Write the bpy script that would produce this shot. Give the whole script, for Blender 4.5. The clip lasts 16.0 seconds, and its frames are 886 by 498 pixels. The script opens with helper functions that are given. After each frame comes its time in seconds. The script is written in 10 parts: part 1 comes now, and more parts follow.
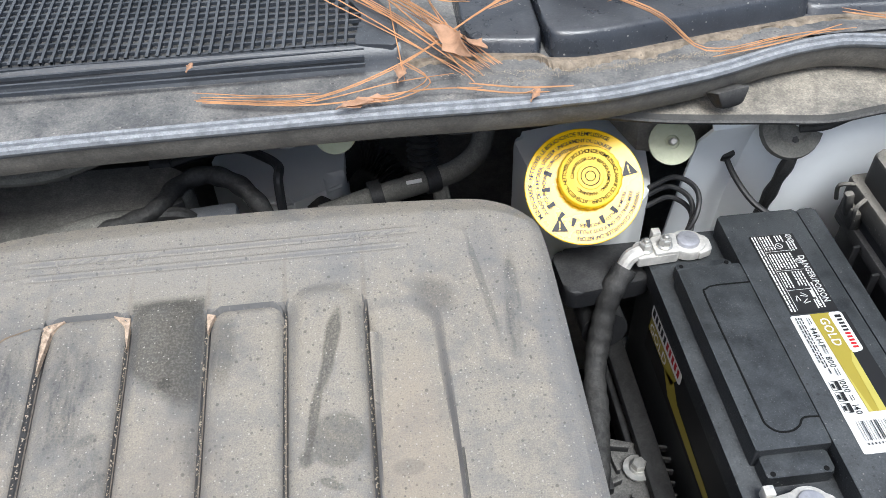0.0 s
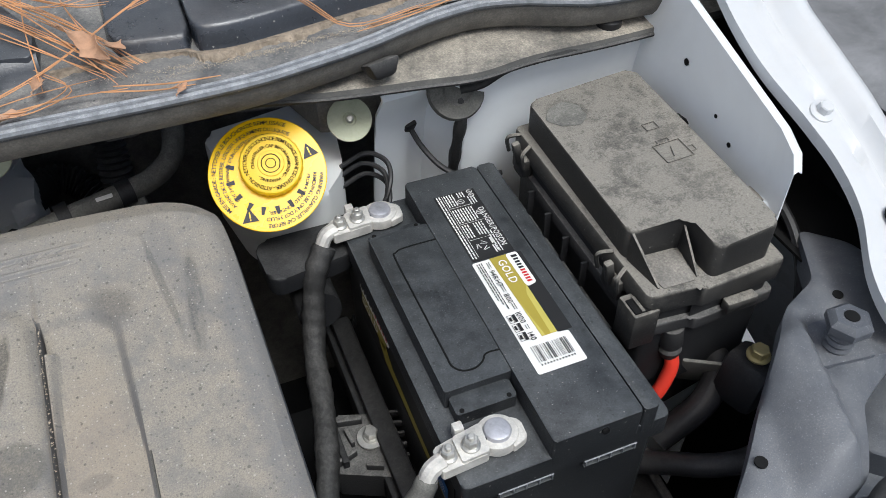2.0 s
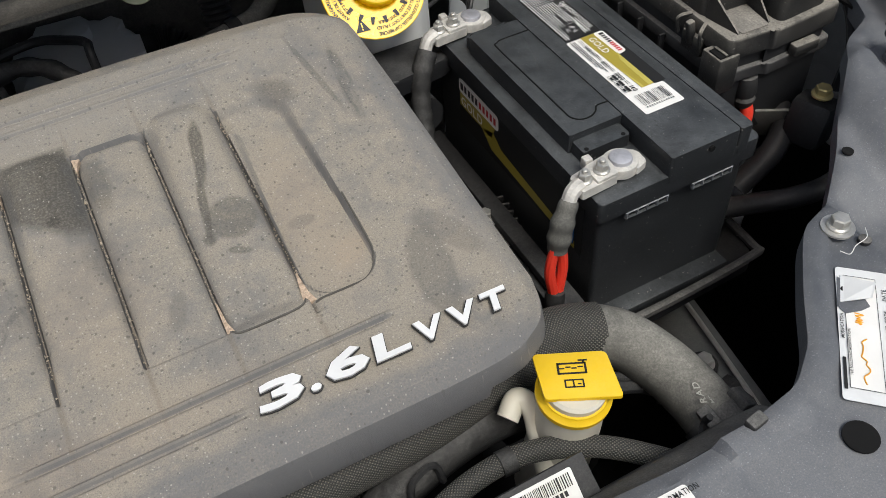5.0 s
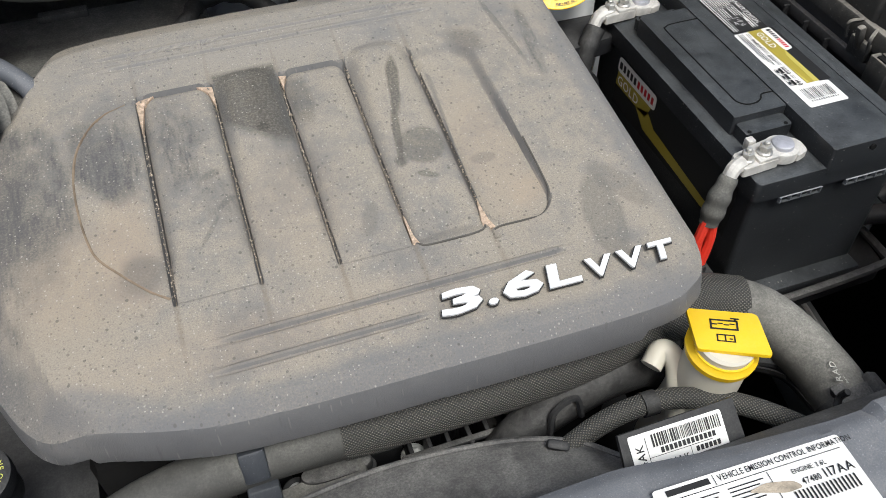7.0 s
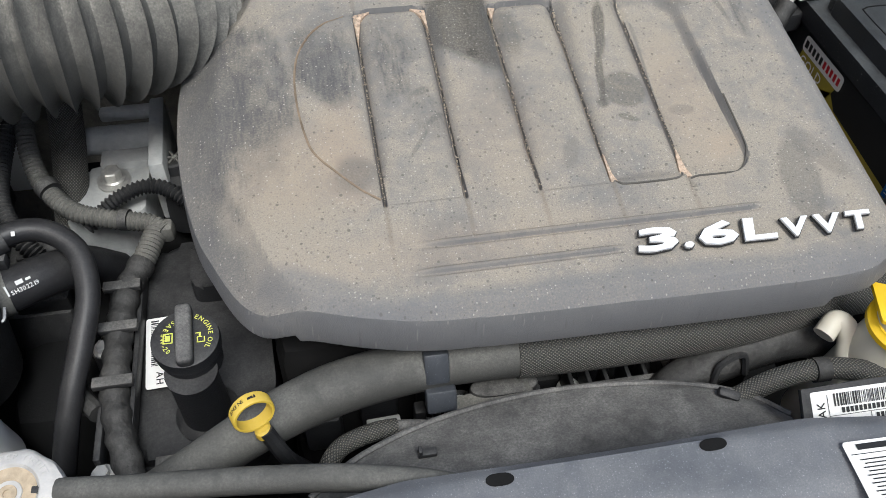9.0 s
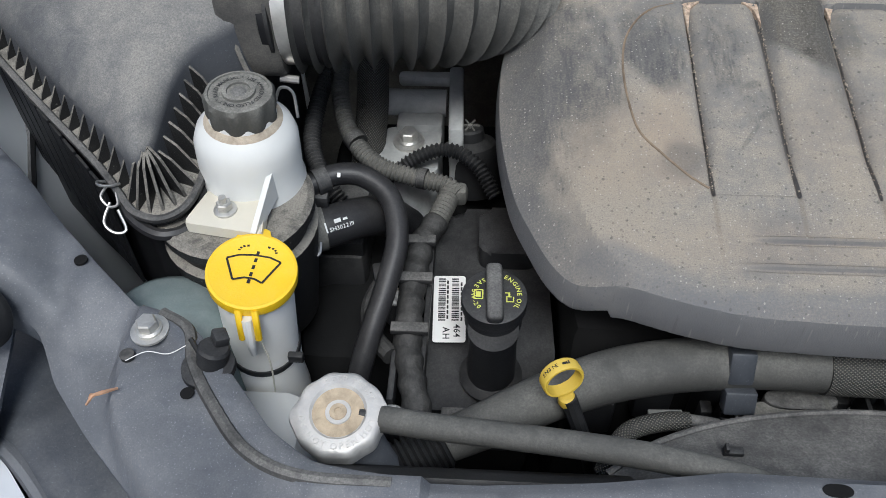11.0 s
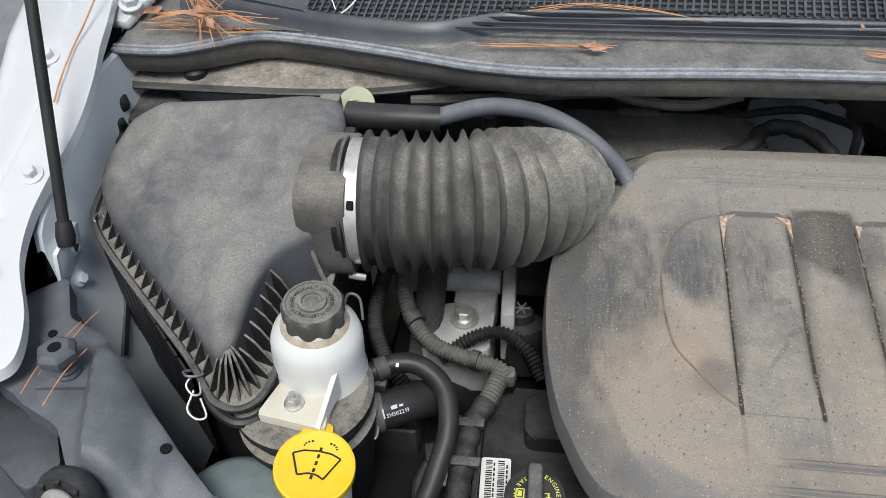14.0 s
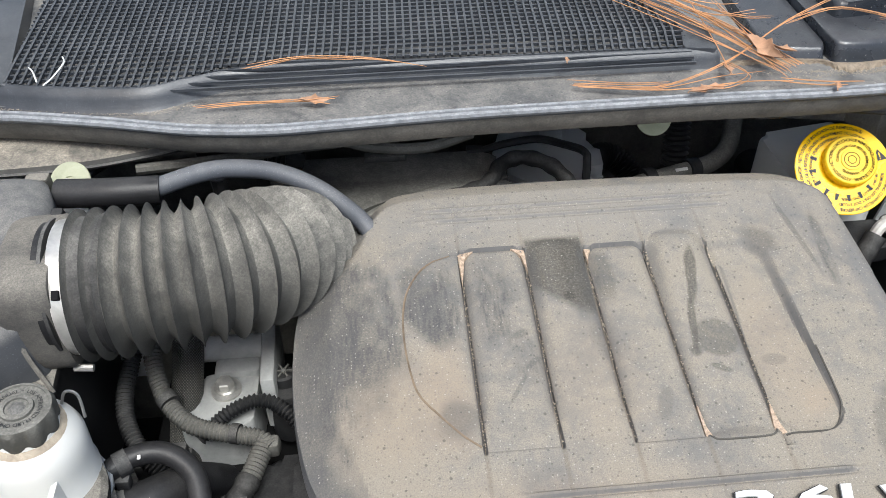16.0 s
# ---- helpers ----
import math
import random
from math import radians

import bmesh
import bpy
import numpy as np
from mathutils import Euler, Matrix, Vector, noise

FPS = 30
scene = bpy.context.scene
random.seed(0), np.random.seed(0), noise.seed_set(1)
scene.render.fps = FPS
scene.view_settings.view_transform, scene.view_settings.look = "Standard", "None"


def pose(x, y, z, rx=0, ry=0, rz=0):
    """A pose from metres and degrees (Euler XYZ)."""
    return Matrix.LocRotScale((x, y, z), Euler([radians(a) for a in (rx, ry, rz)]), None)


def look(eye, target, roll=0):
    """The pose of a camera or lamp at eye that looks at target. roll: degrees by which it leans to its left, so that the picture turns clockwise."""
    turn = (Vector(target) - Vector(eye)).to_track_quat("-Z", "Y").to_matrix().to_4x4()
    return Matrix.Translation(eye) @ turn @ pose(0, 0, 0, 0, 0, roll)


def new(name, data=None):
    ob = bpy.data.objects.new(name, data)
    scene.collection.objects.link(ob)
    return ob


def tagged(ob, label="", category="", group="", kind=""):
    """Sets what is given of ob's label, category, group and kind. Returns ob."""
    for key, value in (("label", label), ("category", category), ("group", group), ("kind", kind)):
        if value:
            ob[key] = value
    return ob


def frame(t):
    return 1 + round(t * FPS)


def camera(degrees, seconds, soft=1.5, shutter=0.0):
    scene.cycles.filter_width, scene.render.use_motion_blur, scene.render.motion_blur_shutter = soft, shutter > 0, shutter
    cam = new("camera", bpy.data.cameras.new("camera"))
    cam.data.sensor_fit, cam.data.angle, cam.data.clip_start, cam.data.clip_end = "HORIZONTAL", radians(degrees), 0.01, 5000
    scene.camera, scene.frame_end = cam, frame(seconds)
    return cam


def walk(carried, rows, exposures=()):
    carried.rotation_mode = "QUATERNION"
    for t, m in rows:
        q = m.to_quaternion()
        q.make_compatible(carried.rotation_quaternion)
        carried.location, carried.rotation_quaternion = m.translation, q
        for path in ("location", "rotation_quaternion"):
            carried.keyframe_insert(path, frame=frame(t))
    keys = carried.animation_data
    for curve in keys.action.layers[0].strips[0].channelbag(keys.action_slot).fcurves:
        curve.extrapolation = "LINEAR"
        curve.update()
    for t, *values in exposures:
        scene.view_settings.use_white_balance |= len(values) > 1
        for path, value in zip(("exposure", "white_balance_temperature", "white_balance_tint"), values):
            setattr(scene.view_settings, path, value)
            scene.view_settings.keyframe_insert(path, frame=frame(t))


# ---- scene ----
cam = camera(56.7, 16.0, soft=0.55)
PATH = [
    (0, (0.14, 0.116, 1.606), (0.255, 1.539, 0.205), -2.3),
    (0.5, (0.171, 0.11, 1.603), (0.405, 1.528, 0.213), -0.7),
    (1, (0.196, 0.098, 1.605), (0.502, 1.504, 0.216), -1.0),
    (1.5, (0.225, 0.083, 1.6), (0.638, 1.462, 0.212), -1.0),
    (2, (0.243, 0.066, 1.596), (0.779, 1.398, 0.204), -0.2),
    (2.5, (0.237, 0.045, 1.578), (0.782, 1.364, 0.177), -2.0),
    (3, (0.208, 0.022, 1.569), (0.739, 1.299, 0.124), -4.1),
    (3.5, (0.186, -0.009, 1.564), (0.745, 1.232, 0.099), -4.5),
    (4, (0.137, -0.028, 1.563), (0.709, 1.189, 0.083), -4.3),
    (4.5, (0.089, -0.038, 1.561), (0.654, 1.179, 0.077), -4.7),
    (4.7, (0.072, -0.04, 1.563), (0.628, 1.178, 0.077), -5.0),
    (7, (-0.067, -0.075, 1.563), (0.368, 1.214, 0.097), -0.8),
    (7.5, (-0.095, -0.075, 1.568), (0.301, 1.189, 0.07), 0.7),
    (8, (-0.113, -0.089, 1.567), (0.226, 1.19, 0.067), 0.6),
    (8.2, (-0.122, -0.091, 1.566), (0.199, 1.178, 0.055), 0.9),
    (10.3, (-0.265, -0.1, 1.527), (-0.157, 1.242, 0.048), 1.8),
    (10.5, (-0.273, -0.101, 1.529), (-0.216, 1.24, 0.045), 1.0),
    (11, (-0.301, -0.106, 1.533), (-0.398, 1.228, 0.046), -1.3),
    (11.5, (-0.329, -0.107, 1.545), (-0.516, 1.225, 0.066), -1.6),
    (12, (-0.34, -0.102, 1.569), (-0.565, 1.236, 0.1), -2.1),
    (12.5, (-0.335, -0.102, 1.594), (-0.585, 1.281, 0.171), -2.4),
    (13, (-0.325, -0.1, 1.614), (-0.587, 1.321, 0.231), -2.4),
    (13.5, (-0.316, -0.093, 1.63), (-0.579, 1.357, 0.277), -2.7),
    (14, (-0.291, -0.085, 1.646), (-0.548, 1.388, 0.317), -3.2),
    (14.5, (-0.262, -0.073, 1.653), (-0.421, 1.432, 0.345), -2.4),
    (15, (-0.245, -0.061, 1.654), (-0.303, 1.468, 0.366), -1.7),
    (15.5, (-0.224, -0.053, 1.652), (-0.187, 1.485, 0.373), -1.1),
    (16, (-0.196, -0.053, 1.647), (-0.068, 1.481, 0.371), -0.8),
]
EXPOSURES = [(0.0, 0.52, 6050, 7), (0.5, 0.51, 6075, 7), (1.0, 0.38, 6100, 7), (1.5, 0.21, 6125, 7), (2.0, 0.10, 6150, 7), (3.0, -0.14, 6500, 7), (3.5, -0.17, 6533, 7), (4.5, -0.14, 6600, 7), (7.0, 0.23, 6400, 7), (8.0, 0.26, 6314, 7), (10.5, 0.26, 6100, 7), (11.0, 0.01, 6050, 7), (11.5, -0.25, 6133, 7), (12.5, -0.20, 6300, 7), (13.0, -0.06, 6300, 7), (13.5, -0.02, 6300, 7), (14.0, 0.07, 6300, 7), (14.5, 0.23, 6300, 7), (15.5, 0.35, 6300, 7), (16.0, 0.46, 6300, 7)]
walk(cam, [(t, look(eye, target, roll)) for t, eye, target, roll in PATH], EXPOSURES)

# ---- light ----
world = bpy.data.worlds.new("overcast_sky")
scene.world = world
world.use_nodes = True
wn = world.node_tree.nodes
sky = wn.new("ShaderNodeTexSky")
sky.sky_type, sky.sun_disc = "NISHITA", False
sky.sun_elevation, sky.sun_rotation = radians(58), radians(200)
sky.air_density, sky.dust_density, sky.ozone_density = 1.0, 4.0, 1.0
world.node_tree.links.new(sky.outputs[0], wn["Background"].inputs[0])
wn["Background"].inputs[1].default_value = 0.115
sun = new("sun", bpy.data.lights.new("sun", "SUN"))
sun.data.energy, sun.data.angle, sun.data.color = 2.7, radians(20), (1.0, 0.99, 0.975)
sun.matrix_world = look((0.35, -1.3, 4.0), (0.0, 0.35, 1.0))


# ---- materials ----
def material(name, base, rough=0.6, metal=0.0, dust=None, amount=0.0, grain=550.0, blotch=14.0, bump=0.3, vary=0.25, speck=0.0, coat=0.0, flat_dust=0.0, sss=0.0, scratch=0.0, spec=0.35):
    """A surface with grain and blotches, a layer of dust that lies mostly on what faces up, and dark specks."""
    m = bpy.data.materials.new(name)
    m.use_nodes = True
    n, k = m.node_tree.nodes, m.node_tree.links.new
    b = n["Principled BSDF"]
    co = n.new("ShaderNodeTexCoord").outputs["Object"]

    def tex(scale, detail=4.0, rough_=0.6, dist=0.0):
        t = n.new("ShaderNodeTexNoise")
        t.inputs["Scale"].default_value, t.inputs["Detail"].default_value = scale, detail
        t.inputs["Roughness"].default_value, t.inputs["Distortion"].default_value = rough_, dist
        k(co, t.inputs["Vector"])
        return t.outputs["Fac"]

    def ramp(src, a, c):
        r = n.new("ShaderNodeMapRange")
        r.inputs[1].default_value, r.inputs[2].default_value = a, c
        k(src, r.inputs[0])
        return r.outputs[0]

    def calc(op, a, c):
        r = n.new("ShaderNodeMath")
        r.operation = op
        for i, v in enumerate((a, c)):
            if isinstance(v, (int, float)):
                r.inputs[i].default_value = v
            else:
                k(v, r.inputs[i])
        return r.outputs[0]

    def mix(f, a, c):
        r = n.new("ShaderNodeMix")
        r.data_type = "RGBA"
        k(f, r.inputs[0]) if not isinstance(f, (int, float)) else None
        for i, v in ((6, a), (7, c)):
            if isinstance(v, tuple):
                r.inputs[i].default_value = (*v, 1)
            else:
                k(v, r.inputs[i])
        return r.outputs[2]

    big, fine = tex(blotch, 5.0, 0.65, 0.4), tex(grain, 3.0, 0.7)
    dark = tuple(c * (1 - vary) for c in base)
    lite = tuple(min(1.0, c * (1 + vary)) for c in base)
    col = mix(ramp(big, 0.3, 0.7), dark, lite)
    rg = calc("ADD", rough - 0.08, calc("MULTIPLY", big, 0.16))
    if dust:
        up = n.new("ShaderNodeSeparateXYZ")
        k(n.new("ShaderNodeNewGeometry").outputs["Normal"], up.inputs[0])
        lie = calc("ADD", calc("MULTIPLY", ramp(up.outputs[2], 0.0, 0.9), 1 - flat_dust), flat_dust)
        mid = tex(blotch * 5.5, 4.0, 0.65, 0.6)
        patch = calc("ADD", calc("MULTIPLY", ramp(big, 0.36, 0.62), 0.62), calc("MULTIPLY", ramp(mid, 0.38, 0.66), 0.38))
        clump = calc("MULTIPLY", calc("ADD", 0.22, calc("MULTIPLY", patch, 0.9)), calc("ADD", 0.72, calc("MULTIPLY", ramp(fine, 0.3, 0.7), 0.4)))
        f = calc("MINIMUM", calc("MULTIPLY", calc("MULTIPLY", lie, clump), amount), 1.0)
        dd = mix(ramp(fine, 0.3, 0.7), tuple(c * 0.78 for c in dust), tuple(min(1, c * 1.2) for c in dust))
        col = mix(f, col, dd)
        rg = calc("MINIMUM", calc("ADD", rg, calc("MULTIPLY", f, 0.45)), 0.95)
    if speck:
        v = n.new("ShaderNodeTexVoronoi")
        v.inputs["Scale"].default_value = 190.0
        k(co, v.inputs["Vector"])
        pick = n.new("ShaderNodeSeparateColor")
        k(v.outputs["Color"], pick.inputs[0])
        dot = calc("MULTIPLY", calc("LESS_THAN", v.outputs["Distance"], calc("MULTIPLY", pick.outputs[1], 0.23)), calc("GREATER_THAN", pick.outputs[0], 0.3))
        col = mix(calc("MULTIPLY", dot, speck), col, tuple(c * 0.45 for c in base))
        v2 = n.new("ShaderNodeTexVoronoi")
        v2.inputs["Scale"].default_value = 240.0
        k(co, v2.inputs["Vector"])
        pk = n.new("ShaderNodeSeparateColor")
        k(v2.outputs["Color"], pk.inputs[0])
        d2 = calc("MULTIPLY", calc("LESS_THAN", v2.outputs["Distance"], calc("MULTIPLY", pk.outputs[1], 0.25)), calc("GREATER_THAN", pk.outputs[0], 0.5))
        col = mix(calc("MULTIPLY", d2, 0.55 * speck), col, tuple(c * 0.7 for c in base))
        d3 = calc("MULTIPLY", calc("LESS_THAN", v2.outputs["Distance"], calc("MULTIPLY", pk.outputs[2], 0.22)), calc("LESS_THAN", pk.outputs[0], 0.3))
        col = mix(calc("MULTIPLY", d3, 0.6 * speck), col, (0.55, 0.52, 0.46))
    if scratch:
        w = tex(900.0, 2.0, 0.5)
        col = mix(calc("MULTIPLY", ramp(w, 0.66, 0.72), scratch), col, tuple(min(1, c * 4 + 0.15) for c in base))
    k(col, b.inputs["Base Color"])
    k(rg, b.inputs["Roughness"])
    b.inputs["Metallic"].default_value = metal
    b.inputs["Specular IOR Level"].default_value = spec
    b.inputs["Coat Weight"].default_value = coat
    b.inputs["Subsurface Weight"].default_value = sss
    b.inputs["Subsurface Radius"].default_value = (0.02, 0.02, 0.02)
    if bump:
        bp = n.new("ShaderNodeBump")
        bp.inputs["Strength"].default_value, bp.inputs["Distance"].default_value = bump, 0.0008
        k(calc("ADD", fine, calc("MULTIPLY", big, 1.5)), bp.inputs["Height"])
        k(bp.outputs[0], b.inputs["Normal"])
    return m


DUST = (0.32, 0.31, 0.288)
M_COVER = material("dusty_grey_plastic", (0.16, 0.162, 0.165), 0.62, dust=(0.285, 0.256, 0.212), amount=1.3, grain=900, blotch=11, bump=0.8, speck=0.5, flat_dust=0.25)
M_GRIT = material("pinkish_grit", (0.46, 0.35, 0.26), 0.95, grain=500, blotch=300, bump=1.0, vary=0.45, speck=0.6)
# dark tone for the shade line along the rib steps
M_STEPSHADE = material("rib_step_shade", (0.085, 0.08, 0.07), 0.7, grain=500, blotch=30, bump=0.6, speck=0.6)
M_SEAMDIRT = material("tan_seam_dirt", (0.20, 0.152, 0.108), 0.95, grain=500, blotch=60, bump=1.0, vary=0.4)
M_BLACK = material("black_plastic", (0.012, 0.0125, 0.014), 0.5, dust=DUST, amount=0.12, blotch=20)
M_DUSTY = material("dusty_black_plastic", (0.022, 0.022, 0.023), 0.55, dust=DUST, amount=0.48, blotch=13, bump=0.4)
M_CASE = material("battery_black", (0.016, 0.0175, 0.0195), 0.42, spec=0.5, dust=(0.245, 0.265, 0.272), amount=0.2, grain=700, blotch=25, scratch=0.45, speck=0.5)
M_FUSE = material("brown_black_plastic", (0.018, 0.018, 0.018), 0.5, dust=(0.232, 0.217, 0.188), amount=1.5, grain=700, blotch=26, bump=0.5, speck=0.3, scratch=0.2)
M_GREY = material("slate_plastic", (0.088, 0.096, 0.112), 0.42, dust=(0.27, 0.265, 0.255), amount=0.38, grain=900, blotch=8, bump=0.25, scratch=0.25, speck=0.1)
M_COWL = material("weathered_cowl_plastic", (0.036, 0.041, 0.05), 0.36, spec=0.6, dust=(0.3, 0.3, 0.29), amount=0.14, grain=500, blotch=16, scratch=0.3)
M_COWLDIRT = material("grimy_cowl_plastic", (0.06, 0.066, 0.076), 0.45, dust=(0.33, 0.31, 0.275), amount=0.6, grain=500, blotch=26, scratch=0.3, speck=0.5, bump=0.5)
M_TUB = material("shiny_cowl_plastic", (0.022, 0.026, 0.034), 0.27, spec=0.7, dust=(0.4, 0.38, 0.36), amount=0.10, grain=600, blotch=18, scratch=0.3, speck=0.6)
M_SKIRT = material("dusty_trim", (0.085, 0.083, 0.078), 0.65, dust=(0.33, 0.305, 0.265), amount=0.8, grain=500, blotch=20, bump=0.5, flat_dust=0.5)
M_TAN = material("sand_covered_plastic", (0.09, 0.09, 0.088), 0.7, dust=(0.40, 0.36, 0.295), amount=0.95, grain=500, blotch=22, bump=0.7)
M_SEAL = material("worn_rubber_seal", (0.15, 0.16, 0.175), 0.5, dust=(0.5, 0.51, 0.52), amount=0.5, grain=700, blotch=110, bump=0.5)
M_PAINT = material("white_body_paint", (0.60, 0.615, 0.63), 0.28, dust=(0.42, 0.38, 0.32), amount=0.26, coat=0.5, vary=0.03, bump=0.0, blotch=8)
M_APRON = material("pale_primer_paint", (0.8, 0.83, 0.85), 0.4, dust=(0.4, 0.38, 0.34), amount=0.22, vary=0.05, bump=0.05, blotch=9)
M_RUBBER = material("black_rubber", (0.016, 0.016, 0.0175), 0.42, dust=DUST, amount=0.08, blotch=25)
M_HOSE = material("dusty_rubber_hose", (0.06, 0.06, 0.055), 0.65, dust=(0.29, 0.28, 0.25), amount=0.75, blotch=14, flat_dust=0.2)
M_COOLANT = material("dull_rubber_hose", (0.05, 0.05, 0.047), 0.62, dust=(0.22, 0.215, 0.195), amount=0.5, blotch=9, flat_dust=0.1, vary=0.12, bump=0.5)
M_BELLOWS = material("dusty_bellows_rubber", (0.05, 0.05, 0.048), 0.6, dust=(0.31, 0.295, 0.26), amount=1.15, blotch=13, flat_dust=0.1)
M_TAPE = material("wrapped_loom_tape", (0.018, 0.018, 0.018), 0.6, dust=DUST, amount=0.18, grain=240, blotch=40, bump=1.0)
M_LEAD = material("oxidised_lead", (0.56, 0.54, 0.5), 0.5, 0.35, dust=(0.7, 0.68, 0.63), amount=0.5, grain=500, blotch=60, bump=0.6)
M_POST = material("lead_post", (0.45, 0.45, 0.48), 0.45, 0.5, grain=400, blotch=80, bump=0.4)
M_ZINC = material("zinc_bolt", (0.47, 0.46, 0.43), 0.4, 0.6, grain=500, blotch=80, bump=0.3)
M_ALU = material("cast_aluminium", (0.6, 0.6, 0.58), 0.55, 0.5, dust=DUST, amount=0.5, grain=260, blotch=30, bump=0.8)
M_CAST = material("dusty_cast_aluminium", (0.42, 0.43, 0.42), 0.6, 0.1, dust=(0.36, 0.35, 0.33), amount=0.5, grain=300, blotch=40, bump=0.8, vary=0.25)
M_STEEL = material("brushed_steel_band", (0.7, 0.68, 0.64), 0.38, 0.75, grain=500, blotch=30, bump=0.2)
M_RUST = material("rusty_steel", (0.36, 0.15, 0.06), 0.8, grain=300, blotch=60, bump=0.8, vary=0.4)
M_OLIVE = material("olive_washer", (0.42, 0.44, 0.3), 0.55, dust=DUST, amount=0.4, blotch=40)
M_YELLOW = material("yellow_plastic", (0.83, 0.53, 0.012), 0.42, dust=(0.5, 0.42, 0.2), amount=0.16, vary=0.06, grain=500, bump=0.2, blotch=30)
M_OLDYELLOW = material("worn_yellow_plastic", (0.62, 0.43, 0.05), 0.5, dust=(0.42, 0.36, 0.18), amount=0.3, vary=0.12, grain=500, bump=0.2, blotch=40)
M_TAG = material("yellow_foil_tag", (0.9, 0.545, 0.0), 0.28, vary=0.04, bump=0.03)
M_MILK = material("milky_reservoir", (0.66, 0.665, 0.645), 0.4, dust=(0.5, 0.45, 0.36), amount=0.14, vary=0.04, sss=0.3, bump=0.05)
M_CREAM = material("yellowed_reservoir", (0.6, 0.57, 0.48), 0.45, dust=(0.45, 0.4, 0.32), amount=0.2, vary=0.08, sss=0.2, bump=0.1)
M_NECK = material("pale_filler_neck", (0.92, 0.9, 0.85), 0.45, vary=0.04, sss=1.0, bump=0.1)
M_RED = material("red_cable", (0.72, 0.045, 0.025), 0.4, dust=DUST, amount=0.1, vary=0.08)
M_WHITE = material("white_label", (0.78, 0.77, 0.74), 0.5, vary=0.04, bump=0.02, blotch=40)
M_SILVER = material("silver_letters", (0.8, 0.8, 0.79), 0.35, 0.25, vary=0.06, bump=0.05)
M_INK = material("black_ink", (0.018, 0.018, 0.018), 0.5, vary=0.05, bump=0.0)
M_PALEINK = material("white_print", (0.68, 0.68, 0.66), 0.5, vary=0.05, bump=0.0)
M_GOLD = material("gold_print", (0.36, 0.29, 0.045), 0.4, vary=0.08, bump=0.0)
M_CRIMSON = material("red_print", (0.5, 0.02, 0.025), 0.4, vary=0.05, bump=0.0)
M_PALEGOLD = material("pale_gold_print", (0.5, 0.43, 0.10), 0.35, vary=0.08, bump=0.0)
M_BLUE = material("blue_print", (0.015, 0.12, 0.36), 0.4, vary=0.1, bump=0.0)
M_ORANGE = material("orange_pen", (0.75, 0.36, 0.03), 0.6, vary=0.1, bump=0.0)
M_NEEDLE = material("dry_pine_needle", (0.50, 0.255, 0.12), 0.55, vary=0.35, grain=120, blotch=30, bump=0.2)
M_LEAF = material("dry_leaf", (0.4, 0.235, 0.145), 0.6, vary=0.35, grain=200, blotch=60, bump=0.4)
M_SAND = material("blown_sand", (0.42, 0.36, 0.28), 0.9, grain=500, blotch=60, bump=1.0, vary=0.4)
M_DRIFT = material("grimy_sand", (0.25, 0.205, 0.155), 0.95, grain=420, blotch=120, bump=1.2, vary=0.5, speck=0.5)
# near black that stands in for shade in gaps, holes and bay; also print
M_DARK = material("near_black_shade_and_print", (0.011, 0.011, 0.011), 0.8, blotch=10, spec=0.1)
M_ASPHALT = material("asphalt", (0.2, 0.2, 0.2), 0.9, grain=90, blotch=3, bump=1.0, vary=0.35, speck=0.5)
M_GLASS = material("headlamp_lens", (0.5, 0.52, 0.54), 0.12, vary=0.08, coat=0.8, bump=0.0)
M_WSTEEL = material("wire_steel", (0.33, 0.33, 0.32), 0.4, 0.7, bump=0.1)
M_TARNISH = material("dull_steel_cap", (0.56, 0.555, 0.54), 0.42, 0.35, dust=(0.55, 0.5, 0.44), amount=0.35, grain=400, blotch=40, bump=0.3)


M_AIRBOX = material("dusty_slate_plastic", (0.062, 0.067, 0.077), 0.44, dust=(0.232, 0.222, 0.202), amount=1.0, grain=700, blotch=10, bump=0.3, flat_dust=0.05, scratch=0.2)
M_DISH = material("rusty_dish", (0.42, 0.34, 0.24), 0.7, grain=500, blotch=90, bump=0.5, vary=0.3)
M_DUCT = material("dusty_black_duct", (0.045, 0.045, 0.046), 0.5, dust=(0.26, 0.24, 0.205), amount=0.75, grain=700, blotch=16, bump=0.3, flat_dust=0.45)
M_LIME = material("yellow_green_print", (0.6, 0.62, 0.12), 0.5, vary=0.05, bump=0.0)
M_HOSEPRINT = material("pale_hose_print", (0.4, 0.4, 0.36), 0.6, vary=0.2, bump=0.0)
M_CANISTER = material("pale_green_plastic", (0.17, 0.22, 0.22), 0.5, dust=DUST, amount=0.3)
M_STICKER = material("silver_sticker", (0.68, 0.69, 0.69), 0.4, vary=0.08, bump=0.02, blotch=40)
M_BRASSY = material("yellow_passivated_bolt", (0.5, 0.42, 0.2), 0.45, 0.5, vary=0.2)
M_FRAME = material("dirty_body_rail", (0.12, 0.13, 0.13), 0.6, dust=DUST, amount=0.3)


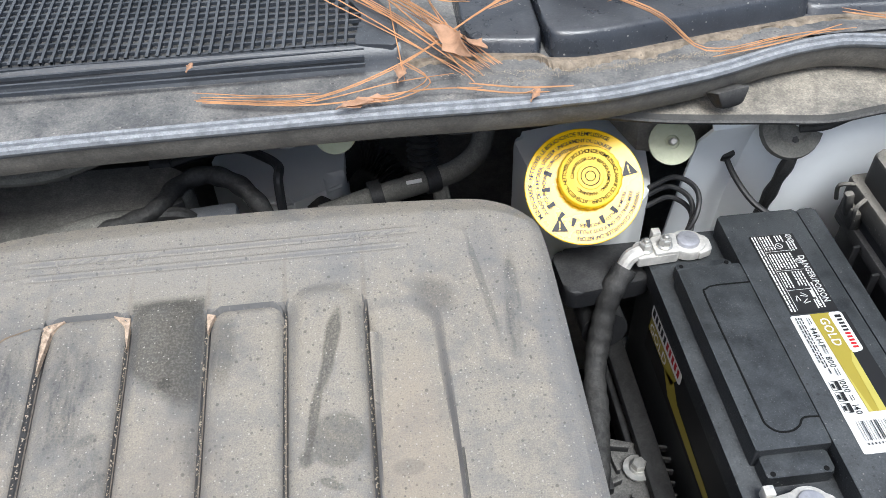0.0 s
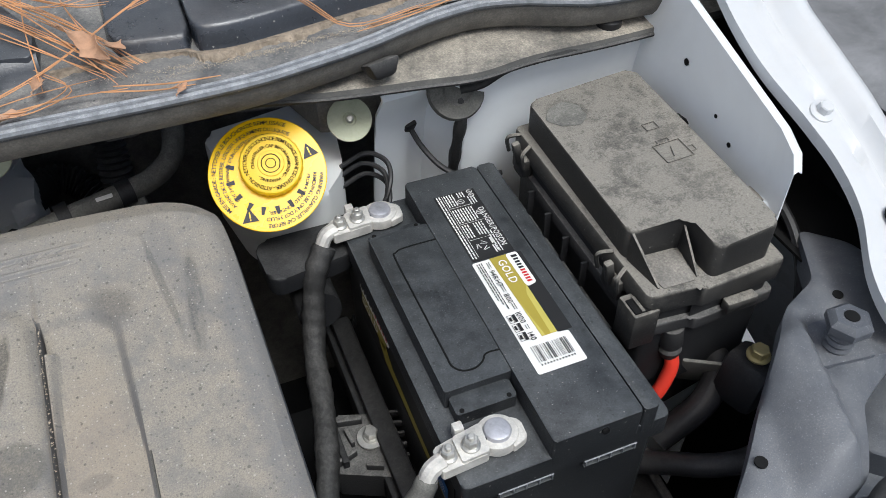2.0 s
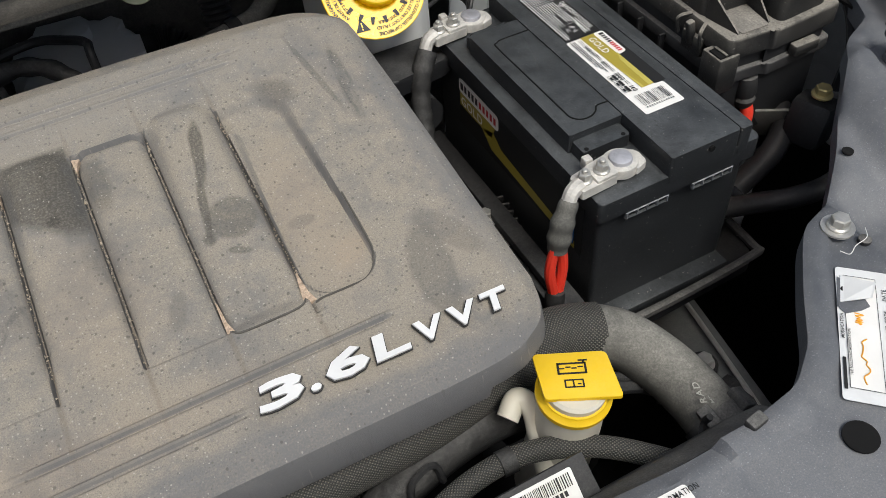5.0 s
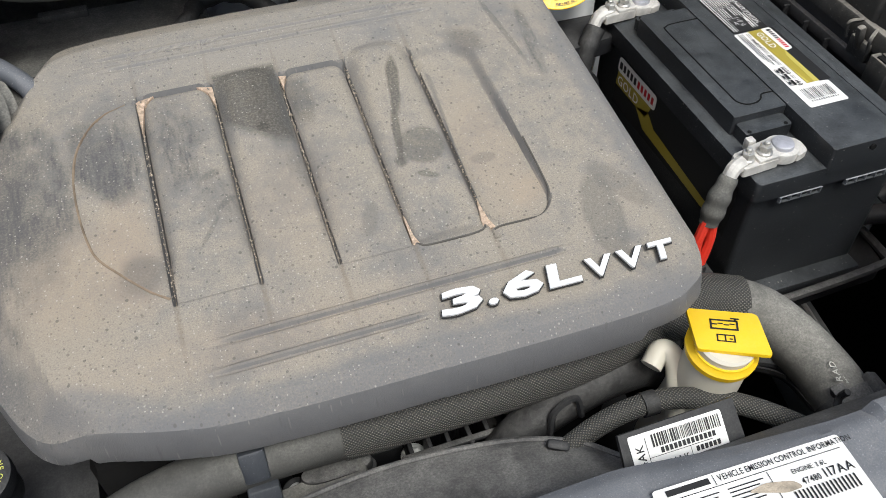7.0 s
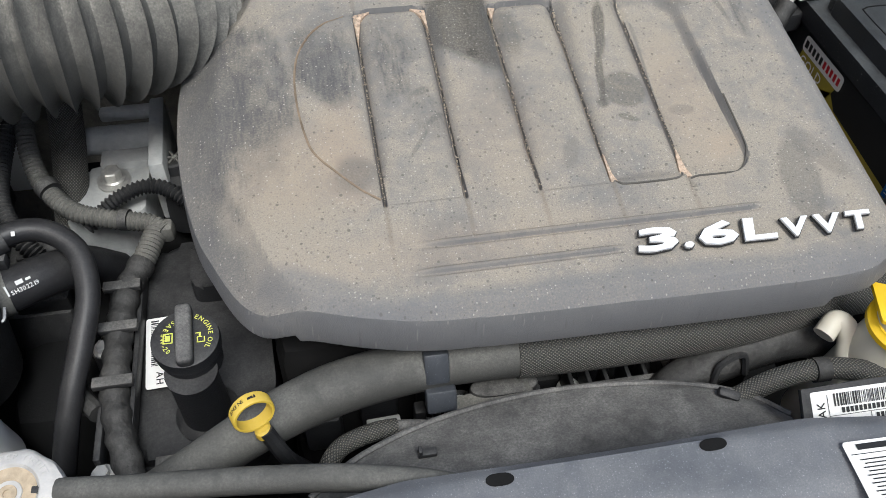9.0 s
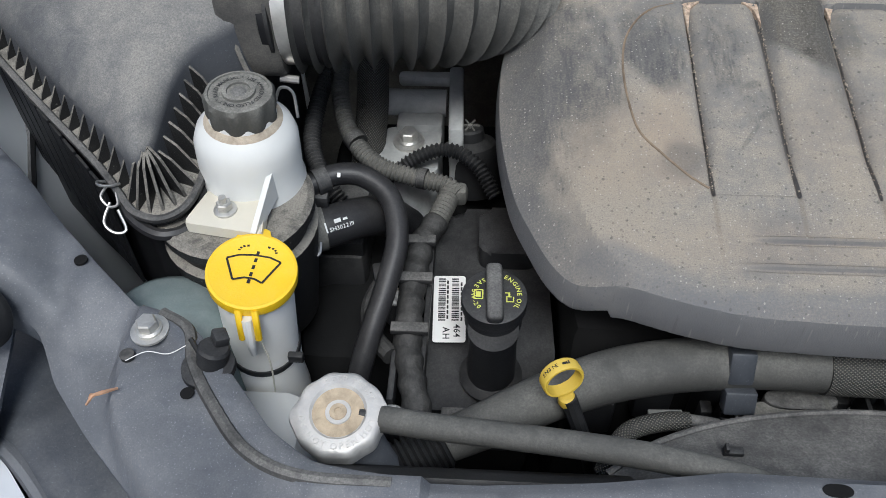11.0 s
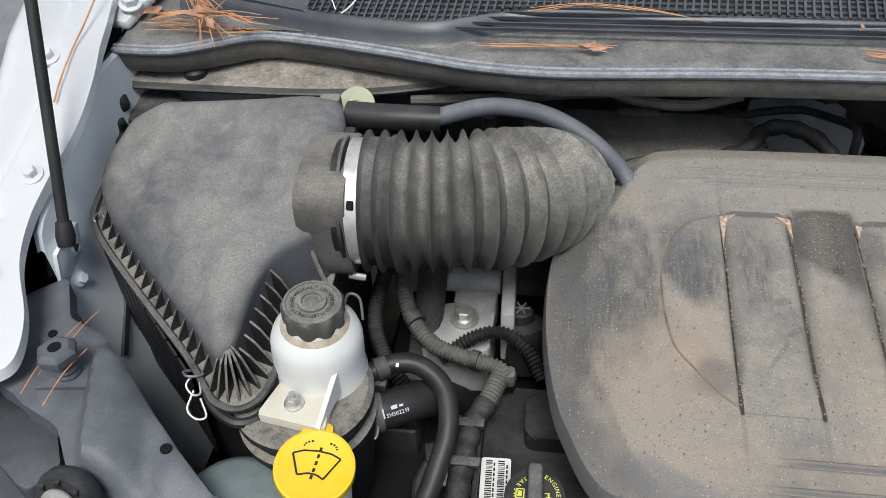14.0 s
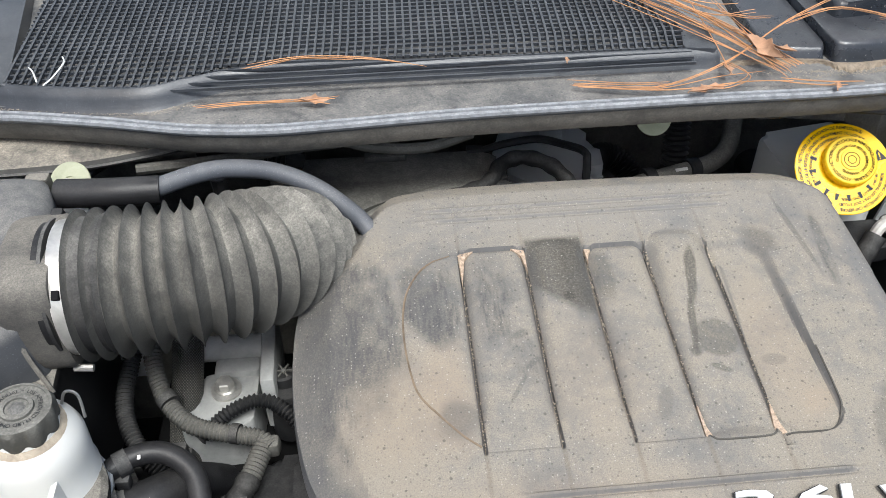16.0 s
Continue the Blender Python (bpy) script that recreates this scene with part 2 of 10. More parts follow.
def braid():
    """Woven sleeve: two sets of slanting strands over the length of a hose."""
    m = bpy.data.materials.new("braided_sleeve")
    m.use_nodes = True
    n, k = m.node_tree.nodes, m.node_tree.links.new
    b = n["Principled BSDF"]
    uv = n.new("ShaderNodeUVMap")
    waves = []
    for a in (0.75, -0.75):
        mp = n.new("ShaderNodeMapping")
        mp.inputs["Rotation"].default_value = (0, 0, a)
        k(uv.outputs[0], mp.inputs["Vector"])
        w = n.new("ShaderNodeTexWave")
        w.inputs["Scale"].default_value, w.inputs["Distortion"].default_value = 150.0, 0.8
        k(mp.outputs[0], w.inputs["Vector"])
        waves.append(w.outputs["Fac"])
    mx = n.new("ShaderNodeMath")
    mx.operation = "MULTIPLY"
    k(waves[0], mx.inputs[0]), k(waves[1], mx.inputs[1])
    c = n.new("ShaderNodeMix")
    c.data_type = "RGBA"
    c.inputs[6].default_value, c.inputs[7].default_value = (0.03, 0.03, 0.028, 1), (0.21, 0.2, 0.17, 1)
    k(mx.outputs[0], c.inputs[0])
    k(c.outputs[2], b.inputs["Base Color"])
    b.inputs["Roughness"].default_value = 0.75
    bp = n.new("ShaderNodeBump")
    bp.inputs["Strength"].default_value, bp.inputs["Distance"].default_value = 0.9, 0.0012
    k(mx.outputs[0], bp.inputs["Height"]), k(bp.outputs[0], b.inputs["Normal"])
    return m


M_BRAID = braid()


# ---- builders ----
def thing(name, at, label, category, group="", kind=""):
    ob = new(name)
    ob.empty_display_size = 0.02
    ob.location = at
    return tagged(ob, label, category, group, kind)


def part(name, bm, mat, parent=None, label="", smooth=35.0):
    """Links a bmesh, drawn in world metres, as one mesh under its thing."""
    me = bpy.data.meshes.new(name)
    bmesh.ops.recalc_face_normals(bm, faces=bm.faces)
    bm.to_mesh(me)
    bm.free()
    me.materials.append(mat)
    if smooth:
        me.shade_smooth()
        me.set_sharp_from_angle(angle=radians(smooth))
    ob = new(name, me)
    if parent:
        root = parent
        base = Matrix.Identity(4)
        while root:
            base = root.matrix_parent_inverse @ root.matrix_basis @ base if root.parent else root.matrix_basis @ base
            root = root.parent
        ob.parent = parent
        ob.matrix_parent_inverse = base.inverted()
    return tagged(ob, label)


def single(name, bm, mat, label, category, group="", kind="", smooth=35.0):
    return tagged(part(name, bm, mat, None, label, smooth), label, category, group, kind)


def curve(pts, n=8):
    """A smooth line through the points."""
    p = [Vector(q) for q in pts]
    p = [p[0] * 2 - p[1]] + p + [p[-1] * 2 - p[-2]]
    out = []
    for i in range(1, len(p) - 2):
        for s in range(n):
            t = s / n
            out.append(0.5 * ((2 * p[i]) + (p[i + 1] - p[i - 1]) * t + (2 * p[i - 1] - 5 * p[i] + 4 * p[i + 1] - p[i + 2]) * t * t + (3 * p[i] - p[i - 1] - 3 * p[i + 1] + p[i + 2]) * t ** 3))
    return out + [p[-2]]


def even(pts, step):
    """The same line in even steps."""
    p = [Vector(q) for q in pts]
    out, left = [p[0].copy()], step
    for a, b in zip(p, p[1:]):
        d = (b - a).length
        at = left
        while at <= d:
            out.append(a.lerp(b, at / d))
            at += step
        left = at - d
    return out


def tube(pts, r, seg=12, bm=None, n=8, rib=0.0, pitch=0.0, cap=True, step=0.0, sharp=False):
    """A hose along the points; r may be a function of the share of its length. rib and pitch make it corrugated."""
    bm = bm or bmesh.new()
    p = curve(pts, n) if len(pts) > 2 else [Vector(q) for q in pts]
    if pitch:
        p = even(p, pitch / (10 if sharp else 6))
    elif step:
        p = even(p, step)
    uvl = bm.loops.layers.uv.verify()
    d0 = (p[1] - p[0]).normalized()
    side = d0.orthogonal().normalized()
    total = sum((b - a).length for a, b in zip(p, p[1:]))
    run, rings = 0.0, []
    for i, q in enumerate(p):
        d = ((p[min(i + 1, len(p) - 1)] - p[max(i - 1, 0)])).normalized()
        side = (side - d * side.dot(d)).normalized()
        up = d.cross(side)
        rad = r(run / total) if callable(r) else r
        if pitch:
            c_ = 0.5 + 0.5 * math.cos(run / pitch * math.tau)
            tri = abs(2 * ((run / pitch) % 1.0) - 1)
            rad += rib * ((0.75 * tri ** 1.25 + 0.25 * tri ** 6) if sharp else c_) - rib / 2
        rings.append(([bm.verts.new(q + (side * math.cos(a) + up * math.sin(a)) * rad) for a in (math.tau * s / seg for s in range(seg))], run))
        if i + 1 < len(p):
            run += (p[i + 1] - q).length
    mean = r(0.5) if callable(r) else r
    for (a, va), (b, vb) in zip(rings, rings[1:]):
        for s in range(seg):
            f = bm.faces.new((a[s], a[(s + 1) % seg], b[(s + 1) % seg], b[s]))
            for lo, (u, v) in zip(f.loops, ((s, va), (s + 1, va), (s + 1, vb), (s, vb))):
                lo[uvl].uv = (u / seg * math.tau * mean, v)
    if cap:
        bm.faces.new(rings[0][0][::-1])
        bm.faces.new(rings[-1][0])
    return bm


def lathe(profile, at=(0, 0, 0), axis=(0, 0, 1), seg=32, bm=None, wave=None):
    """Turns (radius, height) pairs about an axis. wave(angle, height) scales the radius."""
    bm = bm or bmesh.new()
    q = Vector(axis).to_track_quat("Z", "Y").to_matrix()
    rings = []
    for r, h in profile:
        rings.append([bm.verts.new(Vector(at) + q @ Vector((math.cos(a) * r * (wave(a, h) if wave else 1), math.sin(a) * r * (wave(a, h) if wave else 1), h))) for a in (math.tau * s / seg for s in range(seg))])
    for a, b in zip(rings, rings[1:]):
        for s in range(seg):
            bm.faces.new((a[s], a[(s + 1) % seg], b[(s + 1) % seg], b[s]))
    bm.faces.new(rings[0][::-1])
    bm.faces.new(rings[-1])
    return bm


def box(c, s, bevel=0.002, turn=(0, 0, 0), bm=None, seg=2, taper=0.0):
    bm = bm or bmesh.new()
    g = bmesh.ops.create_cube(bm, size=1)
    vs = g["verts"]
    for v in vs:
        k = 1 - taper if v.co.z < 0 else 1
        v.co = Vector((v.co.x * s[0] * k, v.co.y * s[1] * k, v.co.z * s[2]))
    if bevel:
        es = {e for v in vs for e in v.link_edges}
        out = bmesh.ops.bevel(bm, geom=list(es), offset=bevel, segments=seg, affect="EDGES", profile=0.5)
        vs = list({v for f in out["faces"] for v in f.verts} | {v for v in vs if v.is_valid})
    m = pose(*c, *turn)
    for v in vs:
        v.co = m @ v.co
    return bm


def prism(poly, z0, z1, bevel=0.0, bm=None, seg=2, low=False):
    """An upright prism over the outline; z0 and z1 may be functions of x and y."""
    bm = bm or bmesh.new()
    f0 = z0 if callable(z0) else (lambda x, y: z0)
    f1 = z1 if callable(z1) else (lambda x, y: z1)
    a = [bm.verts.new((x, y, f0(x, y))) for x, y in poly]
    b = [bm.verts.new((x, y, f1(x, y))) for x, y in poly]
    n = len(poly)
    bm.faces.new(a[::-1])
    top = bm.faces.new(b)
    for i in range(n):
        bm.faces.new((a[i], a[(i + 1) % n], b[(i + 1) % n], b[i]))
    if bevel:
        es = list(top.edges) + ([e for v in a for e in v.link_edges if e.other_vert(v) in a] if low else [])
        bmesh.ops.bevel(bm, geom=list(set(es)), offset=bevel, segments=seg, affect="EDGES", profile=0.5, clamp_overlap=True)
    return bm


def round_poly(pts, r, n=4):
    """The outline with its corners rounded off."""
    out = []
    for i, p in enumerate(pts):
        p = Vector(p).to_2d()
        a, b = Vector(pts[i - 1]).to_2d() - p, Vector(pts[(i + 1) % len(pts)]).to_2d() - p
        k = min(r, a.length * 0.45, b.length * 0.45)
        s, e = p + a.normalized() * k, p + b.normalized() * k
        for j in range(n + 1):
            t = j / n
            out.append(tuple(s.lerp(p, t).lerp(p.lerp(e, t), t)))
    return out


def slab(rows, thick, bm=None):
    """A sheet through rows of points, thickened downwards along its own normals."""
    bm = bm or bmesh.new()
    g = [[bm.verts.new(p) for p in r] for r in rows]
    for a, b in zip(g, g[1:]):
        for i in range(len(a) - 1):
            bm.faces.new((a[i], a[i + 1], b[i + 1], b[i]))
    bmesh.ops.recalc_face_normals(bm, faces=bm.faces)
    bmesh.ops.solidify(bm, geom=bm.faces[:], thickness=thick)
    return bm


def hexbolt(at, r, h, axis=(0, 0, 1), bm=None, flange=1.5):
    """A hexagon head on its round flange."""
    bm = bm or bmesh.new()
    ax = Vector(axis).normalized()
    lathe([(r * flange, 0), (r * flange, h * 0.18), (r * 1.05, h * 0.3)], at, axis, 20, bm)
    q = Vector(at) + ax * h * 0.25
    lathe([(r, 0), (r, h * 0.65), (r * 0.85, h * 0.75)], q, axis, 6, bm)
    return bm


def lerp_line(pts, x):
    """The value at x of a line given by (x, y) pairs."""
    return float(np.interp(x, [p[0] for p in pts], [p[1] for p in pts]))


# ---- writing ----
GLYPHS = {}


def glyph(ch):
    if ch not in GLYPHS:
        cu = bpy.data.curves.new("glyph", "FONT")
        cu.body, cu.resolution_u, cu.offset = ch, 2, 0.012
        ob = bpy.data.objects.new("glyph", cu)
        scene.collection.objects.link(ob)
        bpy.context.view_layer.update()
        me = ob.evaluated_get(bpy.context.evaluated_depsgraph_get()).to_mesh()
        vs = [tuple(v.co) for v in me.vertices]
        fs = [tuple(p.vertices) for p in me.polygons]
        w = max([v[0] for v in vs], default=0.25)
        GLYPHS[ch] = (vs, fs, w)
        bpy.data.objects.remove(ob)
        bpy.data.curves.remove(cu)
    return GLYPHS[ch]


def advance(ch):
    return 0.28 if ch == " " else glyph(ch)[2] + 0.07


def write(text, m, size, bm=None, stretch=1.0, centre=False):
    """Flat letters along the x axis of the pose m."""
    bm = bm or bmesh.new()
    x = -sum(advance(c) for c in text) / 2 if centre else 0.0
    for ch in text:
        if ch != " ":
            vs, fs, w = glyph(ch)
            mv = [bm.verts.new(m @ Vector(((x + v[0]) * size * stretch, v[1] * size, 0))) for v in vs]
            for f in fs:
                bm.faces.new([mv[i] for i in f])
        x += advance(ch)
    return bm


def write_arc(text, m, r, start, size, bm=None, inward=False, span=0.0):
    """Letters round a circle of the pose m, from the angle start (degrees), clockwise with their tops outward."""
    bm = bm or bmesh.new()
    total = sum(advance(c) for c in text) * size
    k = radians(span) * r / total if span else 1.0
    run = 0.0
    for ch in text:
        w = advance(ch) * size * k
        a = radians(start) + (run + w / 2) / r * (1 if inward else -1)
        q = m @ pose(r * math.cos(a), r * math.sin(a), 0, 0, 0, math.degrees(a) + (90 if inward else -90))
        if ch != " ":
            write(ch, q @ pose(-w / 2 * 0.9, 0, 0), size, bm)
        run += w
    return bm


def bars(m, rects, bm=None):
    """Flat bars (x, y, width, height) in the pose m."""
    bm = bm or bmesh.new()
    for x, y, w, h in rects:
        bm.faces.new([bm.verts.new(m @ Vector(p)) for p in ((x, y, 0), (x + w, y, 0), (x + w, y + h, 0), (x, y + h, 0))])
    return bm


def sheet_on(m, poly, thick, bm=None):
    """A thin sticker with the outline poly in the pose m."""
    bm = bm or bmesh.new()
    a = [bm.verts.new(m @ Vector((x, y, 0))) for x, y in poly]
    b = [bm.verts.new(m @ Vector((x, y, thick))) for x, y in poly]
    bm.faces.new(a[::-1])
    bm.faces.new(b)
    for i in range(len(poly)):
        j = (i + 1) % len(poly)
        bm.faces.new((a[i], a[j], b[j], b[i]))
    return bm


def rect(w, h, r=0.0):
    p = [(0, 0), (w, 0), (w, h), (0, h)]
    return round_poly(p, r) if r else p


def axes(origin, right, up):
    """A pose at origin whose x axis goes right and whose y axis goes up."""
    x = Vector(right).normalized()
    z = x.cross(Vector(up)).normalized()
    y = z.cross(x)
    return Matrix.Translation(origin) @ Matrix((x, y, z)).transposed().to_4x4()


CX = -0.014
STRUT0, STRUT1 = (-0.742, 0.441, 1.152), (-0.756, 0.558, 1.38)


def ground():
    bm = bmesh.new()
    bmesh.ops.create_grid(bm, x_segments=2, y_segments=2, size=400)
    single("ground", bm, M_ASPHALT, "grey worn asphalt of the parking place", "ground", kind="structure", smooth=0)


def bonnet():
    """The raised bonnet over the bay, never in view but shading it from behind."""
    rows = [[(x, 1.0, 1.36), (x, 0.96, 1.6), (x, 0.90, 1.9), (x, 0.84, 2.25)] for x in (-0.78, -0.3, 0.25, 0.75)]
    single("bonnet", slab(rows, 0.02), M_APRON, "raised bonnet with pale painted underside over the bay", "bonnet", kind="structure")


def bay():
    """The tub of the engine bay: floor, firewall and front wall under everything else; all but the firewall near black
    in place of shade.
    """
    single("bay_floor", box((CX, 0.45, 0.42), (1.6, 1.1, 0.02), 0), M_DARK, "near-black floor of the engine bay, its deep shade put into the colour", "floor", kind="structure")
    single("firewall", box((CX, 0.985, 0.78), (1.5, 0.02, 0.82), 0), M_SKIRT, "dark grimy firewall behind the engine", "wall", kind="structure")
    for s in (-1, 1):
        single("wheelhouse_wall", box((CX + s * 0.755, 0.42, 0.66), (0.02, 1.04, 0.5), 0), M_DARK, "wall of the wheel house, near black in place of its shade", "wall", kind="structure")
    single("front_wall", box((CX, -0.10, 0.72), (1.5, 0.02, 0.66), 0), M_DARK, "added panel that closes the bay in front, near black in place of shade", "wall", kind="structure")


LIP = [(-0.765, 0.652), (-0.704, 0.651), (-0.66, 0.668), (-0.616, 0.688), (-0.56, 0.683), (-0.474, 0.664), (-0.416, 0.648), (-0.371, 0.637), (-0.305, 0.630), (-0.24, 0.632), (-0.16, 0.637), (-0.08, 0.640), (0.024, 0.641), (0.136, 0.642), (0.24, 0.640), (0.313, 0.642), (0.361, 0.650), (0.412, 0.661), (0.469, 0.680), (0.505, 0.688), (0.535, 0.690), (0.57, 0.682), (0.60, 0.669), (0.64, 0.655), (0.735, 0.650)]
DUCT = [(-0.72, 0.737), (-0.665, 0.729), (-0.60, 0.711), (-0.538, 0.694), (-0.479, 0.683), (-0.425, 0.679), (-0.384, 0.694), (-0.345, 0.708), (-0.287, 0.715), (-0.228, 0.711), (-0.134, 0.707), (-0.018, 0.703), (0.1, 0.701), (0.16, 0.701)]
EDGE = [(-0.81, 0.662), (-0.655, 0.657), (-0.555, 0.657), (-0.485, 0.664), (-0.43, 0.678), (-0.373, 0.692), (-0.2, 0.698), (0.18, 0.692), (0.305, 0.686), (0.38, 0.668), (0.463, 0.655), (0.515, 0.648), (0.573, 0.656), (0.657, 0.656), (0.79, 0.662)]
ZL = 1.237


def smooth_line(pts, n=6):
    return [(p.x, p.y) for p in curve([(x, y, 0) for x, y in pts], n)]


def cowl():
    lip = smooth_line(LIP)
    rows = []
    for x, y in lip:
        rows.append([(x, y, ZL - 0.004), (x, y + 0.006, ZL), (x, max(y + 0.022, 0.668), ZL + 0.001), (x, 0.70, ZL + 0.004), (x, 0.80, ZL + 0.008), (x, 0.97, ZL + 0.03)])
    c = thing("cowl_panel", (CX, 0.8, ZL), "dusty dark plastic cowl panel below the windscreen", "cowl", kind="structure")
    part("cowl_sheet", slab(rows, 0.003), M_COWLDIRT, c)
    seal = thing("bonnet_seal", (CX, 0.65, ZL), "worn grey rubber bonnet seal along the cowl edge", "seal", kind="structure")
    bm = bmesh.new()
    for q in ((0.0, 0.0005, 0.0038), (0.0056, 0.003, 0.0026)):
        tube([(x, y + q[0], ZL + q[1]) for x, y in lip], q[2], 8, bm, n=1)
    part("seal_bead", bm, M_SEAL, seal)
    rows = [[(x, y + 0.004, ZL - 0.003), (x, y + 0.006, ZL - 0.012), (x, y + 0.010, 1.215), (x, y + 0.016, 1.208)] for x, y in lip]
    part("cowl_skirt", slab(rows, 0.003), M_SKIRT, c)
    # sandy shelf under the seal, wide at both ends
    edge = [(x, y) for x, y in smooth_line(EDGE, 5)]
    rows = []
    for x, y in edge:
        rows.append([(x, y - 0.001, 1.188), (x, y, 1.196), (x, y + 0.012, 1.197), (x, y + 0.04, 1.2), (x, y + 0.1, 1.203)])
    shelf = thing("cowl_shelf", (CX, 0.68, 1.197), "dark plastic shelf covered with tan sand and dust", "shelf", kind="structure")
    part("shelf_sheet", slab(rows, 0.003), M_TAN, shelf)
    bm = tube([(x, y - 0.001, 1.189) for x, y in edge], 0.0022, 6, n=1)
    part("shelf_rim", bm, M_DUSTY, shelf)
    # lower closing panel with its washers
    pan = thing("pin_panel", (CX, 0.71, 1.15), "dark dusty panel hanging below the cowl", "panel", kind="structure")
    rows = [[(x, 0.722 + pb, 1.192), (x, 0.716 + pb, 1.165), (x, 0.712 + pb, zlow)] for x, zlow, pb in ((-0.62, 1.17, 0), (-0.45, 1.165, 0), (-0.25, 1.165, 0.01), (-0.05, 1.16, 0.02), (0.1, 1.155, 0.03), (0.22, 1.145, 0.05), (0.36, 1.13, 0.05), (0.38, 1.118, 0.012), (0.4, 1.115, 0.01), (0.47, 1.12, 0.01), (0.49, 1.14, 0.01))]
    part("panel_sheet", slab(rows, 0.004), M_SKIRT, pan)
    for i, (x, y, z, r) in enumerate(((0.4025, 0.700, 1.140, 0.0215), (0.098, 0.700, 1.184, 0.019), (-0.497, 0.626, 1.196, 0.0205))):
        w = thing("retaining_washer", (x, y, z), "round olive retaining washer on a threaded stud", "washer", "retaining washers")
        ax = (-0.12, -0.72, 0.68)
        part("disc", lathe([(r * 0.96, 0), (r, 0.0012), (r * 0.98, 0.0025), (r * 0.3, 0.003), (r * 0.28, 0.0015)], (x, y, z), ax, 28), M_OLIVE, w)
        part("stud", lathe([(0.0034, 0), (0.0034, 0.009), (0.0026, 0.010)], (x, y, z), ax, 10), M_ZINC, w)
        st = tube([(x, y + 0.001, z - 0.001), (x, y + 0.095, z - 0.04)], 0.006, 8)
        part("mount", st, M_DUSTY, w)
    # push clips and hooks of the shelf
    for x, y in ((0.663, 0.678), (-0.69, 0.676)):
        cl = thing("push_clip", (x, y, 1.2), "black plastic push clip in the sandy shelf", "clip", "shelf clips")
        part("head", lathe([(0.013, -0.002), (0.013, 0.004), (0.010, 0.007), (0.004, 0.0075)], (x, y, 1.199), (0, 0, 1), 20), M_BLACK, cl)
    # nose in the right skirt
    k = thing("skirt_nose", (0.43, 0.665, 1.215), "dark moulded nose of the cowl skirt", "moulding", kind="structure")
    part("nose", box((0.426, 0.662, 1.212), (0.034, 0.022, 0.016), 0.004, (-28, 0, 14), taper=0.4), M_DUSTY, k)
    k = thing("cowl_clip", (-0.262, 0.66, 1.215), "small black clip below the seal", "clip")
    part("tab", box((-0.262, 0.662, 1.213), (0.026, 0.012, 0.022), 0.002), M_DUSTY, k)
    k = thing("cowl_clip", (0.205, 0.665, 1.205), "small black clip below the seal", "clip")
    part("tab", box((0.205, 0.662, 1.212), (0.026, 0.012, 0.02), 0.002), M_DUSTY, k)


def duct_y(x):
    return lerp_line(DUCT, x)


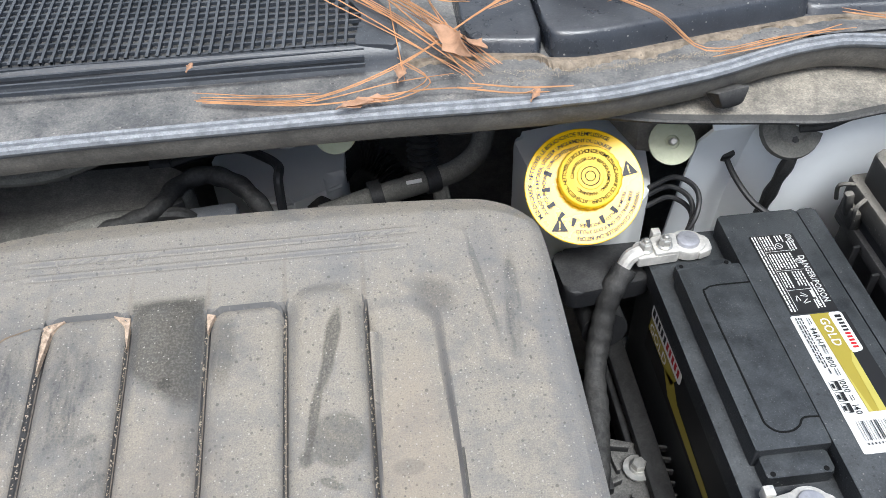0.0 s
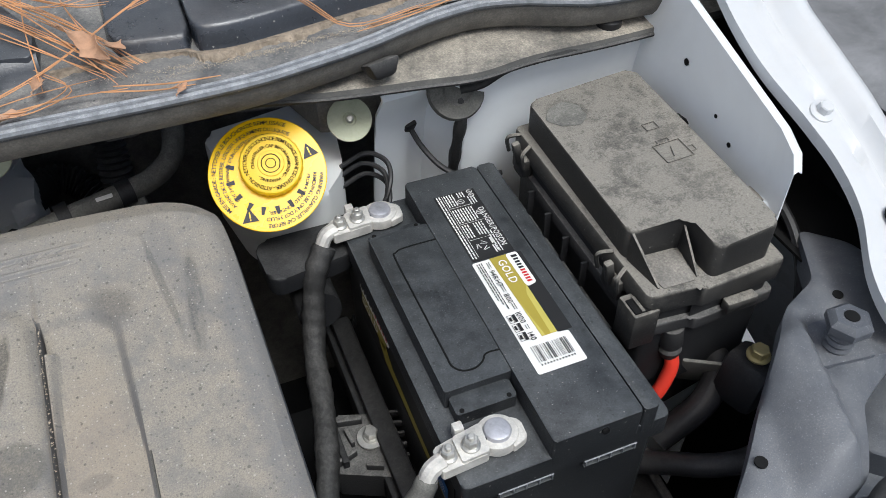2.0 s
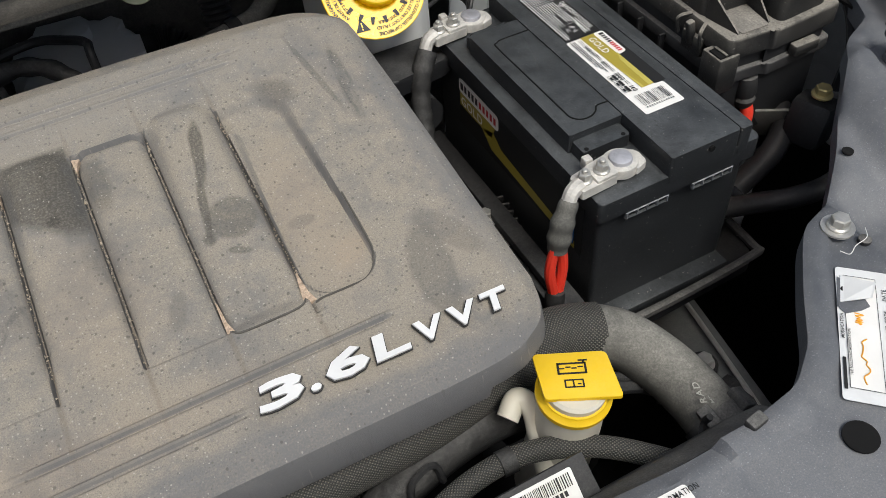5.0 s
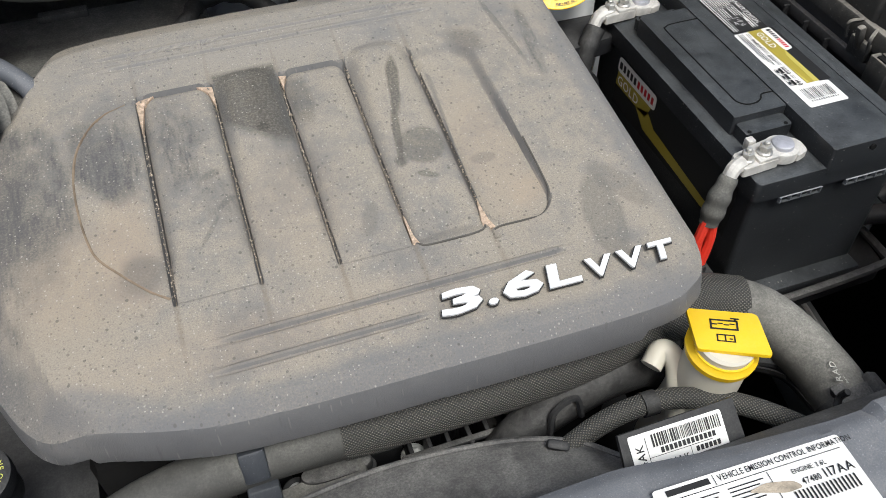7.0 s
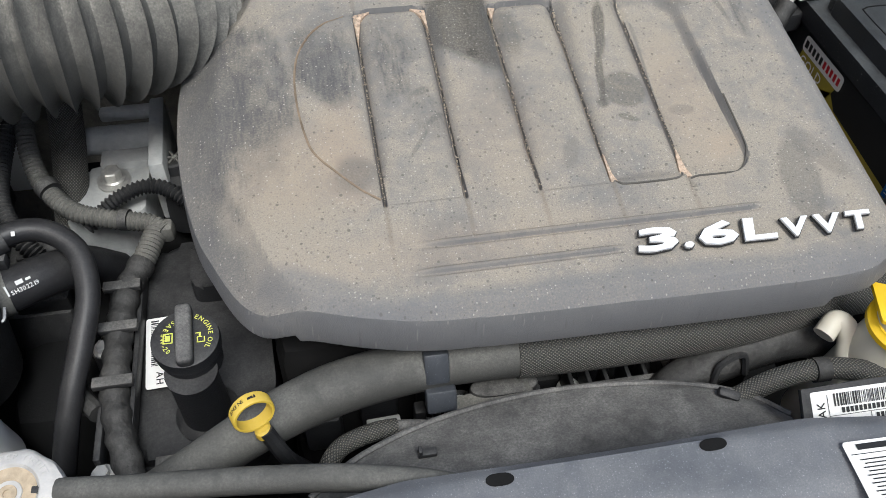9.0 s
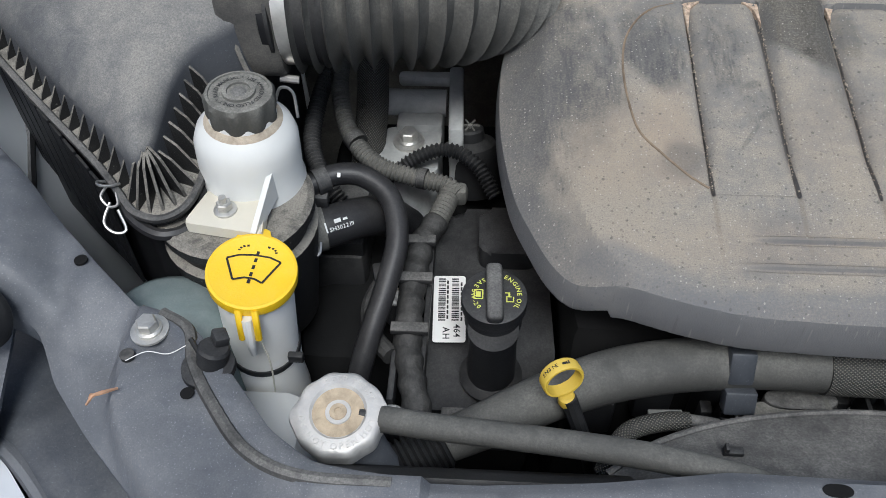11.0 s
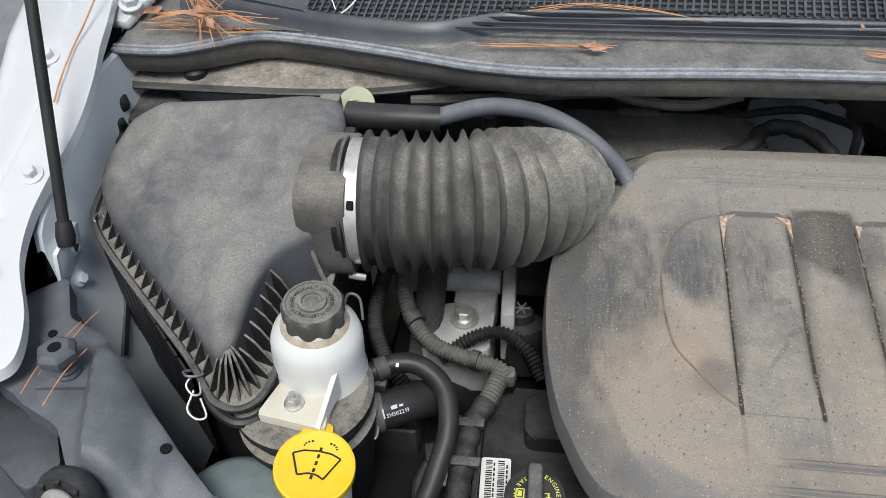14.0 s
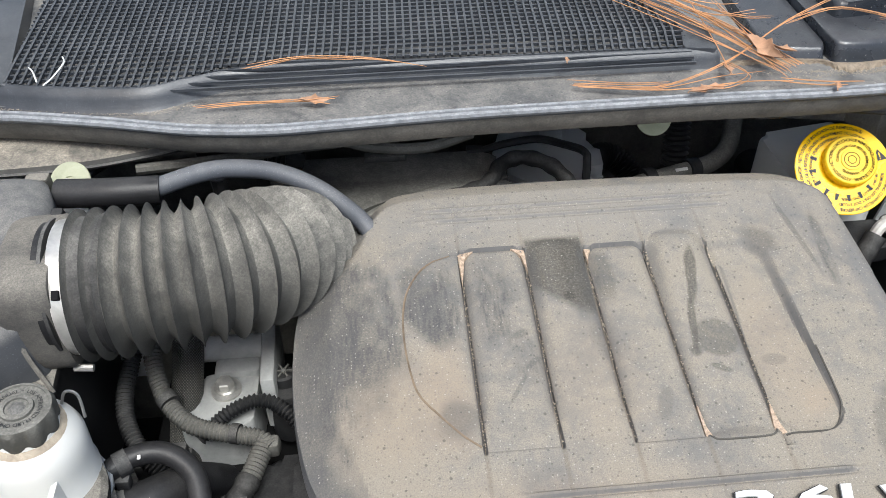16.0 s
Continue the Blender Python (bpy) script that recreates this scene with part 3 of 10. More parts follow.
def grille():
    g = thing("cowl_grille", (-0.22, 0.78, 1.26), "black plastic air intake grille of square mesh", "grille")
    # surround: front roll, left plain panel, right plain cheek
    d = smooth_line(DUCT, 6)
    rows = []
    for x, y in d:
        rows.append([(x, y - 0.004, ZL + 0.001), (x, y, ZL + 0.005), (x, y + 0.003, ZL + 0.013), (x, y + 0.0065, ZL + 0.0195), (x, y + 0.011, ZL + 0.0225), (x, y + 0.0155, ZL + 0.0215), (x, y + 0.018, ZL + 0.017)])
    part("front_roll", slab(rows, 0.003), M_COWL, g)
    zf = lambda y: ZL + 0.022 + (y - 0.70) * 0.09
    left = round_poly([(-0.72, 0.748), (-0.66, 0.738), (-0.60, 0.720), (-0.561, 0.708), (-0.60, 0.96), (-0.78, 0.96)], 0.006)
    part("plain_panel", prism(left, ZL - 0.01, lambda x, y: zf(y), 0.005), M_COWL, g)
    right = round_poly([(0.122, 0.712), (0.157, 0.706), (0.160, 0.745), (0.10, 0.86), (0.02, 0.96), (-0.05, 0.96), (0.09, 0.835), (0.131, 0.755)], 0.006)
    part("cheek", prism(right, ZL - 0.01, lambda x, y: zf(y) + 0.001, 0.004), M_COWL, g)
    # mesh with a fold: a dropping front strip and a flatter rear
    def zg(y):
        return ZL + 0.0285 - (0.745 - y) * 0.22 if y < 0.745 else ZL + 0.0285 + (y - 0.745) * 0.10

    def y_end(x):
        return lerp_line([(-0.6, 0.95), (0.02, 0.93), (0.09, 0.835), (0.128, 0.755), (0.135, 0.74)], x)

    def strip(a, b, w, h):
        """A square rod from a to b."""
        bm_ = bmesh.new()
        a, b = Vector(a), Vector(b)
        d_ = (b - a).normalized()
        s_ = d_.cross(Vector((0, 0, 1))).normalized() * w / 2
        u_ = s_.cross(d_).normalized() * h / 2
        r_ = [[bm_.verts.new(p + i * s_ + j * u_) for i, j in ((1, 1), (-1, 1), (-1, -1), (1, -1))] for p in (a, b)]
        for q in range(4):
            bm_.faces.new((r_[0][q], r_[0][(q + 1) % 4], r_[1][(q + 1) % 4], r_[1][q]))
        return bm_

    x = -0.562
    rods = []
    while x < 0.126:
        y0, y1 = duct_y(x) + 0.014, y_end(x)
        bm = strip((x - (0.745 - y0) * 0.10, y0, zg(y0)), (x, 0.745, zg(0.745)), 0.0024, 0.004)
        t2 = strip((x, 0.7445, zg(0.745)), (x + (y1 - 0.745) * 0.03, y1, zg(y1)), 0.0024, 0.004)
        tmp = bpy.data.meshes.new("rod")
        t2.to_mesh(tmp)
        t2.free()
        bm.from_mesh(tmp)
        bpy.data.meshes.remove(tmp)
        part("grille_bar", bm, M_COWL, g, smooth=0)
        x += 0.0084
    y = 0.684
    while y < 0.94:
        x0, x1 = -0.565, 0.13
        if y > 0.755:
            x1 = lerp_line([(0.755, 0.128), (0.835, 0.09), (0.93, 0.02), (0.97, -0.03)], y)
        if y < 0.732:
            xs = [q for q in np.arange(-0.565, 0.125, 0.005) if duct_y(q) + 0.013 < y]
            if not xs:
                y += 0.0085
                continue
            x0 = min(xs)
        part("grille_crossbar", strip((x0, y, zg(y) - 0.0012), (x1, y, zg(y) - 0.0012), 0.0024, 0.003), M_COWL, g, smooth=0)
        y += 0.0085
    # the shade below the mesh is put into this near-black plate
    single("intake_floor", box((-0.22, 0.84, 1.20), (0.78, 0.26, 0.01), 0.0), M_DARK, "floor of the air intake, near black in place of the shade under the mesh", "panel")


def tubs():
    t = thing("cowl_tub", (0.36, 0.74, 1.26), "glossy black moulded plastic cowl cover with raised blocks", "cover")
    def block(name, front, back, h, mat, slope=0.010):
        """A moulded block with a leaning front wall and soft edges; front runs along its foot."""
        rows = []
        line = smooth_line(front, 5)
        for i, (x, y) in enumerate(line):
            e = min(i, len(line) - 1 - i)
            k = min(1.0, (0.25 + e * 0.3)) if e < 3 else 1.0
            col = [(x, y - 0.002, ZL), (x, y + 0.0008, ZL + 0.003)]
            for s_, u in ((0.25, 0.3), (0.5, 0.62), (0.68, 0.84), (0.9, 0.95), (1.3, 1.0)):
                col.append((x, y + slope * s_, ZL + 0.002 + (h * k - 0.002) * u))
            col += [(x, y + slope * 1.3 + (back - y) * f, ZL + h * k + 0.012 * f) for f in (0.1, 0.3, 0.6, 1.0)]
            rows.append(col)
        part(name, slab(rows, 0.003), mat, t, smooth=60)

    block("small_block", [(0.212, 0.735), (0.218, 0.716), (0.224, 0.710), (0.240, 0.707), (0.265, 0.703), (0.275, 0.705), (0.281, 0.73)], 0.96, 0.018, M_TUB)
    block("large_block", [(0.279, 0.725), (0.281, 0.703), (0.286, 0.695), (0.298, 0.692), (0.317, 0.692), (0.345, 0.696), (0.382, 0.703), (0.42, 0.710), (0.455, 0.716), (0.495, 0.722), (0.508, 0.726), (0.516, 0.735), (0.52, 0.77)], 0.97, 0.027, M_TUB, 0.009)
    step = round_poly([(0.30, 0.750), (0.36, 0.758), (0.43, 0.770), (0.495, 0.782), (0.51, 0.97), (0.30, 0.97)], 0.012)
    part("upper_step", prism(step, ZL + 0.02, ZL + 0.047, 0.010, seg=4), M_TUB, t)
    block("end_block", [(0.514, 0.735), (0.52, 0.727), (0.56, 0.724), (0.60, 0.721), (0.645, 0.722), (0.69, 0.735), (0.72, 0.76)], 0.97, 0.014, M_TUB)
    # sand gathered along the foot of the covers
    bm = bmesh.new()
    for a, b in (((-0.30, 0.711), (-0.1, 0.70)), ((-0.1, 0.70), (0.15, 0.697)), ((0.17, 0.703), (0.275, 0.700)), ((0.275, 0.690), (0.35, 0.693)), ((0.35, 0.693), (0.51, 0.722)), ((0.51, 0.722), (0.68, 0.722)), ((0.19, 0.690), (0.34, 0.680)), ((0.34, 0.682), (0.56, 0.712)), ((0.22, 0.672), (0.45, 0.69)), ((-0.62, 0.71), (-0.43, 0.674)), ((-0.43, 0.674), (-0.30, 0.71))):
        for i in range(900):
            p = Vector(a).lerp(Vector(b), random.random())
            w = 0.00022 + 0.0004 * random.random() ** 2
            o = Vector((p.x, p.y + random.gauss(0, 0.0028) - 0.001, ZL + 0.0028))
            vs = [bm.verts.new(o + Vector(d) * w * random.uniform(0.7, 1.3)) for d in ((1, 0, -0.4), (-0.5, 0.87, -0.4), (-0.5, -0.87, -0.4), (0, 0, 1))]
            for f in ((0, 2, 1), (0, 1, 3), (1, 2, 3), (2, 0, 3)):
                bm.faces.new([vs[q] for q in f])
    single("blown_sand", bm, M_SAND, "pale sand grains gathered along the cowl covers", "sand", kind="stuff")
    random.seed(17)
    drift = smooth_line([(0.165, 0.705), (0.225, 0.705), (0.27, 0.699), (0.283, 0.690), (0.317, 0.688), (0.382, 0.699), (0.451, 0.712), (0.513, 0.721), (0.60, 0.718), (0.69, 0.728)], 14)
    rows = []
    for x, y in drift:
        w = 0.002 + 0.005 * random.random() ** 2 + 0.002 * math.sin(x * 90)
        rows.append([(x, y + 0.006, ZL + 0.0062), (x, y - 0.001, ZL + 0.0066 + 0.001 * random.random()), (x, y - w * 0.6, ZL + 0.0058), (x, y - w, ZL + 0.0042), (x, y - w - 0.002, ZL + 0.001)])
    tagged(single("sand_drift", slab(rows, 0.0006), M_DRIFT, "tan sand drifted along the foot of the cowl covers", "sand"), "tan sand drifted along the foot of the cowl covers", "sand", kind="stuff")


def fender(sgn):
    """Front wing: inner flange with bolts, raised gutter and the rounded white outer skin."""
    def P(x, y, z):
        return (x if sgn < 0 else 2 * CX - x, y, z)

    side = "left" if sgn < 0 else "right"
    f = thing("front_wing", P(-0.82, 0.45, 1.15), "white painted front wing with its bolted inner flange", "car wing", "front wings")
    inner = [(0.285, -0.770), (0.295, -0.745), (0.31, -0.728), (0.345, -0.732), (0.39, -0.754), (0.43, -0.7605), (0.47, -0.757), (0.54, -0.747), (0.63, -0.757), (0.80, -0.80), (1.0, -0.83)]
    rows = []
    for y, xi in ((float(p.x), float(p.y)) for p in curve([(a, b, 0) for a, b in inner], 9)):
        z = 1.139 + 0.4 * (min(y, 0.62) - 0.312) + 0.12 * max(0, y - 0.62)
        xo = lerp_line([(0.28, -0.80), (0.35, -0.828), (0.474, -0.836), (0.56, -0.833), (0.63, -0.845), (1.0, -0.93)], y)
        xo += 0.024 if sgn > 0 else 0.0
        w = max(0.02, xi - xo)
        dent = 0.0028 * max(0.0, math.sin(y * 120.0)) ** 2 * (y > 0.42)
        rows.append([P(xi + 0.0, y, z - 0.012), P(xi, y, z), P(xi - w * 0.15, y, z + 0.0015), P(xi - w * 0.30, y, z + 0.0005), P(xi - w * 0.38, y, z - dent), P(xi - w * 0.46, y, z + 0.003 - dent), P(xi - w * 0.52, y, z + 0.003), P(xi - w * 0.60, y, z - 0.003), P(xi - w * 0.72, y, z + 0.001), P(xi - w * 0.85, y, z + 0.012), P(xi - w, y, z + 0.013), P(xi - w - 0.008, y, z + 0.009),
                     P(xi - w - 0.02, y - 0.002, z - 0.02), P(xi - w - 0.035, y, z - 0.12), P(xi - w - 0.05, y, z - 0.4)])
    part("skin", slab(rows, 0.0015), M_PAINT, f, smooth=50)
    for (x, y, z, mat, lab) in ((-0.772, 0.473, 1.2045, M_PAINT, "white painted bolt"), (-0.754, 0.312, 1.1395, M_RUST, "rusty bolt with washer"), (-0.802, 0.60, 1.256, M_PAINT, "white painted bolt")):
        part("bolt", hexbolt(P(x, y, z), 0.0062, 0.010, (0, -0.37, 0.93), flange=1.7), mat, f, lab)
    hx, hy, hz_ = -0.779, 0.374, 1.1655
    part("flange_hole", lathe([(0.0125, -0.001), (0.0125, 0.0012)], P(hx, hy, hz_ + 0.0025), (0, -0.37, 0.93), 24), M_DARK, f, "dark round hole")
    # inner apron beneath the flange
    ap = thing("inner_apron", P(-0.74, 0.55, 0.95), "pale painted inner apron of the engine bay", "apron", "inner aprons", kind="structure")
    rows = []
    if sgn > 0:
        for y in (0.443, 0.45, 0.47, 0.54, 0.6, 0.7, 0.8):
            z = 1.199 + 0.30 * (y - 0.455) - (0.02 if y < 0.445 else 0.006 if y < 0.46 else 0)
            rows.append([(0.712, y, z - 0.004), (0.707, y, z), (0.703, y, z - 0.003), (0.702, y, 1.12), (0.69, y, 1.06), (0.685, y, 0.7)])
        # near-black sheet added for the shade between apron and flange
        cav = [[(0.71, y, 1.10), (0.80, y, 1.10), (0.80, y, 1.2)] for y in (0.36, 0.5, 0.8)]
        part("cavity", slab(cav, 0.003), M_DARK, ap, "near-black sheet for the shade in the cavity under the wing flange")
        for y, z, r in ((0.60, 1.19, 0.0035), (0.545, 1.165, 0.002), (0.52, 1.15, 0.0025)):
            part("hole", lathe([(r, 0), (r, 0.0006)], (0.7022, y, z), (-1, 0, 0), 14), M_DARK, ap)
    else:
        # near-black sheet added for the shade between apron and flange
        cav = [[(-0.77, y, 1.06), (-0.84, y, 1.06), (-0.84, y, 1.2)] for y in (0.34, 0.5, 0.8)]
        part("cavity", slab(cav, 0.003), M_DARK, ap, "near-black sheet for the shade in the cavity under the wing flange")
    for y in (0.43, 0.436, 0.447, 0.5, 0.6, 0.7, 0.8) if sgn < 0 else ():
        z = 1.176 + 0.40 * (min(y, 0.6) - 0.447) - (0.02 if y < 0.432 else 0.004 if y < 0.44 else 0)
        rows.append([(-0.768, y, z - 0.004), (-0.763, y, z), (-0.760, y, z - 0.004), (-0.758, y, 1.08), (-0.745, y, 1.02), (-0.735, y, 0.7)])
    part("side_sheet", slab(rows, 0.002), M_APRON, ap)
    part("bolt", hexbolt(P(-0.7585 if sgn < 0 else -0.7295, 0.462, 1.125), 0.006, 0.008, (1 if sgn < 0 else -1, -0.1, 0.35)), M_APRON, ap)
    part("bolt", hexbolt(P(-0.7585 if sgn < 0 else -0.7285, 0.455, 1.09), 0.006, 0.008, (1 if sgn < 0 else -1, -0.1, 0.35)), M_APRON, ap)
    return f


def apron_rear():
    a = thing("strut_tower_wall", (0.6, 0.77, 1.0), "pale painted wall behind the fuse box", "wall", kind="structure")
    rows = []
    for x in np.linspace(0.43, 0.76, 12):
        x = float(x)
        b = 0.03 * math.exp(-((x - 0.44) / 0.06) ** 2)
        k = sstep(0.49, 0.53, x)
        rows.append([(x, 0.70 - 0.026 * k, 1.190), (x, 0.712 - b - 0.034 * k, 1.165), (x, 0.735 - b - 0.052 * k, 1.135), (x, 0.745 - b - 0.056 * k, 1.10), (x, 0.76 - b - 0.06 * k, 1.03), (x, 0.77 - 0.05 * k, 0.8)])
    part("rear_sheet", slab(rows, 0.003), M_APRON, a)
    st = lathe([(0.005, 0), (0.005, 0.018), (0.004, 0.019)], (0.523, 0.752, 1.068), (-0.35, -0.85, 0.4), 10)
    part("stud", st, M_ZINC, a)
    gr = thing("grommet", (0.508, 0.69, 1.156), "grey rubber grommet round a taped cable", "grommet")
    part("ring", lathe([(0.013, 0.006), (0.026, 0.0), (0.029, 0.004), (0.027, 0.009), (0.015, 0.013), (0.012, 0.010)], (0.507, 0.69, 1.152), (-0.1, -0.8, 0.6), 26), M_HOSE, gr)
    part("cable", tube([(0.507, 0.695, 1.152), (0.508, 0.674, 1.14), (0.506, 0.68, 1.10), (0.505, 0.69, 1.05), (0.503, 0.69, 0.98)], lambda s: 0.006 + 0.0008 * math.sin(s * 30), 10, step=0.005), M_TAPE, gr)
    bl = thing("rear_bulkhead", (-0.62, 0.72, 1.0), "pale painted bulkhead behind the air filter box", "wall", kind="structure")
    rows = [[(x, 0.70, 1.19), (x, 0.706, 1.17), (x, 0.72, 1.1), (x, 0.74, 0.8)] for x in (-0.79, -0.7, -0.6, -0.53)]
    part("bulkhead_sheet", slab(rows, 0.003), M_APRON, bl)


XM = [(0.724, 0.436), (0.753, 0.408), (0.764, 0.371), (0.738, 0.313), (0.713, 0.302), (0.661, 0.278), (0.63, 0.232), (0.584, 0.222), (0.562, 0.184), (0.531, 0.150), (0.475, 0.098), (0.40, 0.03), (0.30, -0.04), (0.0, -0.06)]
XI = [(0.0, 0.139), (0.12, 0.133), (0.20, 0.121), (0.27, 0.116), (0.33, 0.116), (0.371, 0.122), (0.40, 0.142), (0.43, 0.178), (0.462, 0.212), (0.478, 0.226), (0.512, 0.236), (0.553, 0.270), (0.62, 0.333), (0.655, 0.366), (0.696, 0.383)]


def xz(x, y):
    a = abs(x - CX)
    return 1.084 + 0.030 * max(0.0, min(1.0, (a - 0.54) / 0.13)) - 0.006 * max(0.0, min(1.0, (0.22 - a) / 0.2))


def crossmember():
    """Grey plastic radiator support with two arms, one sheet across the whole front."""
    c = thing("radiator_support", (CX, 0.08, 1.07), "slate grey plastic radiator support across the front", "support", kind="structure")
    half = XM[:-1][::-1]
    right = XI[1:] + XM[:-1]
    left = [(2 * CX - x, y) for x, y in right][::-1]
    outline = right + left
    inner = np.array(XI)

    def relief(x, y, d):
        z = xz(x, y)
        a = abs(x - CX) + CX
        p = np.array((a if a > 0 else -a, y))
        t = inner[1:] - inner[:-1]
        k = np.clip(((p - inner[:-1]) * t).sum(1) / (t * t).sum(1), 0, 1)
        di = float(np.hypot(*(p - inner[:-1] - t * k[:, None]).T).min())
        if a > 0.3:
            edge = lerp_line([(0.05, 0.43), (0.099, 0.468), (0.123, 0.489), (0.143, 0.50), (0.164, 0.509), (0.199, 0.512), (0.235, 0.510), (0.26, 0.5)], y)
            pan = (1 - sstep(-0.003, 0.003, a - edge)) * (1 - sstep(0.235, 0.25, y))
            z += pan * (0.004 - 0.006 * sstep(0.016, 0.022, di))
            if y < 0.26 and a > 0.42:
                z -= 0.02 * sstep(-0.002, 0.011, a - edge) * (1 - sstep(0.2, 0.255, y))
            s_ = (a - 0.599) * 0.955 - (y - 0.313) * 0.297
            z += (0.011 * sstep(-0.004, 0.024, s_) - 0.019 * sstep(0.036, 0.050, s_) - 0.006 * math.exp(-((s_ + 0.008) / 0.009) ** 2)) * sstep(0.215, 0.24, y) * (1 - sstep(0.335, 0.36, y))
            z -= 0.010 * (1 - sstep(0.0, 0.02, d)) * (y < 0.3) * (di > 0.03)
        else:
            z -= 0.005 * (1 - sstep(0.004, 0.012, di)) + 0.004 * sstep(0.045, 0.06, di)
        return z - 0.003 * (1 - sstep(0.0, 0.004, d))

    bm = field(round_poly(outline, 0.008, 3), 0.0052, relief)
    skirt(bm, lambda p: Vector((p.x, p.y, p.z - 0.022)))
    part("support_sheet", bm, M_GREY, c)
    for s in (1, -1):
        q = (lambda x, y, z: (x if s > 0 else 2 * CX - x, y, z))
        # square pad and hollow stud
        pad = [(0.644, 0.309), (0.690, 0.303), (0.694, 0.345), (0.650, 0.350)]
        pp = [q(x, y, 0)[:2] for x, y in pad]
        part("stud_pad", prism(round_poly(pp, 0.003), 1.09, 1.1095, 0.0015), M_GREY, c)
        st = thing("bonnet_stop", q(0.667, 0.321, 1.12), "grey hexagonal bonnet stop screwed into its pad", "bump stop", "bonnet stops")
        part("thread", lathe([(0.010, 0), (0.0115, 0.003), (0.010, 0.006), (0.0115, 0.009), (0.010, 0.012), (0.0115, 0.015), (0.010, 0.018), (0.010, 0.023)], q(0.667, 0.322, 1.109), (0, 0, 1), 16), M_GREY, st)
        part("hex_head", lathe([(0.0165, 0), (0.0175, 0.002), (0.0175, 0.008), (0.0155, 0.0105), (0.0125, 0.0125), (0.006, 0.0125), (0.0058, 0.004)], q(0.667, 0.321, 1.131), (0, 0, 1), 6), M_GREY, st, smooth=25)
        part("bore", lathe([(0.0056, 0), (0.0056, 0.0005)], q(0.667, 0.321, 1.1437), (0, 0, 1), 16), M_DARK, st)
        part("locating_hole", lathe([(0.0048, -0.001), (0.0048, 0.0006)], q(0.561, 0.267, xz(0.561, 0.267) + 0.0012), (0, 0, 1), 16), M_DARK, c)
        part("locating_hole", lathe([(0.0042, -0.001), (0.0042, 0.0006)], q(0.700, 0.36, 1.1144), (0, 0, 1), 16), M_DARK, c)
        bo = thing("flange_bolt", q(0.495, 0.211, 1.085), "zinc hexagon bolt on a wide round washer", "bolt", "support bolts")
        part("washer", lathe([(0.0128, 0), (0.0128, 0.0018), (0.008, 0.0024)], q(0.495, 0.211, 1.0878), (0, 0, 1), 28), M_ZINC, bo)
        part("head", hexbolt(q(0.495, 0.211, 1.0898), 0.0072, 0.010, flange=1.25), M_ZINC, bo)
        part("rivet", lathe([(0.005, 0), (0.005, 0.003), (0.003, 0.004)], q(0.506, 0.193, 1.083), (0, 0, 1), 12), M_DUSTY, c)
        # rubber mount and the bracket sheet in front of it
        mt = thing("lamp_mount", q(0.618, 0.208, 1.07), "round black rubber mount with a zinc screw", "mount", "lamp mounts")
        ax = q(0.45 + CX * 0, -0.45, 0.6)
        ax = (0.12 * s, -0.90, 0.40)
        part("rubber", lathe([(0.0255, 0), (0.028, 0.004), (0.028, 0.010), (0.0245, 0.016), (0.022, 0.0165)], q(0.63 if s > 0 else 0.617, 0.214 if s > 0 else 0.221, 1.076 if s > 0 else 1.090), ax, 28), M_BLACK, mt)
        for i in range(8):
            an = math.tau * i / 8
            o = Vector(q(0.63 if s > 0 else 0.617, 0.214 if s > 0 else 0.221, 1.076 if s > 0 else 1.090)) + Vector(ax).normalized() * 0.0165
            e1 = Vector(ax).orthogonal().normalized()
            e2 = Vector(ax).normalized().cross(e1)
            part("spoke", box(tuple(o + (e1 * math.cos(an) + e2 * math.sin(an)) * 0.021), (0.005, 0.005, 0.006), 0.001), M_BLACK, mt)
        o = tuple(Vector(q(0.63 if s > 0 else 0.617, 0.214 if s > 0 else 0.221, 1.076 if s > 0 else 1.090)) + Vector(ax).normalized() * 0.018)
        part("screw_plate", lathe([(0.0165, 0), (0.0165, 0.002), (0.009, 0.003)], o, ax, 24), M_ZINC, mt)
        part("screw_head", lathe([(0.006, 0), (0.006, 0.007)], o, ax, 6), M_ZINC, mt)
        rows = [[q(0.649, 0.222, 1.066), q(0.640, 0.214, 1.058), q(0.695, 0.196, 1.008)], [q(0.606, 0.232, 1.066), q(0.608, 0.216, 1.054), q(0.618, 0.135, 0.998)]]
        part("bracket_sheet", slab(rows, 0.003), M_GREY, mt)
        # headlamp
        hl = thing("headlamp", q(0.74, 0.16, 0.95), "headlamp with dark housing and clear ribbed lens", "headlamp", "headlamps")
        body = [(0.59, 0.22), (0.655, 0.30), (0.706, 0.326), (0.788, 0.365), (0.824, 0.362), (0.795, 0.285), (0.735, 0.243), (0.665, 0.203), (0.60, 0.162), (0.53, 0.09), (0.48, 0.05), (0.46, 0.08)]
        part("housing", prism(round_poly([q(x, y, 0)[:2] for x, y in body], 0.012), 0.80, lambda x, y: 1.005 + 0.1 * (y - 0.2), 0.012, seg=3), M_COWL, hl)
        step = [q(x, y, 0)[:2] for x, y in ((0.705, 0.322), (0.785, 0.358), (0.765, 0.292), (0.70, 0.248), (0.675, 0.27))]
        part("housing_step", prism(round_poly(step, 0.01), 0.99, lambda x, y: 1.03 + 0.1 * (y - 0.2), 0.008, seg=3), M_COWL, hl)
        lens = [(0.835, 0.34), (0.86, 0.375), (0.875, 0.36), (0.83, 0.2), (0.74, 0.09), (0.55, -0.03), (0.49, 0.03), (0.61, 0.155), (0.664, 0.188), (0.731, 0.228), (0.785, 0.265)]
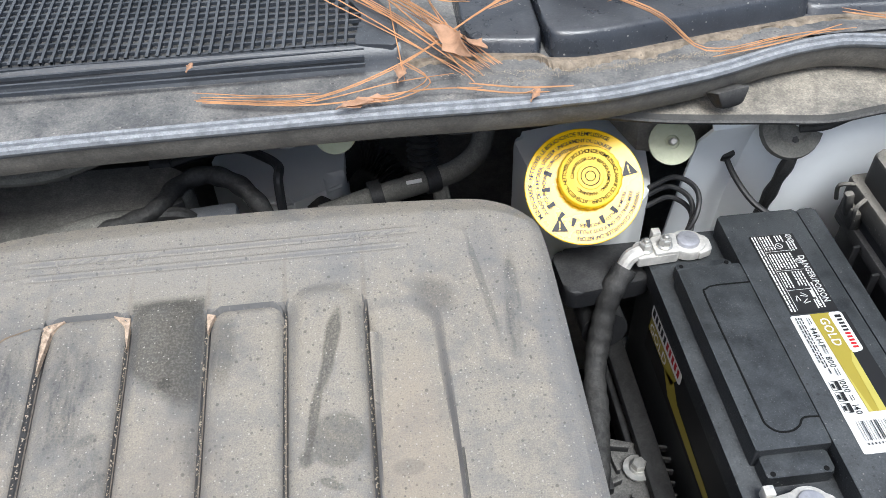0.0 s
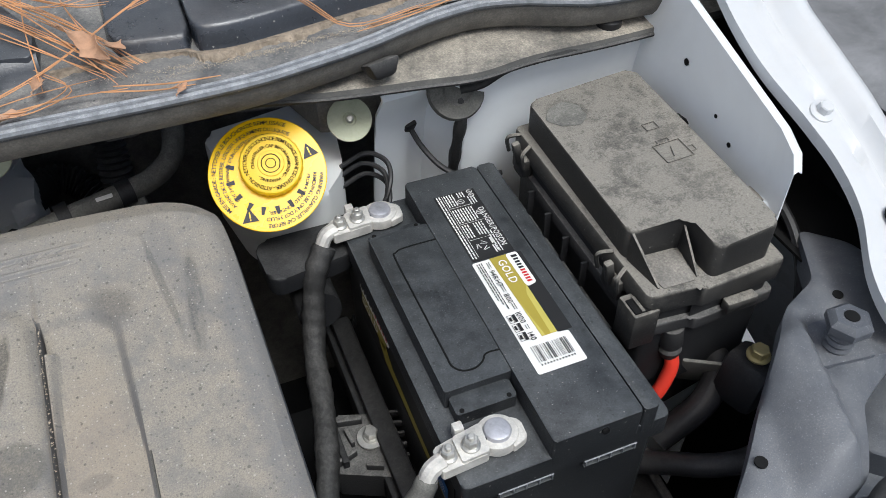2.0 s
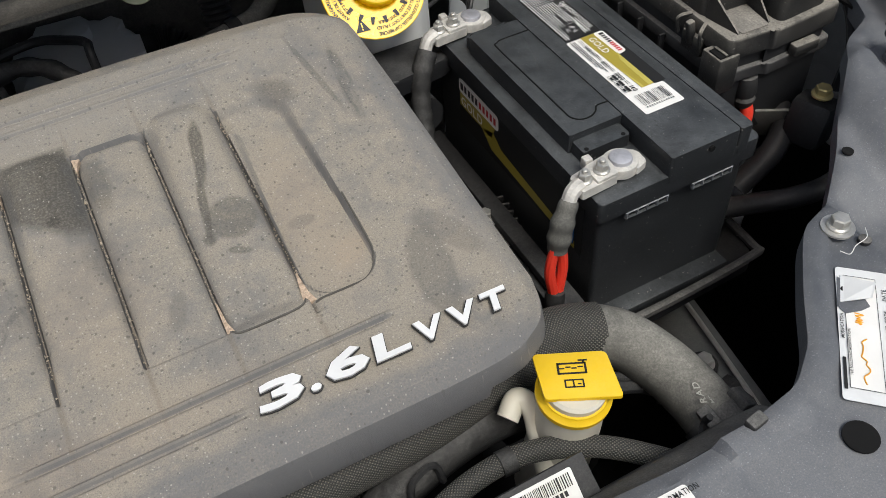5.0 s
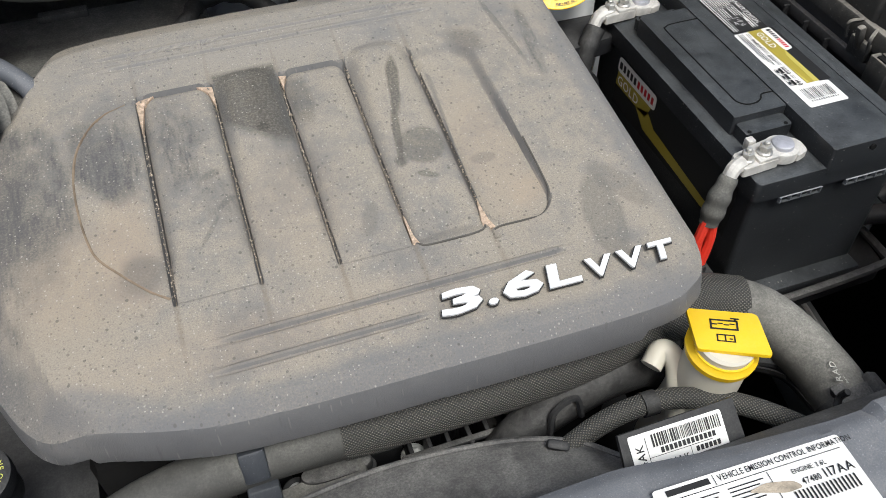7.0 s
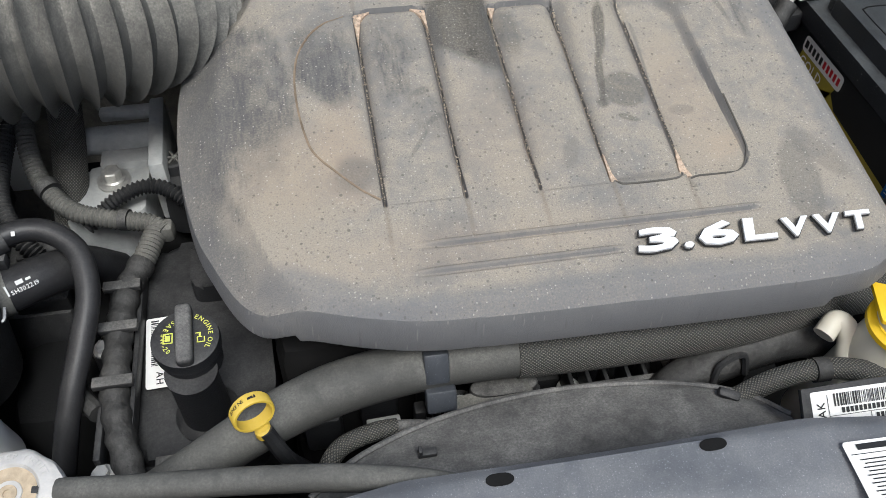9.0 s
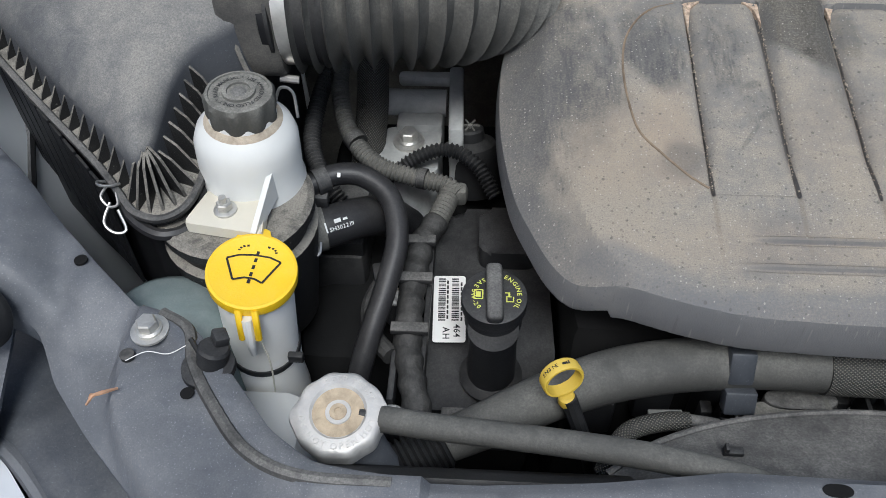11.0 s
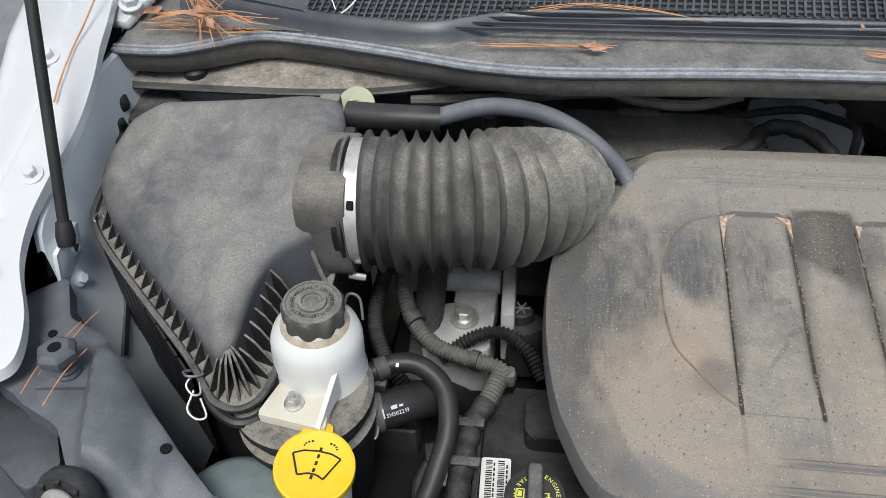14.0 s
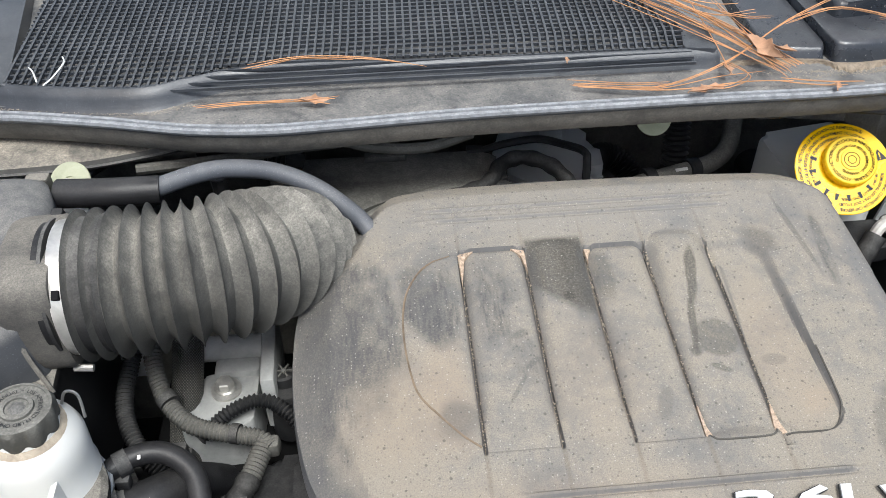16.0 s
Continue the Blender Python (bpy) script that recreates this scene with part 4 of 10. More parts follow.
        part("lens", prism(round_poly([q(x, y, 0)[:2] for x, y in lens], 0.01), 0.78, lambda x, y: 1.002 + 0.12 * (y - 0.2), 0.014, seg=4), M_GLASS, hl)
        rim = [q(0.84, 0.35, 1.012), q(0.788, 0.272, 1.008), q(0.733, 0.234, 1.005), q(0.664, 0.194, 1.0), q(0.60, 0.155, 0.993), q(0.53, 0.085, 0.98), q(0.47, 0.03, 0.97)]
        part("rim", tube(rim, 0.007, 8), M_GREY, hl)
    # oval slots of the centre beam
    for x, y in ((-0.09, 0.121), (0.05, 0.122)):
        part("oval_slot", prism([(x + 0.009 * math.copysign(abs(math.cos(a)) ** 0.7, math.cos(a)), y + 0.0042 * math.sin(a)) for a in (math.tau * i / 20 for i in range(20))], 1.07, lambda x, y: xz(x, y) + 0.0007), M_DARK, c)


def field(outline, step, zf, xs=None, ys=None):
    """A sheet over the outline with heights zf(x, y, distance to the edge); gives the bmesh and its rim."""
    xs = xs or np.arange(min(p[0] for p in outline) - step, max(p[0] for p in outline) + step, step).tolist()
    ys = ys or np.arange(min(p[1] for p in outline) - step, max(p[1] for p in outline) + step, step).tolist()
    bm = bmesh.new()
    grid, dist = {}, {}
    for i, x in enumerate(xs):
        for j, y in enumerate(ys):
            d, q = seg_dist(np.array((x, y)), outline)
            dist[i, j] = d
            if d > -step * 1.5:
                if d <= 0.001:
                    x_, y_ = float(q[0]), float(q[1])
                else:
                    x_, y_ = x, y
                grid[i, j] = bm.verts.new((x_, y_, zf(x_, y_, max(d, 0.0))))
    for i in range(len(xs) - 1):
        for j in range(len(ys) - 1):
            c = [(i, j), (i + 1, j), (i + 1, j + 1), (i, j + 1)]
            if all(k in grid for k in c) and max(dist[k] for k in c) > 0.001:
                bm.faces.new([grid[k] for k in c])
    bmesh.ops.remove_doubles(bm, verts=bm.verts, dist=0.0003)
    bmesh.ops.dissolve_degenerate(bm, edges=bm.edges, dist=0.0001)
    for v in [v for v in bm.verts if not v.link_faces]:
        bm.verts.remove(v)
    return bm


def skirt(bm, move):
    """Folds the rim of a sheet down; move takes and gives a place."""
    ext = bmesh.ops.extrude_edge_only(bm, edges=[ed for ed in bm.edges if ed.is_boundary])
    for v in (g for g in ext["geom"] if isinstance(g, bmesh.types.BMVert)):
        v.co = move(v.co)


# ---- engine cover ----
OUT = [(0.268, 0.288), (0.262, 0.266), (0.246, 0.250), (0.20, 0.240), (0.013, 0.242), (-0.10, 0.246), (-0.145, 0.253), (-0.182, 0.263), (-0.208, 0.272), (-0.232, 0.282), (-0.248, 0.298), (-0.264, 0.328), (-0.279, 0.366), (-0.290, 0.435), (-0.288, 0.512), (-0.270, 0.566), (-0.22, 0.624), (-0.20, 0.638), (-0.175, 0.647), (-0.10, 0.652), (0.06, 0.652), (0.19, 0.647), (0.23, 0.639), (0.252, 0.622), (0.262, 0.595), (0.265, 0.50)]
SLOTS = [-0.1305, -0.0675, -0.0080, 0.0510, 0.1125]


def seg_dist(p, poly):
    """Distance inside the outline (positive) to its nearest edge, and that nearest point."""
    a = np.array(poly)
    b = np.roll(a, -1, 0)
    d = b - a
    t = np.clip(((p - a) * d).sum(1) / (d * d).sum(1), 0, 1)
    q = a + d * t[:, None]
    r = np.hypot(*(p - q).T)
    i = int(r.argmin())
    x, y = p
    over = (a[:, 1] > y) != (b[:, 1] > y)
    s = a[over]
    e = b[over]
    inside = int((x < (e[:, 0] - s[:, 0]) * (y - s[:, 1]) / (e[:, 1] - s[:, 1]) + s[:, 0]).sum()) % 2 == 1
    return (r[i] if inside else -r[i]), q[i]


def sstep(a, b, v):
    t = max(0.0, min(1.0, (v - a) / (b - a)))
    return t * t * (3 - 2 * t)


RIB_TOP = [0.552, 0.557, 0.566, 0.553, 0.567, 0.551]


def moon(y):
    """Left bound of the half-moon field."""
    return lerp_line([(0.348, -0.131), (0.356, -0.142), (0.372, -0.157), (0.398, -0.178), (0.431, -0.1875), (0.477, -0.1885), (0.508, -0.1835), (0.53, -0.172), (0.543, -0.158), (0.551, -0.133)], y)


def inset(x, y, lo, hi, low, top, r_low, r_top):
    """Distance in from a strip with rounded corners, negative outside it."""
    r = r_top if y > (low + top) / 2 else r_low
    cx = (hi - lo) / 2 - abs(x - (lo + hi) / 2)
    cy = min(y - low, top - y)
    if cx < r and cy < r:
        return r - math.hypot(r - cx, r - cy)
    return min(cx, cy)


def rib_shape(x, y):
    """Height of the ribbed field over the plain top."""
    if y < 0.332 or y > 0.575 or x > 0.19 or x < -0.194:
        return 0.0
    i = sum(1 for s in SLOTS if x > s)
    top = RIB_TOP[i]
    u = max(0.0, min(1.0, (y - 0.34) / (top - 0.34)))
    if i == 0:
        d = min(x - moon(y), y - 0.35, 0.552 - y)
        return 0.0 if d < 0 else 0.0020 * sstep(0.0, 0.0035, d) - 0.004 * max(0.0, 1 - (SLOTS[0] - x) / 0.008) ** 2
    lo = SLOTS[i - 1] + 0.0011
    hi = 0.1725 if i == 5 else SLOTS[i] - 0.0011
    low = (0.0, 0.343, 0.342, 0.341, 0.3385, 0.3385)[i]
    d = inset(x, y, lo, hi, low, top, (0.0, 0.004, 0.004, 0.004, 0.010, 0.024)[i], (0.0, 0.013, 0.022, 0.013, 0.022, 0.030)[i])
    if i == 5:
        wall = 0.0028 + 0.0085 * sstep(0.25, 0.9, u)
        level = -0.0048 - 0.0045 * sstep(0.1, 0.55, u) * (1 - 0.75 * sstep(0.86, 1.0, u))
        if y > top - 0.03 and x < 0.14:
            d = min(1.0, top - y)
        return level * sstep(0.0, wall, d) - 0.0042 * max(0.0, 1 - (x - lo) / 0.010) ** 2 * sstep(0.0, 0.02, top - y)
    if d < 0:
        brim = 0.551 if i in (2, 4) else top
        return -0.0055 * sstep(0.0, 0.0016, -d) * (1 - sstep(brim - 0.005, brim - 0.0005, y)) if y > 0.36 else 0.0
    level = (0.0, -0.0022 * sstep(0.7, 0.95, u) - 0.0012 * (1 - sstep(0.0, 0.12, u)), 0.0062 * sstep(0.3, 1.0, u) - 0.0014 * (1 - sstep(0.0, 0.12, u)),
             -0.0024 * sstep(0.7, 0.95, u) - 0.0016 * (1 - sstep(0.0, 0.12, u)), 0.0060 * sstep(0.4, 1.0, u) - 0.0062 * (1 - sstep(0.0, 0.30, u)))[i]
    left, right = x - lo, hi - x
    crown = -0.0072 * max(0.0, 1 - left / 0.013) ** 2.0 - 0.0056 * max(0.0, 1 - right / 0.010) ** 2.0
    if i in (2, 4):
        level *= sstep(0.0, 0.017, d)
        crown *= 1 - 0.85 * sstep(0.538, 0.556, y)
    else:
        crown -= 0.0030 * max(0.0, 1 - (top - y) / 0.008) ** 2
    return level * sstep(0.0, 0.0022, y - low) + crown * sstep(0.0, 0.05 if i < 4 else 0.012, y - low)


def engine_cover():
    e = thing("engine_cover", (0, 0.45, 1.1), "dust-covered grey plastic engine cover with ribbed top", "engine cover")
    out = [(p.x, p.y) for p in curve([(x, y, 0) for x, y in OUT + OUT[:1]], 5)][:-1]
    xs = set(np.round(np.arange(-0.294, 0.2705, 0.0036), 5).tolist())
    for s in SLOTS:
        xs = {v for v in xs if abs(v - s) > 0.0145}
        xs |= {round(s + o * q, 6) for q in (-1, 1) for o in (0.0004, 0.0011, 0.0019, 0.003, 0.0044, 0.0062, 0.0084, 0.011, 0.014)}
    xs = {v for v in xs if not 0.1445 < v < 0.1775} | set(np.round(np.arange(0.1455, 0.1775, 0.0014), 5).tolist())
    ys = set(np.round(np.arange(0.236, 0.678, 0.0032), 5).tolist())
    for y0, y1, dy in ((0.335, 0.3535, 0.0011), (0.534, 0.570, 0.0014)):
        ys = {v for v in ys if not y0 - 0.001 < v < y1 + 0.001} | set(np.round(np.arange(y0, y1, dy), 5).tolist())
    for c_ in (0.2807, 0.3037, 0.5947, 0.6087):
        ys |= {round(c_ + 0.00115 * o, 6) for o in range(-5, 6)}
    xs, ys = sorted(xs), sorted(ys)

    def height(x, y, d):
        z = 1.1015 + 0.165 * (y - 0.34)
        wl = sstep(-0.19, -0.235, x)
        wf = sstep(0.33, 0.275, y) * (1 - wl)
        wide = 0.010 + 0.026 * wl
        wide += 0.014 * sstep(0.60, 0.635, y)
        k = max(0.0, 1 - d / wide)
        z -= 0.003 * k * sstep(0.60, 0.635, y)
        z -= (0.007 + 0.016 * wl) * k ** (1.3 - 0.25 * max(wl, wf))
        z -= 0.006 * sstep(-0.20, -0.26, x)
        z += rib_shape(x, y)
        for i, s in enumerate(SLOTS):
            top = min(RIB_TOP[i], RIB_TOP[i + 1]) - 0.004
            if abs(x - s) < 0.0019 and 0.341 < y < top:
                z -= 0.0056 * (1 - sstep(0.0004, 0.0019, abs(x - s))) * sstep(0.341, 0.347, y)
        # long moulded steps along the rear and the front
        for yl, xa, xb, hgt in ((0.597, -0.165, 0.155, 0.0014), (0.611, -0.175, 0.165, 0.0014), (0.283, -0.125, 0.05, 0.0022), (0.306, -0.117, 0.17, 0.0022)):
            w_ = sstep(xa, xa + 0.03, x) * (1 - sstep(xb - 0.02, xb, x))
            z += hgt * w_ * (math.exp(-((y - yl) / 0.0016) ** 2) - 0.9 * math.exp(-((y - yl + 0.0032) / 0.0014) ** 2))
        # worn raised marks between the rear steps
        if 0.599 < y < 0.609 and (-0.175 < x < -0.152 or -0.132 < x < -0.034 or 0.101 < x < 0.144):
            z += 0.0007 * (math.sin(x * 900) * math.sin(y * 1400 + x * 300) > 0.1)
        for dx, dy in ((0.196, 0.612), (-0.164, 0.590), (0.043, 0.577)):
            r = math.hypot(x - dx, y - dy)
            z += 0.0013 * math.exp(-((r - (0.010 if dx > 0.1 else 0.005)) / 0.003) ** 2)
        return z

    bm = field(out, 0.0055, height, xs, ys)
    skirt(bm, lambda p: Vector((p.x * 1.004, 0.45 + (p.y - 0.45) * 1.008, p.z - 0.006)))
    skirt(bm, lambda p: Vector((p.x * 1.005, 0.45 + (p.y - 0.45) * 1.010, p.z - (0.014 if p.x > 0.2 else 0.024 if p.y < 0.27 else 0.016))))
    skirt(bm, lambda p: Vector((p.x * 0.996, 0.45 + (p.y - 0.45) * 0.996, p.z - 0.003)))
    skirt(bm, lambda p: Vector((p.x * 0.985, 0.45 + (p.y - 0.45) * 0.985, p.z + 0.001)))
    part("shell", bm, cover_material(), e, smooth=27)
    side = smooth_line([(-0.2925, 0.44), (-0.285, 0.39), (-0.274, 0.352), (-0.259, 0.318), (-0.246, 0.296), (-0.233, 0.281)], 6)
    rows = [[(x + 0.004, y + 0.001, 1.068 - 0.02 * (i / len(side))), (x + 0.001, y - 0.001, 1.055), (x + 0.004, y, 1.042 - 0.006 * math.sin(i / len(side) * 3)), (x + 0.010, y + 0.003, 1.040)] for i, (x, y) in enumerate(side)]
    part("side_flange", slab(rows, 0.003), M_DUSTY, e, "darker lower flange of the cover")

    def seam(name, pts, r, mat, label):
        q = [(x, y, height(x, y, 0.1) + 0.0002) for x, y in smooth_line(pts, 8)]
        part(name, tube(q, r, 5, n=1), mat, e, label)

    seam("seam", [(moon(y) - 0.0008, y) for y in (0.349, 0.36, 0.38, 0.40, 0.42, 0.45, 0.48, 0.505, 0.525, 0.54, 0.549)], 0.0011, M_SEAMDIRT, "tan sand in the seam")
    # two dark tubes give the shade at the steps of the last two ribs
    seam("seam", [(0.0535, 0.345), (0.056, 0.3405), (0.062, 0.3388), (0.085, 0.3384), (0.100, 0.3388), (0.1075, 0.3408), (0.1105, 0.346)], 0.0010, M_STEPSHADE, "dark line drawn for the shade at the rib step")
    seam("seam", [(0.116, 0.3392), (0.14, 0.3388), (0.152, 0.340), (0.163, 0.3462), (0.1705, 0.357), (0.1727, 0.372), (0.173, 0.42)], 0.0009, M_STEPSHADE, "dark line drawn for the shade at the rib step")
    # grit lodged along the slots, and wedges of it at their ends
    random.seed(31)
    for i, s in enumerate(SLOTS):
        bm = bmesh.new()
        top = min(RIB_TOP[i], RIB_TOP[i + 1]) - 0.006
        for j in range(150):
            y = 0.346 + (top - 0.346) * random.random() ** 0.8
            x = s + random.gauss(0, 0.0006)
            w = 0.0004 + 0.0007 * random.random() ** 2
            o = Vector((x, y, height(s, y, 0.1) + 0.0055 + 0.0022 * random.random()))
            vs = [bm.verts.new(o + Vector(d) * w * random.uniform(0.7, 1.3)) for d in ((1, 0, -0.4), (-0.5, 0.87, -0.4), (-0.5, -0.87, -0.4), (0, 0, 1))]
            for f in ((0, 2, 1), (0, 1, 3), (1, 2, 3), (2, 0, 3)):
                bm.faces.new([vs[q] for q in f])
        tagged(part("slot_grit", bm, M_SAND, e, "sand and grit in the slot", smooth=0), "sand and grit in the slot", kind="stuff")
    for pts in (((-0.1318, 0.552), (-0.1165, 0.5555), (-0.1255, 0.546), (-0.1285, 0.528), (-0.1308, 0.512)), ((-0.0665, 0.552), (-0.0795, 0.5555), (-0.0705, 0.546), (-0.0685, 0.534), (-0.0668, 0.526)),
                ((-0.0085, 0.549), (-0.002, 0.5475), (-0.0055, 0.540), (-0.007, 0.532)), ((0.0500, 0.341), (0.0565, 0.341), (0.053, 0.352), (0.0518, 0.37), (0.0506, 0.372)), ((0.1075, 0.341), (0.1175, 0.341), (0.1145, 0.350), (0.1128, 0.368), (0.1117, 0.368))):
        part("grit_wedge", prism(list(pts), lambda x, y: 1.1015 + 0.165 * (y - 0.34) - 0.006, lambda x, y: 1.1015 + 0.165 * (y - 0.34) - 0.0016, 0.0), M_GRIT, e, "pinkish tan grit packed in the corner", smooth=0)
    letters(e)


def cover_material():
    """Dusty cover plastic with wiped smears and oily stains of their own shapes."""
    m = M_COVER.copy()
    m.name = "dusty_cover_with_stains"
    n, k = m.node_tree.nodes, m.node_tree.links.new
    b = n["Principled BSDF"]
    src = b.inputs["Base Color"].links[0].from_socket
    co = n.new("ShaderNodeTexCoord").outputs["Object"]
    xyz = n.new("ShaderNodeSeparateXYZ")
    k(co, xyz.inputs[0])

    def noise(scale, detail=4.0, stretch=(1, 1, 1)):
        t = n.new("ShaderNodeTexNoise")
        t.inputs["Scale"].default_value, t.inputs["Detail"].default_value = scale, detail
        mp = n.new("ShaderNodeMapping")
        mp.inputs["Scale"].default_value = stretch
        k(co, mp.inputs["Vector"]), k(mp.outputs[0], t.inputs["Vector"])
        return t.outputs["Fac"]

    def remap(v, a, c, lo=0.0, hi=1.0):
        r = n.new("ShaderNodeMapRange")
        for i, q in ((1, a), (2, c), (3, lo), (4, hi)):
            r.inputs[i].default_value = q
        k(v, r.inputs[0])
        return r.outputs[0]

    def calc(op, a, c, d=None):
        r = n.new("ShaderNodeMath")
        r.operation = op
        for i, v in enumerate((a, c, d)):
            if isinstance(v, (int, float)):
                r.inputs[i].default_value = v
            elif v is not None:
                k(v, r.inputs[i])
        return r.outputs[0]

    wob = noise(45.0)
    grit = remap(noise(620.0, 3.0), 0.68, 0.42, 0.55, 1.0)
    streak = calc("MULTIPLY", remap(noise(1.0, 5.0, (330.0, 60.0, 10.0)), 0.35, 0.62, 0.35, 1.0), remap(noise(1.0, 5.0, (48.0, 26.0, 10.0)), 0.38, 0.58))

    def lay(f, colour):
        nonlocal src
        mx = n.new("ShaderNodeMix")
        mx.data_type = "RGBA"
        k(f, mx.inputs[0]), k(src, mx.inputs[6])
        mx.inputs[7].default_value = (*colour, 1)
        src = mx.outputs[2]

    def dots(scale, radius, share, strength, colour, seed):
        """Round specks, one to a cell at most."""
        mp = n.new("ShaderNodeMapping")
        mp.inputs["Location"].default_value = (seed, seed * 0.7, 0)
        mp.inputs["Scale"].default_value = (scale, scale, 0.001)
        k(co, mp.inputs["Vector"])
        v = n.new("ShaderNodeTexVoronoi")
        v.voronoi_dimensions = "2D"
        v.inputs["Scale"].default_value = 1.0
        k(mp.outputs[0], v.inputs["Vector"])
        pick = n.new("ShaderNodeSeparateColor")
        k(v.outputs["Color"], pick.inputs[0])
        size = remap(pick.outputs[1], 0.0, 1.0, radius * 0.45, radius)
        f = remap(calc("DIVIDE", v.outputs["Distance"], size), 1.15, 0.7, 0.0, strength)
        lay(calc("MULTIPLY", f, remap(pick.outputs[0], share, share - 0.01)), colour)

    def blot(cx, cy, rx, ry, turn, strength, soft, colour, streaky=False, rough=0.5, clip=None):
        """A spot of rx by ry with a wavering edge."""
        mp = n.new("ShaderNodeMapping")
        mp.vector_type = "TEXTURE"
        mp.inputs["Location"].default_value = (cx, cy, 0)
        mp.inputs["Rotation"].default_value = (0, 0, radians(turn))
        mp.inputs["Scale"].default_value = (rx, ry, 1000.0)
        k(co, mp.inputs["Vector"])
        ln = n.new("ShaderNodeVectorMath")
        ln.operation = "LENGTH"
        k(mp.outputs[0], ln.inputs[0])
        f = remap(calc("MULTIPLY_ADD", wob, rough, ln.outputs["Value"]), 1 + rough / 2 + soft, 1 + rough / 2 - soft, 0.0, strength)
        f = calc("MULTIPLY", f, grit)
        if clip:
            f = calc("MULTIPLY", f, calc("MULTIPLY", remap(xyz.outputs[0], clip[0], clip[0] + 0.003), remap(xyz.outputs[0], clip[1], clip[1] - 0.003)))
            f = calc("MULTIPLY", f, remap(xyz.outputs[1], 0.567, 0.560))
        lay(calc("MULTIPLY", f, streak) if streaky else f, colour)

    oil, bare, tan, pale = (0.07, 0.066, 0.057), (0.088, 0.087, 0.087), (0.355, 0.284, 0.21), (0.155, 0.155, 0.158)
    # broad warm and grey drifts of dust
    blot(-0.20, 0.385, 0.055, 0.05, -20, 0.5, 0.5, (0.33, 0.262, 0.19))
    blot(-0.155, 0.40, 0.02, 0.05, 0, 0.5, 0.4, tan)
    blot(0.14, 0.42, 0.025, 0.08, 0, 0.4, 0.4, tan)
    blot(-0.03, 0.40, 0.04, 0.06, 0, 0.25, 0.5, tan)
    blot(-0.10, 0.30, 0.14, 0.022, 0, 0.3, 0.5, tan)
    blot(0.0, 0.60, 0.24, 0.035, 0, 0.4, 0.5, (0.235, 0.235, 0.235))
    # worn plastic along the front, left and right shoulders
    blot(0.0, 0.247, 0.32, 0.017, 0, 0.8, 0.25, pale)
    blot(-0.185, 0.275, 0.055, 0.014, -28, 0.7, 0.3, pale)
    blot(-0.255, 0.315, 0.018, 0.06, 25, 0.75, 0.3, (0.125, 0.122, 0.118))
    blot(-0.272, 0.44, 0.024, 0.15, 0, 0.8, 0.3, (0.115, 0.112, 0.108))
    blot(0.256, 0.45, 0.014, 0.14, 0, 0.65, 0.3, pale)
    blot(0.215, 0.57, 0.012, 0.05, 10, 0.4, 0.3, pale)
    # wiped streaks
    blot(-0.162, 0.495, 0.026, 0.045, 10, 1.0, 0.2, bare, True)
    blot(-0.150, 0.372, 0.020, 0.016, 10, 0.35, 0.3, bare)
    blot(-0.225, 0.50, 0.030, 0.060, 12, 1.0, 0.2, bare, True)
    blot(-0.222, 0.455, 0.030, 0.05, 5, 0.9, 0.3, bare, True)
    blot(-0.255, 0.43, 0.024, 0.09, 5, 0.8, 0.4, bare, True)
    blot(-0.105, 0.49, 0.018, 0.055, 4, 0.85, 0.3, bare, True)
    blot(-0.085, 0.43, 0.014, 0.03, 20, 0.6, 0.3, bare, True)
    blot(-0.012, 0.44, 0.010, 0.03, 8, 0.45, 0.3, bare, True)
    blot(0.225, 0.53, 0.006, 0.05, -6, 0.8, 0.25, bare, True)
    blot(0.205, 0.55, 0.003, 0.05, 8, 0.5, 0.25, bare)
    # oil
    blot(-0.030, 0.545, 0.047, 0.074, 22, 0.80, 0.07, oil, rough=0.16, clip=(-0.067, -0.0085))
    blot(-0.020, 0.520, 0.020, 0.046, 0, 0.45, 0.3, (0.05, 0.047, 0.042), clip=(-0.067, -0.0085))
    blot(0.004, 0.515, 0.010, 0.030, 0, 0.45, 0.3, oil, clip=(-0.0065, 0.05))
    blot(-0.034, 0.490, 0.006, 0.005, 0, 0.6, 0.2, (0.045, 0.042, 0.038))
    blot(0.085, 0.506, 0.0055, 0.034, -12, 0.78, 0.2, oil, rough=0.7)
    blot(0.072, 0.455, 0.0035, 0.034, -10, 0.72, 0.25, oil, rough=0.6)
    blot(0.066, 0.424, 0.005, 0.006, 0, 0.6, 0.3, oil)
    blot(0.088, 0.436, 0.020, 0.019, 0, 0.5, 0.10, oil, rough=0.25)
    blot(0.083, 0.405, 0.009, 0.003, -25, 0.5, 0.2, oil)
    blot(0.025, 0.375, 0.006, 0.017, -20, 0.5, 0.2, (0.14, 0.13, 0.12))
    blot(0.205, 0.325, 0.017, 0.042, -10, 0.6, 0.12, (0.125, 0.12, 0.11))
    blot(0.23, 0.35, 0.012, 0.03, 30, 0.4, 0.15, (0.12, 0.11, 0.1))
    blot(0.135, 0.415, 0.012, 0.006, 0, 0.45, 0.2, (0.14, 0.13, 0.12))
    # darker top right corner of the last rib, then tan and grey spots
    blot(0.166, 0.545, 0.013, 0.018, 35, 0.7, 0.35, (0.12, 0.11, 0.10))
    blot(0.158, 0.370, 0.018, 0.012, 40, 0.5, 0.4, tan)
    blot(-0.085, 0.455, 0.008, 0.004, 20, 0.5, 0.25, bare)
    blot(-0.078, 0.425, 0.010, 0.003, 40, 0.5, 0.25, bare)
